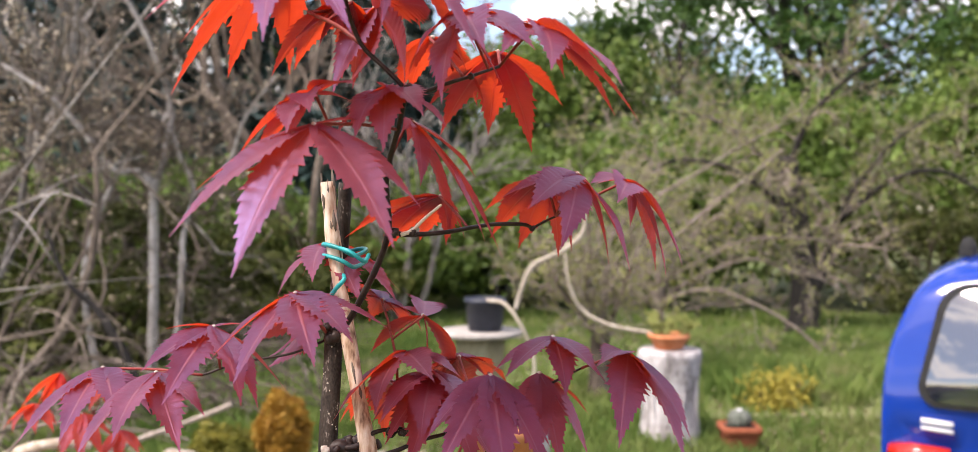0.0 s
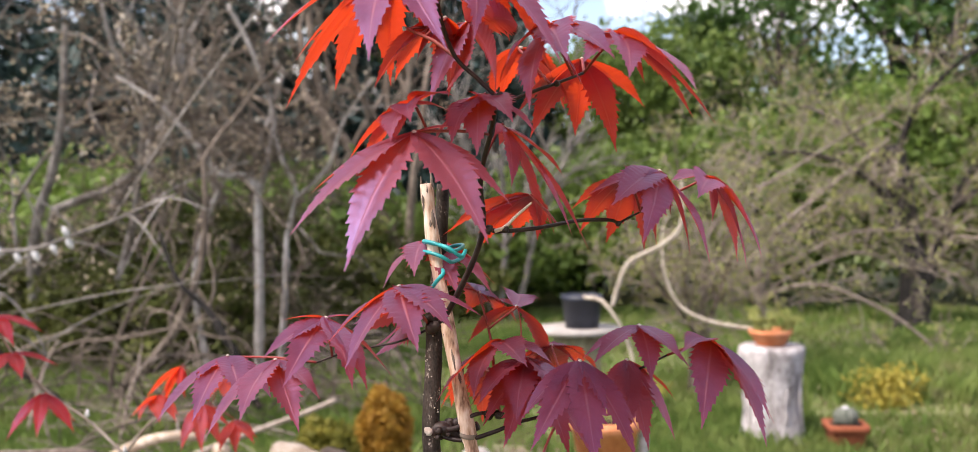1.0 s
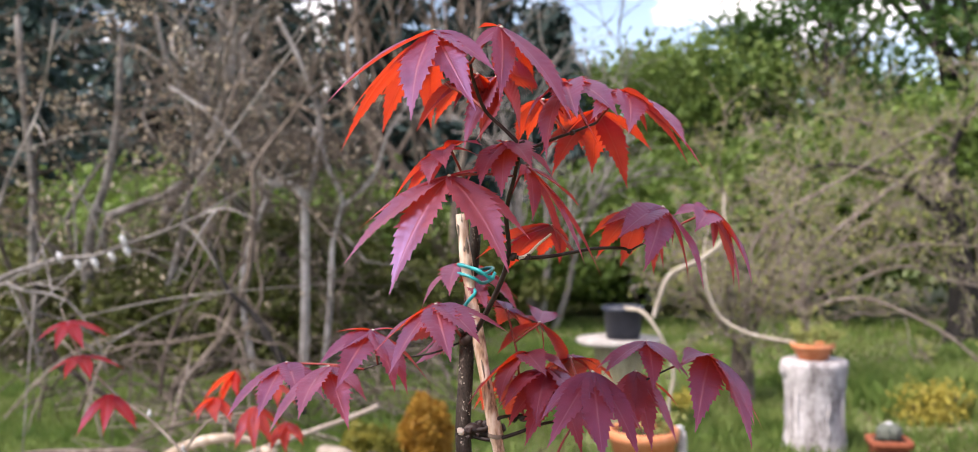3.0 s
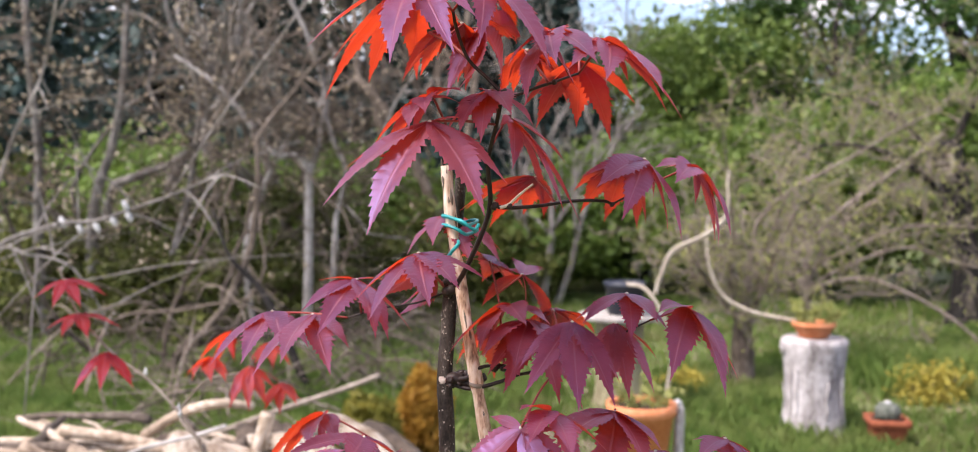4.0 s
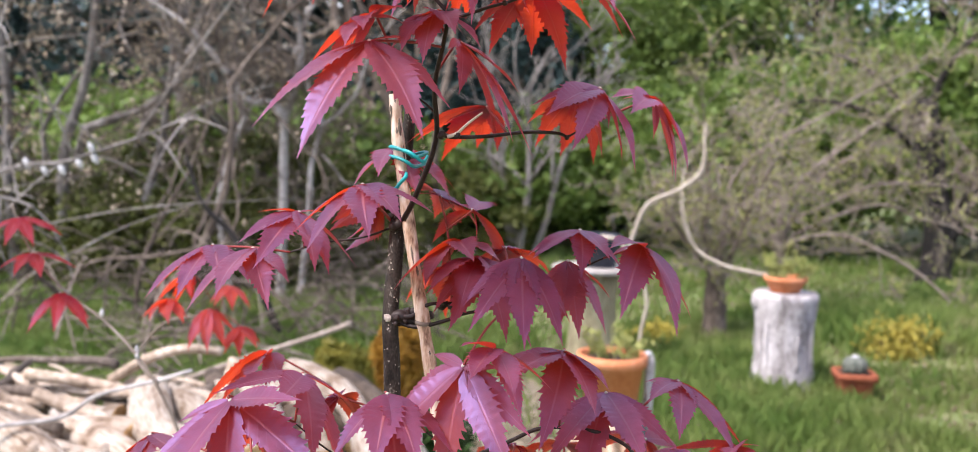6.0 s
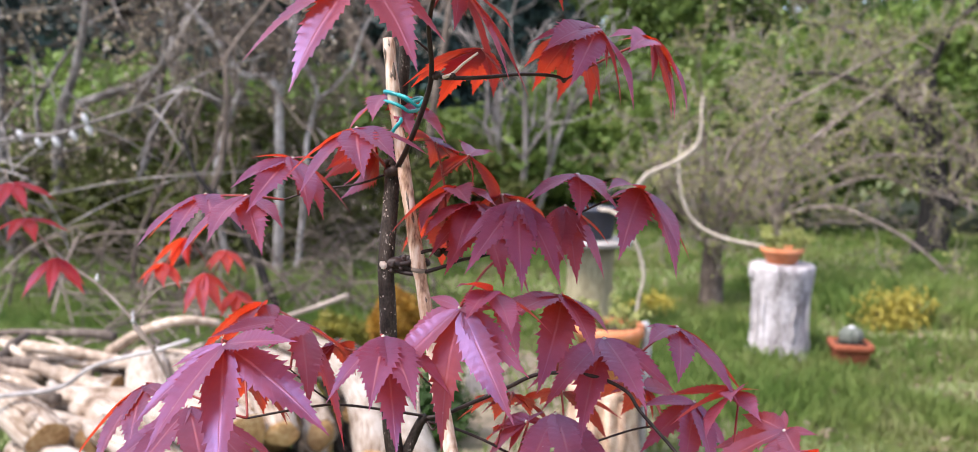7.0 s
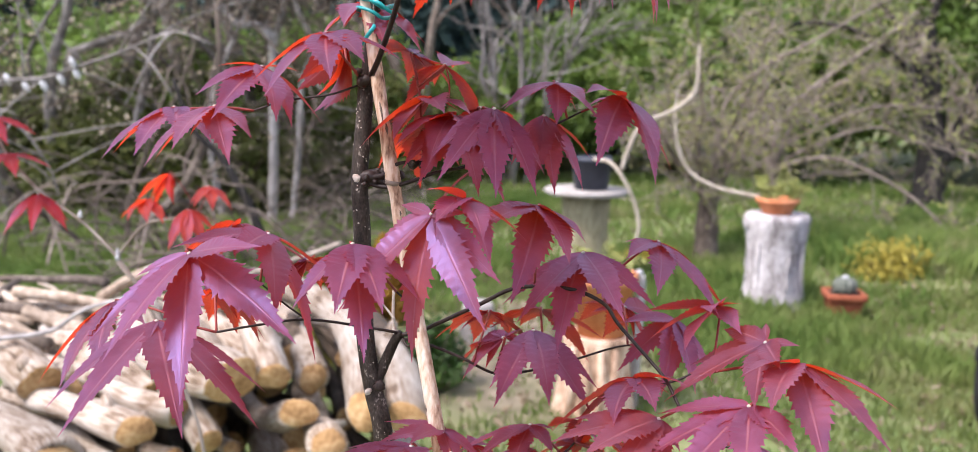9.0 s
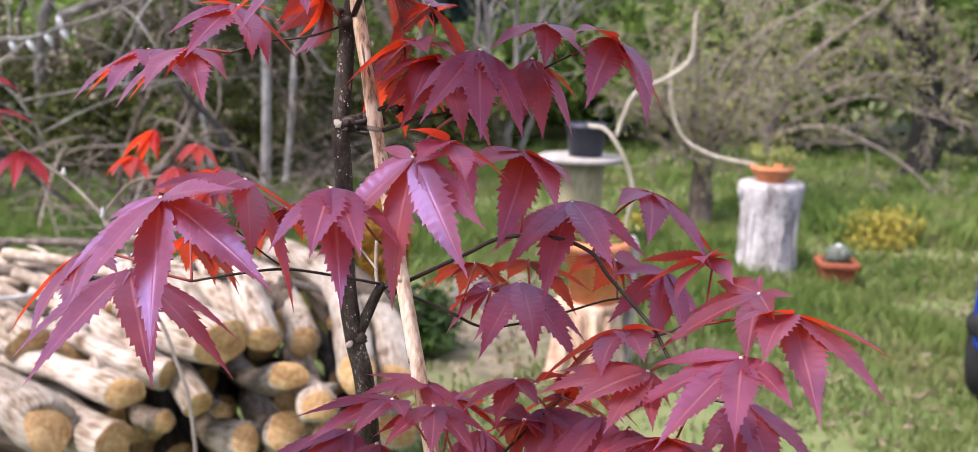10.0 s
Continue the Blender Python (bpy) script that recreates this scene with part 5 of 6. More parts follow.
# ---- blue car ----
def car():
    t = thing("car", (1.672, 3.40, 0), "bright blue small hatchback parked on the grass", "car")
    t.rotation_euler = (0, 0, radians(-34))
    W, H, LN = 1.56, 1.40, 3.4

    def ring(y, inset, z0, z1, zsh, tum):
        """Half-rounded cross section at depth y; tum: how far the roof leans in."""
        pts = []
        left = [(inset + 0.03, z0), (inset, z0 + 0.06), (inset, zsh), (inset + tum * 0.35, zsh + (z1 - zsh) * 0.45), (inset + tum * 0.75, zsh + (z1 - zsh) * 0.82), (inset + tum + 0.05, z1 - 0.035), (inset + tum + 0.16, z1)]
        pts = left + [(W - x, z) for x, z in reversed(left)]
        return [(x, y, z) for x, z in pts]

    rings = [ring(0.06, 0.06, 0.30, 0.62, 0.55, 0.05), ring(0.0, 0.02, 0.26, 0.74, 0.60, 0.04), ring(0.015, 0.0, 0.24, 0.86, 0.72, 0.02),
             ring(0.05, 0.0, 0.24, 1.02, 0.86, 0.03), ring(0.11, 0.0, 0.24, 1.22, 0.90, 0.11), ring(0.17, 0.0, 0.24, 1.31, 0.92, 0.15),
             ring(0.34, 0.0, 0.24, 1.365, 0.93, 0.17), ring(1.3, 0.0, 0.24, 1.38, 0.94, 0.18), ring(1.9, 0.0, 0.24, 1.34, 0.93, 0.18), ring(2.45, 0.0, 0.24, 0.95, 0.84, 0.10), ring(3.1, 0.02, 0.26, 0.80, 0.68, 0.06), ring(LN, 0.10, 0.32, 0.62, 0.55, 0.05)]
    v = [p for r in rings for p in r]
    n = len(rings[0])
    f = [(i * n + k, i * n + (k + 1) % n, (i + 1) * n + (k + 1) % n, (i + 1) * n + k) for i in range(len(rings) - 1) for k in range(n)]
    f += [tuple(range(n))[::-1], tuple((len(rings) - 1) * n + k for k in range(n))]
    body = part("body", (v, f), PAINT_BLUE, t)
    sub = body.modifiers.new("round", "SUBSURF")
    sub.levels = sub.render_levels = 2

    def rear_y(z):
        """Depth of the tailgate at a height."""
        return float(np.interp(z, [0.62, 0.74, 0.86, 1.02, 1.22, 1.32], [0.03, 0.008, 0.02, 0.055, 0.12, 0.19]))

    # rear window: rounded pane leaning with the tailgate, in a black gasket
    def pane(x0, x1, z0, z1, rad, out, bulge, lean=0.09):
        pts = []
        for cx, cz, a0 in ((x1 - rad, z1 - rad, 0), (x0 + rad, z1 - rad, 90), (x0 + rad, z0 + rad, 180), (x1 - rad, z0 + rad, 270)):
            for k in range(9):
                a = radians(a0 + k * 11.25)
                x, z = cx + rad * math.cos(a), cz + rad * math.sin(a)
                s = (z - z0) / (z1 - z0)
                pts.append((x + (lean * s if x < (x0 + x1) / 2 else -lean * s), z))
        mx, mz, m = (x0 + x1) / 2, (z0 + z1) / 2, len(pts)
        vv, ff = [], []
        for s in (1, 0.94, 0.85, 0.7, 0.5, 0.25):
            for x, z in pts:
                px, pz = mx + (x - mx) * s, mz + (z - mz) * s
                vv.append((px, rear_y(pz) - out - bulge * (1 - abs(s) ** 2.2), pz))
        vv.append((mx, rear_y(mz) - out - bulge, mz))
        for r in range(5):
            ff += [(r * m + (k + 1) % m, r * m + k, (r + 1) * m + k, (r + 1) * m + (k + 1) % m) for k in range(m)]
        ff += [(5 * m + (k + 1) % m, 5 * m + k, 6 * m) for k in range(m)]
        return vv, ff
    part("window_gasket", pane(0.125, W - 0.125, 0.755, 1.235, 0.10, 0.018, 0.03), RUBBER, t)
    part("rear_window", pane(0.155, W - 0.155, 0.775, 1.215, 0.09, 0.026, 0.045), GLASS_DARK, t, "dark rear window mirroring the cloudy sky")
    for x0 in (0.02, W - 0.02):
        s = 1 if x0 < 1 else -1
        part("tail_lamp", tube([(x0 + s * 0.02, 0.02, 0.565), (x0 + s * 0.10, -0.005, 0.565), (x0 + s * 0.24, -0.01, 0.565)], [0.03, 0.045, 0.04], 10), TAIL_RED, t, "red tail lamp")
    part("badge", join(tube([(0.155, -0.004, 0.70), (0.27, -0.006, 0.695)], 0.012, 8)), CHROME, t, "pale metal badge strip")
    part("badge_bar", join(tube([(0.155, 0.0, 0.672), (0.27, -0.002, 0.667)], 0.009, 8)), CHROME, t)
    part("bumper", tube([(0.05, 0.2, 0.40), (0.055, 0.06, 0.40), (0.11, -0.01, 0.40), (0.3, -0.06, 0.40), (W - 0.3, -0.06, 0.40), (W - 0.03, -0.02, 0.40), (W - 0.04, 0.16, 0.40)], 0.085, 12), RUBBER, t)
    part("aerial_mount", lathe([(0.0, 1.44), (0.02, 1.435), (0.035, 1.40), (0.035, 1.36)], 12), RUBBER, t).location = (0.26, 0.40, -0.03)
    for wx in (0.045, W - 0.045):
        for wy in (0.36, 2.75):
            s = -1 if wx < 1 else 1
            prof = [(0.19, -0.09), (0.26, -0.095), (0.285, -0.07), (0.29, 0.0), (0.285, 0.07), (0.26, 0.095), (0.19, 0.09)]
            tv, tf = lathe(prof, 28)
            w = part("wheel", ([(z, x, y) for x, y, z in tv], tf), RUBBER, t, "black rubber tyre")
            w.location = (wx - s * 0.02, wy, 0.285)
            rv, rf = lathe([(0.0, 0.05), (0.05, 0.06), (0.17, 0.045), (0.195, 0.07), (0.195, -0.07), (0, -0.06)], 24)
            part("rim", ([(s * z, x, y) for x, y, z in rv], rf), CHROME, w)


car()


# ---- the red maple sapling ----
def leaf_geo(L, spread, droop, curl, fold, bends, turns, seed):
    """Palmate blade of seven toothed lobes, base at the origin, middle lobe towards +x, upper side +z."""
    rnd = random.Random(seed)
    v, f, uv = [], [], []
    ns, fine = 15, 4
    for k in (-3, -2, -1, 0, 1, 2, 3):
        ln = L * (1.0, 0.94, 0.72, 0.36)[abs(k)]
        az = radians(k * spread + turns[k + 3])
        d = radians(droop + fold * abs(k) + bends[k + 3])
        side = Vector((-math.sin(az), math.cos(az), 0))
        fwd = Vector((math.cos(az), math.sin(az), 0))
        spine, p = [], Vector((0, 0, 0))
        for i in range(ns):
            a = d + radians(curl) * i / (ns - 1)
            spine.append((p.copy(), a))
            p = p + (fwd * math.cos(a) - Vector((0, 0, 1)) * math.sin(a)) * (ln / (ns - 1))
        o = len(v)
        rows = (ns - 1) * fine + 1
        wide = rnd.uniform(0.88, 1.06) * min(1.08, max(0.74, 0.070 / L))
        sway = rnd.uniform(-0.02, 0.02) * ln
        ripple = rnd.uniform(0, 6.28)
        deep = [rnd.uniform(0.35, 1.4) for _ in range(40)]
        for i in range(rows):
            s = i / (rows - 1)
            q, w0 = divmod(i, fine)
            b0, a = spine[q]
            if w0:
                b0 = b0.lerp(spine[q + 1][0], w0 / fine)
                a = a + (spine[q + 1][1] - a) * w0 / fine
            t = fwd * math.cos(a) - Vector((0, 0, 1)) * math.sin(a)
            nrm = fwd * math.sin(a) + Vector((0, 0, 1)) * math.cos(a)
            c = b0 + side * sway * math.sin(math.pi * s)
            w = wide * ln * float(np.interp(s, [0, 0.1, 0.2, 0.32, 0.43, 0.55, 0.66, 0.76, 0.85, 0.92, 1.0], [0.026, 0.082, 0.117, 0.137, 0.139, 0.119, 0.090, 0.059, 0.031, 0.013, 0.001]))
            edge = []
            for sg in (1, -1):
                if s < 0.2 or i == rows - 1:
                    tooth, fwdshift = 1.0, 0.0
                else:
                    cyc = (i + (i // 13) + 2 * (sg > 0)) % 4
                    tooth = 1 + ((0.85, 0.93, 1.0, 1.19)[cyc] - 1) * deep[i // 4 + (20 if sg > 0 else 0)] + rnd.uniform(-0.012, 0.012) * (1 + 0.07 * math.sin(i * 0.62 + ripple + sg))
                    fwdshift = (-0.3, 0.1, 0.5, 1.1)[cyc] * ln / rows
                wv = 0.05 * w * math.sin(9 * s + ripple + sg)
                edge.append((c + side * sg * w * tooth + nrm * (0.22 * w + wv) + t * fwdshift, c + side * sg * w * 0.5 + nrm * 0.15 * w))
            v += [edge[0][0], edge[0][1], c, edge[1][1], edge[1][0]]
            uv += [(1, s), (0.5, s), (0, s), (-0.5, s), (-1, s)]
        for i in range(rows - 1):
            for j in range(4):
                h = o + i * 5 + j
                f.append((h, h + 1, h + 6, h + 5))
    return v, [tuple(reversed(h)) for h in f], uv


maple = thing("maple_sapling", (0.03, 0.03, 0), "young red-leaved Japanese maple tied to a thin stake", "tree")
MO = Vector((0.03, 0.03, 0))
STEMS = {"maple_sapling": [], "young_maple": []}


def stem(name, pts, r0, r1, mat, sides=8, n=6, parent=None, label=""):
    line = [p - MO for p in smooth_line(pts, n)]
    STEMS["maple_sapling"].extend(line)
    m = len(line)
    return part(name, tube(line, [r0 + (r1 - r0) * i / (m - 1) for i in range(m)], sides), mat, parent or maple, label)


leaf_count = [0]
ZERO = (0, 0, 0, 0, 0, 0, 0)


def leaf(at, turn, L, spread, droop, curl, fold, bends=ZERO, turns=ZERO, tree=None, origin=None):
    """One leaf of the sapling: where its stalk joins, how it is turned, its size and how its lobes spread and hang."""
    leaf_count[0] += 1
    tree, origin = tree or maple, origin or MO
    ob = part("leaf", leaf_geo(L, spread, droop, curl, fold, bends, turns, leaf_count[0]), LEAF if tree is maple else LEAF_YOUNG, tree)
    m = Matrix.Rotation(radians(turn[0]), 4, "Z") @ Matrix.Rotation(radians(turn[1]), 4, "Y") @ Matrix.Rotation(radians(turn[2]), 4, "X")
    m.translation = Vector(at) - origin
    ob.matrix_local = m
    # stalk from the nearest fitting twig
    back = m.to_3x3() @ Vector((-1, 0, -0.4))
    near = min(STEMS[tree.name], key=lambda p: (p - m.translation).length - 0.35 * max(-0.02, (p - m.translation).dot(back)))
    gap = near - m.translation
    if gap.length > 0.07:
        near = m.translation + gap * (0.07 / gap.length)
    inv = m.inverted()
    a = inv @ near
    ln = a.length
    line = smooth_line([a, a * 0.55 + Vector((-0.1, 0, 0.05)) * ln * 0.4, Vector((-0.06 * ln, 0, 0.0)), (0, 0, 0)], 4)
    part("leafstalk", tube(line, 0.0007, 6), STEM_RED, ob, "thin red leafstalk")
    v, f = lathe([(0.0, 0.0012), (0.0009, 0.0008), (0.0011, 0.0), (0.0, -0.0006)], 8)
    part("stalk_joint", (v, f), SCAR, ob, "pale joint of stalk and blade")
    return ob


def sapling_leaf(*args, **kw):
    return leaf(*args, tree=sapling, origin=SO, **kw)


def knob(at, r, mat):
    rnd = random.Random(at[0])
    v, f = lathe([(0.0, -1.1 * r), (0.6 * r, -0.8 * r), (r, -0.2 * r), (0.7 * r, 0.1 * r), (0.85 * r, 0.4 * r), (0.35 * r, 0.95 * r), (0, 1.2 * r)], 10, 0.14, int(at[0] * 10000))
    lean = Matrix.Rotation(rnd.uniform(-1.2, 1.2), 3, "Y")
    v = [lean @ Vector(p) for p in v]
    part("bud_scar" if mat is SCAR else "knot", (v, f), mat, maple).location = Vector(at) - MO


stem("trunk", [(0.103, 0.010, -0.040), (0.093, 0.020, 0.500), (0.068, 0.020, 1.000), (0.049, 0.020, 1.198), (0.043, 0.020, 1.258), (0.036, 0.026, 1.280), (0.030, 0.030, 1.313), (0.027, 0.034, 1.370), (0.025, 0.036, 1.398), (0.026, 0.042, 1.433), (0.026, 0.045, 1.452)], 0.0062, 0.0043, TRUNK_DARK, 14)
stem("branch", [(0.027, 0.044, 1.449), (0.041, 0.020, 1.468), (0.058, -0.012, 1.500), (0.059, -0.025, 1.526), (0.065, -0.038, 1.545), (0.069, -0.044, 1.560)], 0.00165, 0.00102, TWIG_DARK, 10)
stem("branch", [(0.025, 0.050, 1.448), (0.027, 0.055, 1.479), (0.029, 0.057, 1.506), (0.030, 0.057, 1.526)], 0.0038, 0.0034, TRUNK_DARK, 12, label="old cut leader stub")
stem("branch", [(0.069, -0.044, 1.560), (0.061, -0.045, 1.568), (0.051, -0.045, 1.578), (0.046, -0.050, 1.592), (0.045, -0.055, 1.600)], 0.00104, 0.00082, TWIG_DARK)
stem("branch", [(0.051, -0.045, 1.578), (0.040, -0.035, 1.587), (0.026, -0.022, 1.595)], 0.001, 0.0007, STEM_RED)
stem("branch", [(0.069, -0.044, 1.559), (0.074, -0.043, 1.559), (0.086, -0.038, 1.564), (0.093, -0.032, 1.567), (0.106, -0.022, 1.573)], 0.00098, 0.00064, TWIG_DARK)
stem("branch", [(0.061, -0.012, 1.503), (0.067, -0.010, 1.502), (0.083, 0.000, 1.503), (0.102, 0.020, 1.506), (0.118, 0.035, 1.506), (0.123, 0.042, 1.504)], 0.00116, 0.00089, TWIG_DARK)
stem("branch", [(0.123, 0.042, 1.504), (0.128, 0.040, 1.507), (0.134, 0.036, 1.510)], 0.00067, 0.00051, TWIG_DARK)
stem("dead_twig", [(0.064, -0.012, 1.502), (0.069, -0.012, 1.504), (0.074, -0.010, 1.509), (0.081, -0.006, 1.515)], 0.0010, 0.0006, SCAR, label="bare bleached dead twig")
stem("dead_twig", [(0.057, -0.014, 1.515), (0.051, -0.016, 1.520), (0.045, -0.020, 1.524)], 0.00073, 0.00044, TWIG_DARK)
stem("branch", [(0.036, 0.026, 1.280), (0.043, 0.030, 1.298), (0.048, 0.030, 1.309), (0.051, 0.030, 1.312)], 0.0034, 0.0024, TRUNK_DARK)
stem("branch", [(0.051, 0.030, 1.312), (0.031, 0.018, 1.318), (0.006, 0.000, 1.325), (-0.016, -0.012, 1.324), (-0.036, -0.020, 1.321)], 0.00086, 0.00064, TWIG_DARK)
stem("branch", [(0.006, 0.000, 1.325), (-0.005, -0.004, 1.334), (-0.016, -0.010, 1.346)], 0.00061, 0.00044, TWIG_DARK)
stem("branch", [(0.051, 0.030, 1.311), (0.061, 0.028, 1.314), (0.072, 0.025, 1.320), (0.097, 0.015, 1.335), (0.117, 0.010, 1.346), (0.144, 0.000, 1.349), (0.162, -0.003, 1.343), (0.170, -0.005, 1.333), (0.186, -0.010, 1.317), (0.194, -0.020, 1.310), (0.201, -0.030, 1.299)], 0.00128, 0.00082, TWIG_DARK, 10)
stem("branch", [(0.162, -0.003, 1.343), (0.166, 0.015, 1.349), (0.170, 0.030, 1.355)], 0.001, 0.0007, STEM_RED)
stem("branch", [(0.194, -0.008, 1.304), (0.202, -0.010, 1.308), (0.209, -0.008, 1.311), (0.218, -0.005, 1.311)], 0.00073, 0.00051, TWIG_DARK)
stem("branch", [(0.210, -0.020, 1.282), (0.219, -0.020, 1.279), (0.230, -0.025, 1.279)], 0.00080, 0.00058, TWIG_DARK)
stem("branch", [(0.051, 0.030, 1.309), (0.064, 0.030, 1.307), (0.085, 0.030, 1.300), (0.104, 0.030, 1.292), (0.120, 0.040, 1.291), (0.143, 0.050, 1.295), (0.169, 0.060, 1.302), (0.185, 0.065, 1.304)], 0.00098, 0.00058, TWIG_DARK)
stem("branch", [(0.051, 0.030, 1.310), (0.056, 0.025, 1.306), (0.060, 0.020, 1.314), (0.060, 0.015, 1.330), (0.054, 0.000, 1.343)], 0.00080, 0.00051, TWIG_DARK)
stem("twig", [(0.047, 0.032, 1.307), (0.045, 0.035, 1.320), (0.045, 0.036, 1.335)], 0.0011, 0.0008, SCAR, label="bare bleached twig")
stem("twig", [(0.046, 0.034, 1.319), (0.041, 0.036, 1.324), (0.035, 0.040, 1.329)], 0.0008, 0.0005, SCAR)
stem("branch", [(0.026, 0.036, 1.396), (0.042, 0.030, 1.394), (0.059, 0.028, 1.399), (0.069, 0.030, 1.403), (0.086, 0.035, 1.407), (0.110, 0.035, 1.419), (0.131, 0.032, 1.430), (0.146, 0.030, 1.438)], 0.00134, 0.00051, TWIG_DARK)
stem("branch", [(0.027, 0.036, 1.399), (0.039, 0.030, 1.400), (0.048, 0.030, 1.407), (0.061, 0.035, 1.408)], 0.00184, 0.00076, TWIG_DARK)
stem("branch", [(0.061, 0.035, 1.408), (0.058, 0.045, 1.423), (0.056, 0.050, 1.440), (0.053, 0.055, 1.452)], 0.0009, 0.0006, STEM_RED)
stem("branch", [(0.025, 0.046, 1.449), (0.023, 0.030, 1.457), (0.021, 0.020, 1.462)], 0.001, 0.0007, STEM_RED)
stem("branch", [(0.023, 0.046, 1.449), (0.007, 0.040, 1.443), (-0.017, 0.035, 1.439), (-0.035, 0.035, 1.433)], 0.00067, 0.00051, TWIG_DARK)
def lenticels():
    """Pale raised pores scattered over the bark."""
    rnd = random.Random(81)
    line = [p for p in STEMS["maple_sapling"][:61] if p.z > 1.0]
    geos = []
    for _ in range(130):
        k = rnd.uniform(0, len(line) - 1.01)
        c = line[int(k)].lerp(line[int(k) + 1], k % 1)
        a = rnd.uniform(0, 6.283)
        r = 0.0062 + (0.0043 - 0.0062) * (0.45 + 0.55 * k / len(line))
        d = Vector((math.cos(a), math.sin(a), 0))
        q = rnd.uniform(0.0003, 0.0006)
        geos.append(tube([c + d * (r - 0.0006), c + d * (r + 0.0001), c + d * (r + 0.0003)], [q, q, q * 0.5], 6))
    tagged(part("lenticels", join(*geos), SCAR, maple, "pale pores dotting the dark bark"), kind="stuff")


lenticels()
knob((0.0245, 0.0315, 1.398), 0.0024, SCAR)
knob((0.035, 0.018, 1.281), 0.0022, SCAR)
knob((0.041, 0.020, 1.284), 0.0032, TWIG_DARK)
knob((0.027, 0.038, 1.451), 0.0044, TWIG_DARK)
knob((0.024, 0.036, 1.456), 0.0024, TWIG_DARK)
knob((0.070, -0.046, 1.560), 0.0024, TWIG_DARK)
knob((0.061, -0.014, 1.503), 0.0024, TWIG_DARK)
knob((0.123, 0.041, 1.504), 0.0016, TWIG_DARK)
knob((0.094, -0.034, 1.567), 0.0014, TWIG_DARK)
knob((0.069, -0.012, 1.503), 0.0018, TWIG_DARK)

stem("branch", [(0.024, 0.036, 1.396), (0.032, 0.034, 1.399), (0.040, 0.035, 1.396), (0.050, 0.033, 1.401)], 0.0046, 0.0024, TWIG_DARK, 10, label="gnarled knobbly branch base")
rk = random.Random(52)
for _ in range(16):
    u = rk.random()
    knob((0.029 + 0.034 * u, 0.033 + rk.uniform(-0.003, 0.003), 1.398 + 0.008 * u + rk.uniform(-0.004, 0.003)), rk.uniform(0.0011, 0.0026), TWIG_DARK if rk.random() < 0.8 else TRUNK_DARK)
knob((0.0264, 0.0424, 1.3958), 0.0027, TWIG_DARK)
knob((0.0301, 0.0362, 1.3955), 0.0028, TWIG_DARK)
knob((0.0309, 0.0432, 1.3965), 0.0022, TWIG_DARK)
knob((0.0325, 0.0404, 1.3994), 0.0030, TWIG_DARK)
knob((0.0340, 0.0382, 1.3999), 0.0036, TWIG_DARK)
knob((0.0366, 0.0424, 1.3999), 0.0022, TWIG_DARK)
knob((0.0397, 0.0360, 1.4009), 0.0035, TWIG_DARK)
knob((0.0391, 0.0439, 1.3995), 0.0035, TWIG_DARK)
knob((0.0420, 0.0403, 1.3952), 0.0031, TWIG_DARK)
stem("branch", [(0.045, 0.020, 1.17), (0.070, 0.000, 1.205), (0.11, -0.015, 1.225), (0.16, -0.030, 1.235), (0.21, -0.040, 1.232)], 0.00144, 0.00076, TWIG_DARK)
stem("branch", [(0.045, 0.018, 1.17), (0.055, -0.010, 1.20), (0.060, -0.035, 1.22), (0.045, -0.050, 1.235)], 0.00128, 0.00068, TWIG_DARK)
stem("branch", [(0.11, -0.015, 1.225), (0.13, 0.010, 1.24), (0.15, 0.030, 1.255)], 0.00094, 0.00059, TWIG_DARK)

STAKE = [(0.023, 0.045, 1.526), (0.027, 0.043, 1.491), (0.040, 0.034, 1.423), (0.051, 0.026, 1.372), (0.062, 0.018, 1.319), (0.073, 0.012, 1.275), (0.219, -0.086, 0.613), (0.365, -0.185, -0.050)]
stake = thing("garden_stake", (STAKE[-1][0], STAKE[-1][1], 0), "thin peeled wooden stake leaning beside the maple trunk", "stake")
SK = Vector((STAKE[-1][0], STAKE[-1][1], 0))
sl_ = [p - SK for p in smooth_line(STAKE, 10)]
part("stake_rod", tube(sl_, [0.0034 + 0.0003 * math.sin(i * 0.9) + 0.0008 * i / len(sl_) + (0.0006 if i in (24, 25, 47) else 0) for i in range(len(sl_))], 12), STAKE_WOOD, stake)
rs = random.Random(77)
flakes = []
for _ in range(46):
    # shreds of bark left on the peeled rod, most of them near its top
    k = min(len(sl_) - 2.01, 58 * rs.random() ** 1.6)
    c, e = sl_[int(k)].lerp(sl_[int(k) + 1], k % 1), sl_[int(k)] - sl_[int(k) + 1]
    e.normalize()
    a, ln = rs.uniform(0, 6.283), rs.uniform(0.002, 0.008)
    d = Vector((math.cos(a), math.sin(a), 0)) * (0.0029 + 0.0008 * k / len(sl_))
    flakes.append(tube([c + d - e * ln, c + d, c + d + e * ln], [0.0003, rs.uniform(0.0008, 0.0014), 0.0003], 6))
tagged(part("bark_shreds", join(*flakes), BARK_BROWN, stake, "brown shreds of bark"), kind="stuff")
for i in (25, 47):
    part("knot_ring", tube([sl_[i] + Vector((0, 0, 0.0012)), sl_[i] - Vector((0.0003, 0, 0.0012))], 0.0045, 12), BARK_BROWN, stake, "brown knot ring")

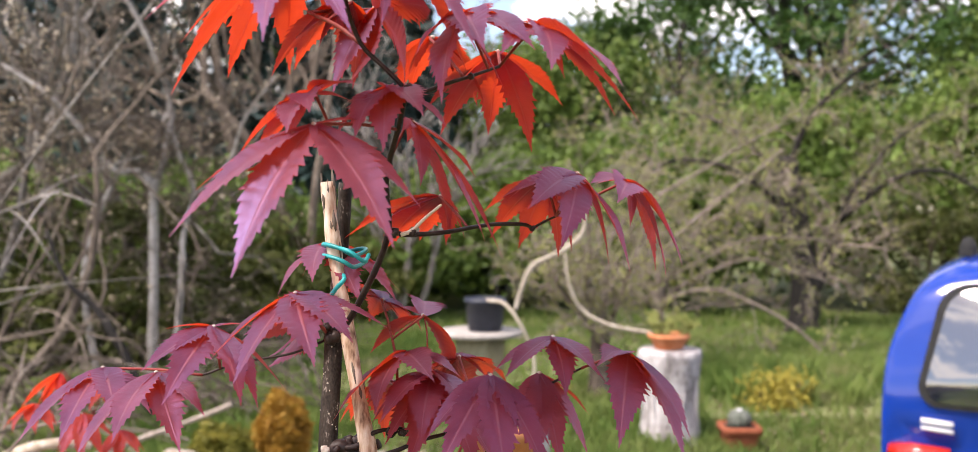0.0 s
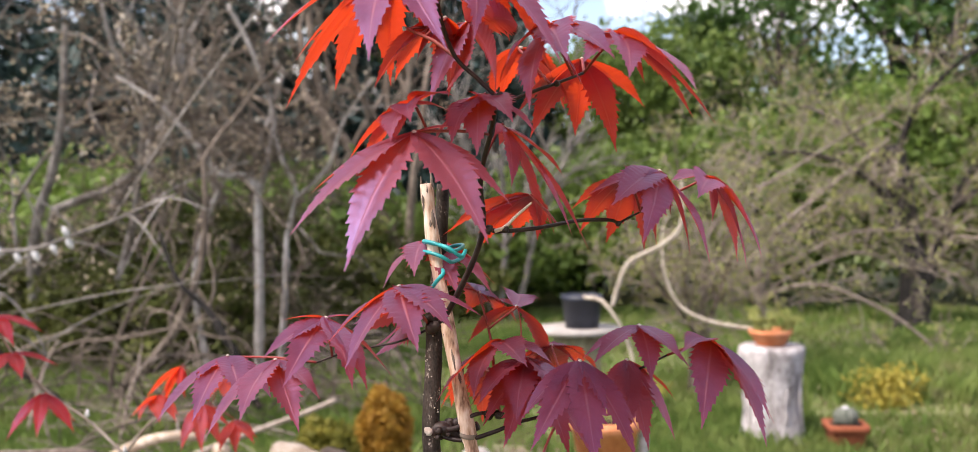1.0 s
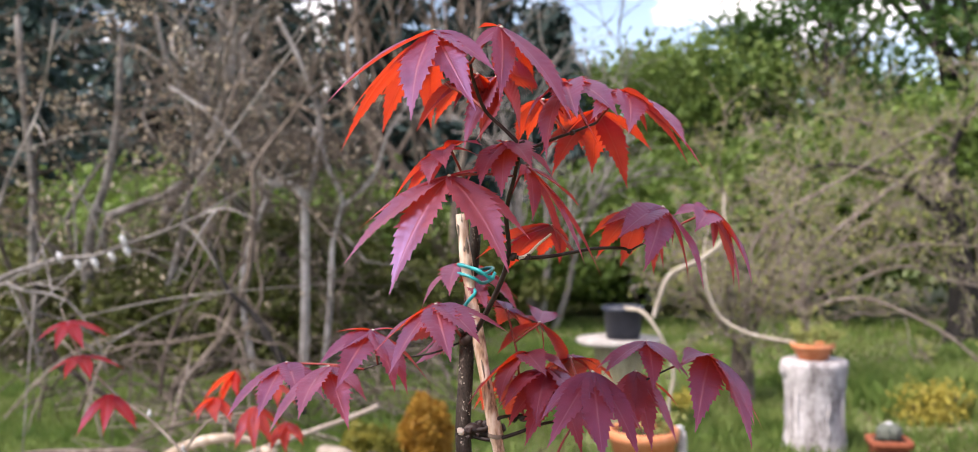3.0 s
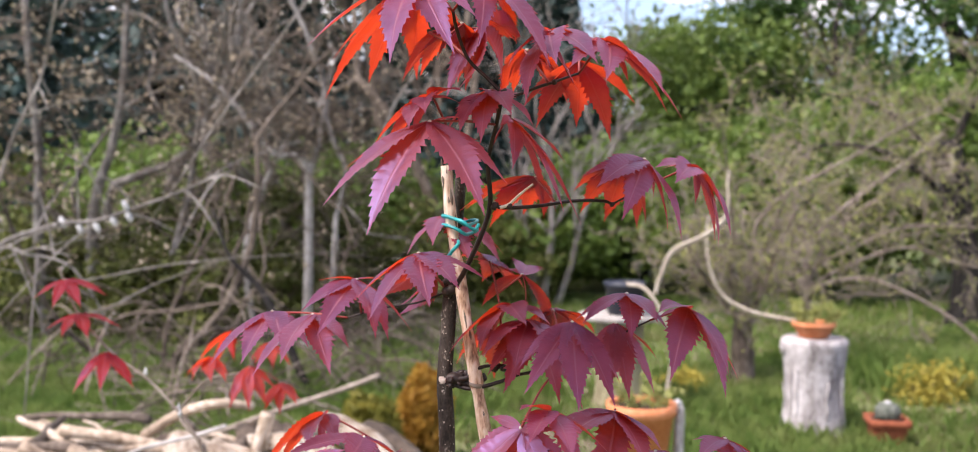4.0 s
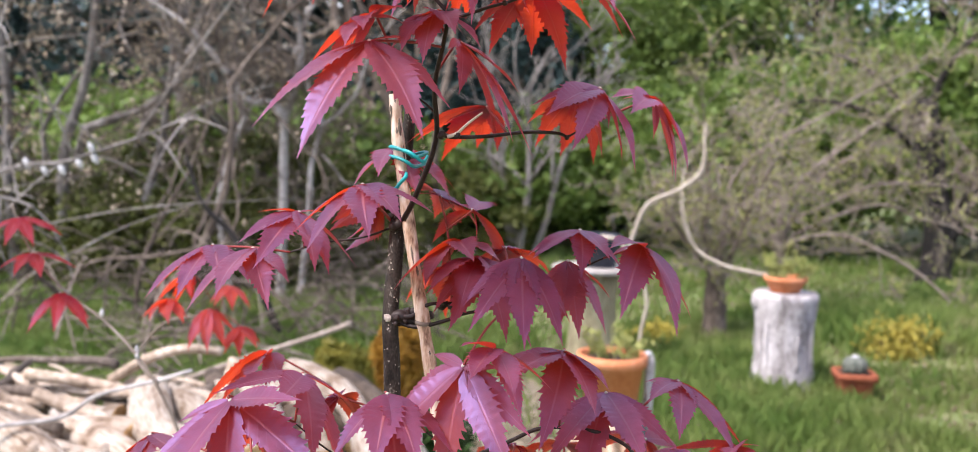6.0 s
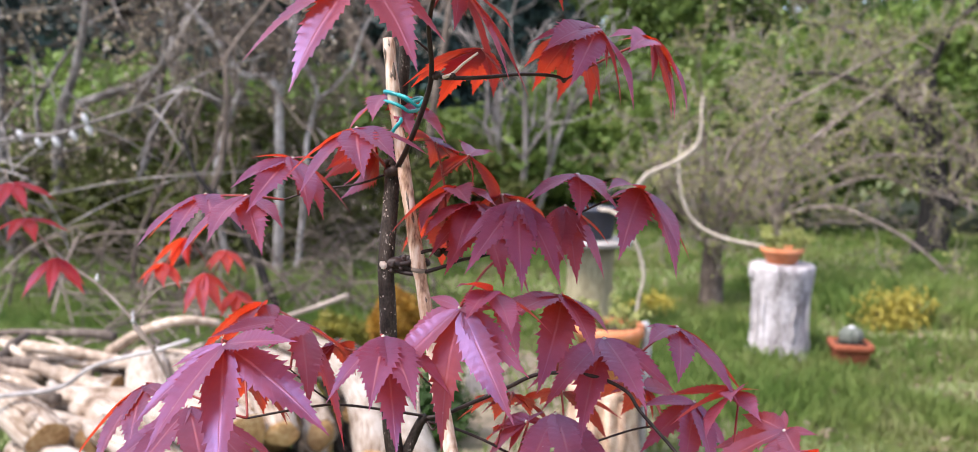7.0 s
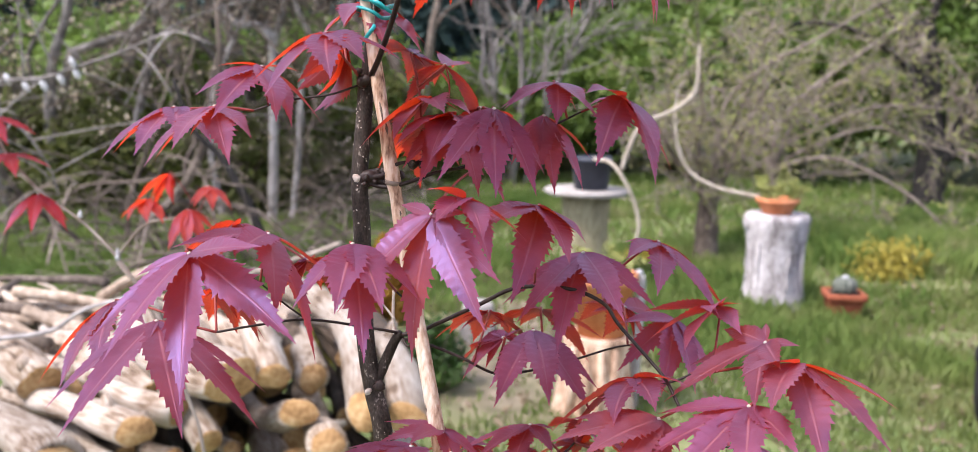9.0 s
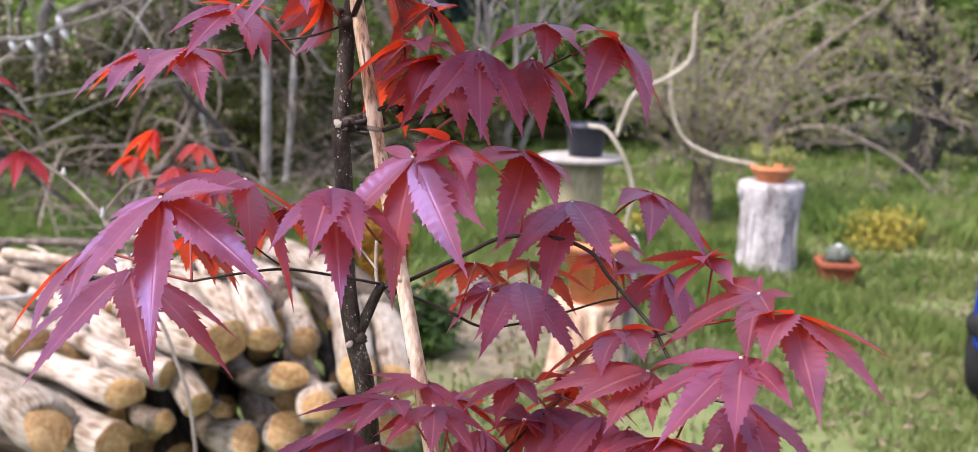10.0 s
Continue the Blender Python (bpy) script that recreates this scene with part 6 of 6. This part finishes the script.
tie = thing("wire_tie", (0.031, 0.049, 1.49), "teal plastic-coated wire wound round stake and trunk", "plant tie")
loops = []
for k in range(40):
    a = k / 40 * 6.283 * 2.0 + 2.6
    loops.append((0.0092 * math.cos(a) + 0.0015 * math.sin(3 * a), 0.0135 * math.sin(a), 0.005 - 0.011 * k / 40 + 0.0020 * math.sin(2 * a)))
part("wire", tube(smooth_line(loops, 2), 0.0011, 6), TIE, tie)
part("wire_end", tube(smooth_line([loops[-1], (0.002, -0.015, -0.010), (-0.002, -0.014, -0.015), (-0.006, -0.012, -0.020)], 5), 0.0011, 6), TIE, tie)
part("wire_end", tube(smooth_line([loops[3], (0.004, -0.016, 0.003), (0.011, -0.014, -0.002), (0.013, -0.009, 0.001)], 5), 0.0011, 6), TIE, tie)


# ---- the second maple, further off ----
sapling = thing("young_maple", (-0.36, 0.70, 0), "second young red maple with a pale bare twig", "tree")
SO = Vector((-0.36, 0.70, 0))
for pts, r0, r1 in (([(-0.36, 0.70, -0.03), (-0.35, 0.70, 0.5), (-0.355, 0.70, 0.90), (-0.383, 0.70, 1.028), (-0.404, 0.70, 1.078), (-0.429, 0.70, 1.137), (-0.465, 0.70, 1.195), (-0.517, 0.70, 1.247), (-0.564, 0.70, 1.278), (-0.611, 0.70, 1.322), (-0.635, 0.70, 1.36), (-0.65, 0.70, 1.40)], 0.0030, 0.0014),
                    ([(-0.447, 0.71, 1.165), (-0.480, 0.73, 1.18), (-0.497, 0.75, 1.192), (-0.482, 0.75, 1.215), (-0.454, 0.75, 1.242), (-0.409, 0.75, 1.252), (-0.38, 0.75, 1.26)], 0.0026, 0.0015)):
    ln_ = [p - SO for p in smooth_line(pts, 6)]
    STEMS["young_maple"].extend(ln_)
    part("stem", tube(ln_, [r0 + (r1 - r0) * i / (len(ln_) - 1) for i in range(len(ln_))], 8), BARK_TWIG, sapling)
for p in ((-0.497, 0.748, 1.196), (-0.470, 0.697, 1.200), (-0.520, 0.697, 1.255)):
    q = Vector(p) - SO
    part("bud", tube([q, q + Vector((-0.001, 0, 0.004)), q + Vector((0, 0, 0.010))], [0.0022, 0.003, 0.0008], 8), CATKIN, sapling, "silvery swelling bud")

# ---- its leaves ----
leaf((0.0373, -0.0716, 1.5438), (-99, 12, 1), 0.072, 38, 21, 24, -3, bends=(0, 0, -2, 4, 4, 8, -20), turns=(0, 0, 0, -12, 5, -2, 9))
leaf((0.0301, -0.0341, 1.5593), (-117, -17, 30), 0.062, 28, 28, 26, 1, bends=(0, 0, 1, 5, 1, -7, 0), turns=(0, 0, 0, 9, -6, -3, 0))
leaf((0.0600, -0.0304, 1.5629), (-91, -21, 8), 0.058, 27, 31, 28, 2, bends=(0, 0, 0, 8, -6, 0, 0), turns=(0, 0, 9, -3, -7, 0, 0))
leaf((0.0683, -0.0028, 1.5509), (1, 41, -2), 0.072, 29, 10, 20, -1, bends=(0, 5, -2, -4, 6, -20, 0), turns=(0, -3, 1, 1, 12, -12, 0))
leaf((0.079, 0.027, 1.519), (113, -19, 12), 0.077, 25, 26, 25, 1, bends=(1, -3, -5, 6, -1, 4, 0), turns=(-8, 12, 4, -2, -7, 0, 0))
leaf((0.0284, -0.0620, 1.6154), (-105, 9, 11), 0.075, 28, 21, 23, 1, bends=(0, 0, -12, 3, 7, 0, -4), turns=(0, 0, -6, 7, 7, 0, -8))
leaf((0.0214, -0.0324, 1.6181), (136, 8, -5), 0.084, 32, 20, 23, 3, bends=(0, 0, -6, -6, 5, -1, 0), turns=(0, 0, 3, -7, 3, 1, 0))
leaf((0.043, -0.019, 1.600), (125, -31, -3), 0.066, 30, 34, 32, 5, bends=(11, 10, -1, 1, 0, -3, 0), turns=(0, 3, -1, 1, -5, -1, 0))
leaf((0.0611, -0.0600, 1.6166), (3, 22, 15), 0.075, 36, 19, 22, 0, bends=(5, 0, -10, 0, 5, 6, -14), turns=(0, 3, -4, 0, -1, -13, 16))
leaf((0.051, -0.002, 1.601), (-31, -10, -56), 0.073, 34, 32, 30, 11, bends=(21, 42, -7, -5, -2, 5, -4), turns=(-1, -6, 9, -3, -2, 4, 0))
leaf((0.0911, -0.0291, 1.5934), (-96, -23, 19), 0.067, 27, 33, 28, 2, bends=(0, -10, 10, 1, 3, 0, 0), turns=(0, 13, -11, -1, -1, 0, 0))
leaf((0.1052, -0.0096, 1.5809), (96, -4, -1), 0.062, 30, 25, 25, 1, bends=(0, -8, 11, -2, 0, -4, 0), turns=(0, 2, -1, -1, 0, -1, 0))
leaf((0.077, -0.009, 1.587), (74, -31, 13), 0.064, 29, 32, 32, 4, bends=(0, -2, 0, 0, -1, 5, 5), turns=(0, 3, 6, -1, 1, -3, 0))
leaf((0.1208, -0.0430, 1.5859), (-48, 1, -21), 0.066, 27, 22, 24, 1, bends=(-8, 5, 2, -3, 0, -2, 0), turns=(8, -2, -3, -3, 0, 0, 0))
leaf((0.1409, 0.0007, 1.5290), (-73, -1, -29), 0.060, 33, 26, 26, 2, bends=(0, 0, -5, 5, -4, 3, 0), turns=(0, 0, 1, -8, 6, 0, 0))
leaf((0.1286, 0.0330, 1.5279), (82, -7, 20), 0.059, 29, 31, 28, 2, bends=(0, 0, 0, 4, 4, -5, 0), turns=(0, 0, 0, 4, 1, -5, 0))
leaf((0.1696, 0.0433, 1.5268), (-53, 2, -39), 0.063, 31, 26, 25, 2, bends=(0, -4, -3, -1, 5, 0, 0), turns=(0, 0, -6, 14, -7, 0, 0))
leaf((0.0154, 0.0046, 1.4751), (-85, -10, 12), 0.068, 31, 20, 23, 0, bends=(0, -3, 3, 1, -3, 0, -5), turns=(0, -2, 1, 7, -7, 0, 1))
leaf((0.018, 0.031, 1.470), (56, 9, 58), 0.065, 28, 45, 38, 7, bends=(0, 0, 1, 0, 7, 7, 1), turns=(0, 0, 5, -6, 1, -1, 0))
leaf((-0.0274, 0.0274, 1.4571), (-55, -6, -20), 0.065, 32, 23, 24, -5, bends=(0, 15, 13, -3, 3, 3, -35), turns=(0, 4, 0, 3, -18, 2, 10))
leaf((-0.0555, 0.0298, 1.4349), (-95, -11, 10), 0.061, 30, 24, 25, 2, bends=(0, 0, 0, -5, 6, -5, 0), turns=(0, 0, 0, 1, 3, -5, 0))
leaf((-0.0919, 0.0581, 1.4324), (-93, -13, 8), 0.062, 30, 23, 24, 2, bends=(0, 0, 0, 2, -7, 0, 1), turns=(0, 0, 0, 1, -1, 0, 0))
leaf((0.0181, 0.0773, 1.4954), (-67, -25, 2), 0.066, 32, 30, 27, 2, bends=(0, -4, -7, 7, 6, 0, 0), turns=(0, -4, 5, -1, 0, 0, 0))
leaf((0.0696, 0.0484, 1.4606), (82, -18, 21), 0.075, 25, 23, 24, 8, bends=(13, -8, 10, -12, -11, 4, 0), turns=(0, 13, -13, 7, 2, -8, 0))
leaf((0.048, 0.062, 1.467), (88, -11, 29), 0.060, 23, 13, 31, 1, bends=(0, -9, -3, 5, -6, -4, 2), turns=(0, 2, 4, 0, -2, -13, -5))
leaf((0.0601, 0.0566, 1.4413), (-113, -18, 26), 0.062, 31, 24, 25, 2, bends=(0, 0, -5, 4, -3, 0, 0), turns=(0, 0, 1, -3, 2, 0, 0))
leaf((0.0752, 0.0415, 1.4291), (-60, 0, -10), 0.065, 28, 21, 23, 7, bends=(16, -9, -5, 0, 0, 0, 0), turns=(5, 1, -6, 0, 0, 0, 0))
leaf((0.1028, 0.0034, 1.4390), (-77, 6, -8), 0.060, 30, 22, 23, 3, bends=(0, -2, 1, 3, 0, 0, 0), turns=(0, 4, -5, 2, -1, 0, 0))
leaf((0.1325, 0.0303, 1.4528), (-88, -3, -7), 0.050, 32, 14, 21, 4, bends=(0, 0, -5, 3, -14, 0, 9), turns=(0, 0, 0, 5, -10, 0, 5))
leaf((0.1263, 0.0324, 1.4351), (-56, 5, -5), 0.049, 32, 28, 25, 4, bends=(10, 0, 0, 9, 5, -14, 0), turns=(4, 0, 0, -10, -3, 10, 0))
leaf((0.1671, 0.0235, 1.4462), (-62, -10, -27), 0.070, 24, 27, 25, 0, bends=(0, -15, 12, 5, -4, 0, 0), turns=(0, 3, 2, 13, -18, 0, 0))
leaf((0.0816, -0.0528, 1.3924), (-118, 48, 5), 0.068, 32, 12, 20, -4, bends=(-6, 3, -9, 5, 3, 11, -16), turns=(-6, 4, -2, 2, 11, -2, -6))
leaf((0.0941, -0.0365, 1.3980), (-67, -27, -12), 0.056, 26, 23, 23, 0, bends=(-1, -17, 0, 5, 18, 0, 0), turns=(-6, 15, 0, 2, -10, 0, 0))
leaf((0.0455, -0.0564, 1.3773), (-73, -8, 2), 0.064, 24, 22, 23, 1, bends=(0, 0, -8, 17, -7, 0, 0), turns=(0, 0, 13, 2, -14, 0, 0))
leaf((0.1274, -0.0003, 1.3909), (-87, -14, -18), 0.062, 26, 22, 23, -2, bends=(0, 0, -3, 23, -5, -13, 0), turns=(0, 0, 0, 8, 2, -11, 0))
leaf((0.1503, 0.0268, 1.3630), (-95, 15, 3), 0.073, 27, 7, 17, 2, bends=(6, 0, -10, 3, -12, 0, -2), turns=(4, 0, 5, -5, -4, 0, 1))
leaf((0.1908, 0.0460, 1.3675), (-46, 4, -17), 0.062, 35, 16, 21, -1, bends=(-7, -6, 2, 1, 5, 0, 0), turns=(-3, 3, -6, -2, 8, 0, 0))
leaf((0.2229, 0.0287, 1.3368), (-137, -19, 40), 0.054, 25, 18, 22, -1, bends=(0, -33, -5, 12, 0, 23, 0), turns=(0, 8, 0, -3, 0, -4, 0))
leaf((0.2407, -0.0179, 1.3312), (-166, 35, -3), 0.057, 39, -1, 15, -1, bends=(0, -1, 5, -9, -6, -14, 0), turns=(0, -2, -13, -3, 18, 0, 0))
leaf((0.2532, -0.0328, 1.3262), (-83, -21, 0), 0.070, 27, 20, 22, -2, bends=(0, -17, -6, 14, 10, 0, 0), turns=(0, 9, -2, -7, 0, 0, 0))
leaf((0.2290, -0.0546, 1.3110), (-135, 14, 3), 0.062, 32, 6, 17, -1, bends=(0, -4, 2, 0, -6, -7, 0), turns=(0, -2, 0, 0, 2, 0, 0))
leaf((0.1798, -0.0004, 1.3036), (-127, -31, 30), 0.062, 33, 23, 23, 1, bends=(0, 0, -1, 8, 4, -9, 0), turns=(0, 0, -10, 10, 2, -3, 0))
leaf((0.1904, -0.0353, 1.2953), (-129, -1, -13), 0.060, 24, 4, 17, 1, bends=(1, 0, 0, -10, -5, -5, 0), turns=(5, 0, 0, 3, -4, -5, 0))
leaf((0.1245, 0.0334, 1.3167), (-79, 0, 2), 0.069, 23, 13, 19, 4, bends=(0, -6, -4, -5, 0, 0, 7), turns=(0, 9, -3, 0, 0, 0, -5))
leaf((0.1268, 0.0627, 1.3217), (81, 22, 0), 0.059, 29, 5, 17, 1, bends=(-6, 0, 11, -13, -9, 0, 0), turns=(1, 0, 1, 2, -4, 0, 0))
leaf((0.0977, 0.0515, 1.3217), (101, -6, 5), 0.061, 29, 22, 23, 3, bends=(0, 0, -2, 6, -1, 0, 0), turns=(0, 0, 4, 3, -6, 0, 0))
leaf((0.1091, 0.0223, 1.3148), (127, -19, -22), 0.062, 28, 30, 27, 3, bends=(0, 0, 0, 2, 0, 0, 0), turns=(0, 0, 1, 8, -9, 0, 0))
leaf((0.1758, 0.0895, 1.3193), (75, -15, 30), 0.064, 31, 28, 25, 2, bends=(0, 0, -18, 15, 12, 0, 0), turns=(0, 0, 1, -1, 1, 0, 0))
leaf((0.2038, 0.0616, 1.3203), (-91, 6, -24), 0.056, 28, 15, 21, 0, bends=(0, -13, 9, 3, -4, 0, 0), turns=(0, 4, -2, 3, -5, 0, 0))
leaf((0.0684, -0.0275, 1.2692), (-131, -8, 3), 0.053, 31, 7, 18, -2, bends=(0, 0, 0, 4, -7, -13, 0), turns=(0, 0, 0, -1, 2, -1, 0))
leaf((0.0777, 0.0121, 1.2643), (-101, 1, -17), 0.044, 34, 0, 15, 0, bends=(0, 0, 0, -17, 0, -3, -4), turns=(0, 0, 0, -5, 0, 4, 1))
leaf((0.0893, -0.0297, 1.2683), (-83, -4, 1), 0.047, 30, 7, 18, 1, bends=(0, 0, -7, -5, 0, -3, 0), turns=(0, 0, 1, 1, 0, -2, 0))
leaf((0.1251, 0.0243, 1.2655), (-130, -6, 11), 0.049, 32, 10, 19, -1, bends=(0, -1, 0, -6, 6, 0, -11), turns=(0, -4, 0, 8, -3, 0, -1))
leaf((0.1317, -0.0001, 1.2527), (92, -28, 6), 0.068, 29, 39, 30, 2, bends=(0, 0, 0, 17, -10, 2, 0), turns=(0, 0, 1, 2, 4, -6, 0))
leaf((0.1528, 0.0422, 1.2632), (50, 15, -1), 0.058, 35, 16, 21, 0, bends=(-6, 0, 0, 0, 8, -6, 0), turns=(-4, 0, 0, 0, 4, 0, 0))
leaf((-0.0344, -0.0543, 1.3687), (-71, 27, 23), 0.079, 29, 4, 17, -3, bends=(0, 0, -15, 4, 13, -20, 0), turns=(0, 0, 5, -7, 8, -6, 0))
leaf((-0.0664, -0.0242, 1.3261), (-60, -4, -2), 0.094, 32, 16, 20, 3, bends=(0, 0, -3, -2, 0, 0, 0), turns=(0, 0, -3, 3, 0, 0, 0))
leaf((-0.1139, 0.0213, 1.3230), (-114, 2, 20), 0.063, 34, 20, 23, 1, bends=(0, 0, 1, 6, 3, -9, 0), turns=(0, 0, -7, 5, -2, 3, 0))
leaf((-0.0450, 0.0025, 1.3378), (89, -4, 10), 0.060, 29, 27, 25, 3, bends=(0, 0, 4, 5, -2, 0, 0), turns=(0, 0, 4, 1, -5, 0, 0))
leaf((-0.0129, -0.0055, 1.3711), (-45, 10, -24), 0.077, 40, 12, 19, 1, bends=(0, 0, -17, -2, 19, -9, 0), turns=(0, 0, 1, -16, -6, 21, 0))
leaf((-0.003, 0.031, 1.351), (135, -23, -19), 0.064, 28, 40, 36, 3, bends=(5, 4, -1, 1, 0, -3, 0), turns=(0, 2, -1, 1, -4, -2, 0))
leaf((-0.071, 0.101, 1.357), (-133, -14, 48), 0.064, 29, 29, 30, 6, bends=(0, -25, -14, -1, 0, 6, 6), turns=(0, 6, 3, -3, 1, 1, -1))
sapling_leaf((-0.639, 0.698, 1.383), (-42, 7, 7), 0.071, 36, 11, 20, 1, bends=(0, -2, -1, 1, -3, 0, 1), turns=(0, -5, 3, -1, 3, 0, 0))
sapling_leaf((-0.621, 0.698, 1.336), (-44, 1, 3), 0.072, 36, 10, 19, 1, bends=(0, -2, -2, 1, -4, 0, 0), turns=(0, -4, 2, -5, 6, 0, 0))
sapling_leaf((-0.579, 0.697, 1.284), (-68, 15, 2), 0.075, 35, 16, 21, 5, bends=(0, 4, 1, -6, -1, 8, 5), turns=(0, 0, -5, 0, 5, -1, 0))
sapling_leaf((-0.407, 0.720, 1.315), (-160, 25, 28), 0.059, 29, 21, 25, 11, bends=(0, -1, -11, -12, -2, 14, 0), turns=(0, 0, 1, 3, -5, 2, 0))
sapling_leaf((-0.429, 0.699, 1.282), (-79, -34, 19), 0.066, 32, 35, 29, 0, bends=(0, -14, -4, 7, 13, 14, 7), turns=(0, -1, 0, -1, 2, -1, 0))
sapling_leaf((-0.372, 0.698, 1.272), (-70, 14, 3), 0.068, 31, 23, 25, 3, bends=(4, 7, -1, 0, 2, -3, 0), turns=(0, 1, 1, 0, -3, 3, 0))
sapling_leaf((-0.360, 0.740, 1.298), (-59, -6, -5), 0.057, 31, 20, 25, 3, bends=(1, 3, -3, 3, -2, 0, 0), turns=(0, 0, -1, -1, 2, 0, 0))
sapling_leaf((-0.344, 0.740, 1.243), (-74, -1, 7), 0.056, 30, 22, 27, 2, bends=(0, 1, -2, 5, -5, 3, 1), turns=(0, 0, 0, -1, 1, -1, 0))
leaf((0.200, -0.048, 1.268), (-97, -33, 0), 0.061, 31, 17, 23, 0, bends=(0, -4, -5, 6, -6, -5, 0), turns=(0, 0, -1, -1, 2, 0, 0))
leaf((0.075, 0.050, 1.433), (-88, -36, -4), 0.067, 29, 34, 30, 2, bends=(0, -1, -3, 7, -3, 0, 0), turns=(0, 0, 2, -1, -1, -2, 0))
leaf((0.051, 0.070, 1.424), (101, -21, -2), 0.067, 28, 35, 31, 2, bends=(0, -5, -4, 10, -3, -5, 0), turns=(0, 3, 1, 0, -1, -2, 0))
leaf((0.087, 0.070, 1.437), (97, -23, -7), 0.067, 27, 35, 32, 1, bends=(0, -6, -4, 12, -4, -5, 0), turns=(0, 3, 1, 0, -1, -3, 0))
leaf((0.0614, -0.0298, 1.2465), (-105, -5, 3), 0.066, 29, 25, 26, 4, bends=(-4, -6, -6, -8, 4, 1, -7), turns=(-2, 3, 3, 0, -1, -3, -4))
leaf((0.1083, 0.0090, 1.2413), (-80, -4, -3), 0.060, 29, 27, 30, 3, bends=(0, -2, -3, 1, 1, 3, -6), turns=(4, 0, 5, 1, 3, -2, -3))
leaf((0.1406, 0.0256, 1.2495), (-70, -5, 14), 0.062, 31, 15, 28, 3, bends=(-8, 1, 1, 8, -2, 5, 5), turns=(4, -1, 1, 2, -3, -2, -1))
leaf((0.1510, 0.0467, 1.2476), (100, -4, -14), 0.060, 29, 14, 27, 6, bends=(0, 8, 7, 2, -4, -2, -6), turns=(1, -2, 5, 5, 2, -1, -3))
leaf((0.1697, -0.0028, 1.2585), (-120, -1, 11), 0.066, 34, 23, 25, 6, bends=(-2, 2, -5, -7, -1, 0, -1), turns=(-4, 0, -3, -1, 2, -5, -5))
leaf((0.1842, -0.0331, 1.2650), (-60, -1, -11), 0.070, 31, 25, 30, 3, bends=(-8, 2, 1, 2, -4, 5, -6), turns=(-1, 4, -2, 2, -1, -3, -1))
leaf((0.2088, -0.0080, 1.2515), (-95, 0, -6), 0.062, 31, 23, 20, 3, bends=(-7, 6, -3, 3, 3, 1, -5), turns=(2, -2, 1, -2, -4, -5, -5))
leaf((0.2396, -0.0036, 1.2736), (-75, -11, -6), 0.062, 33, 24, 22, 5, bends=(-7, 7, -1, 2, -7, -5, 8), turns=(-1, 1, 5, -2, 2, -2, -2))
leaf((0.0914, 0.0316, 1.2488), (80, 2, 10), 0.056, 32, 14, 23, 4, bends=(6, -1, 5, -2, 7, -2, -7), turns=(-5, -1, -1, -2, 3, -2, -2))
leaf((0.0453, -0.0214, 1.2489), (-130, 1, 0), 0.066, 30, 19, 20, 3, bends=(-5, 4, -7, 7, 4, -6, 5), turns=(-2, 4, -3, 0, -1, 5, 2))
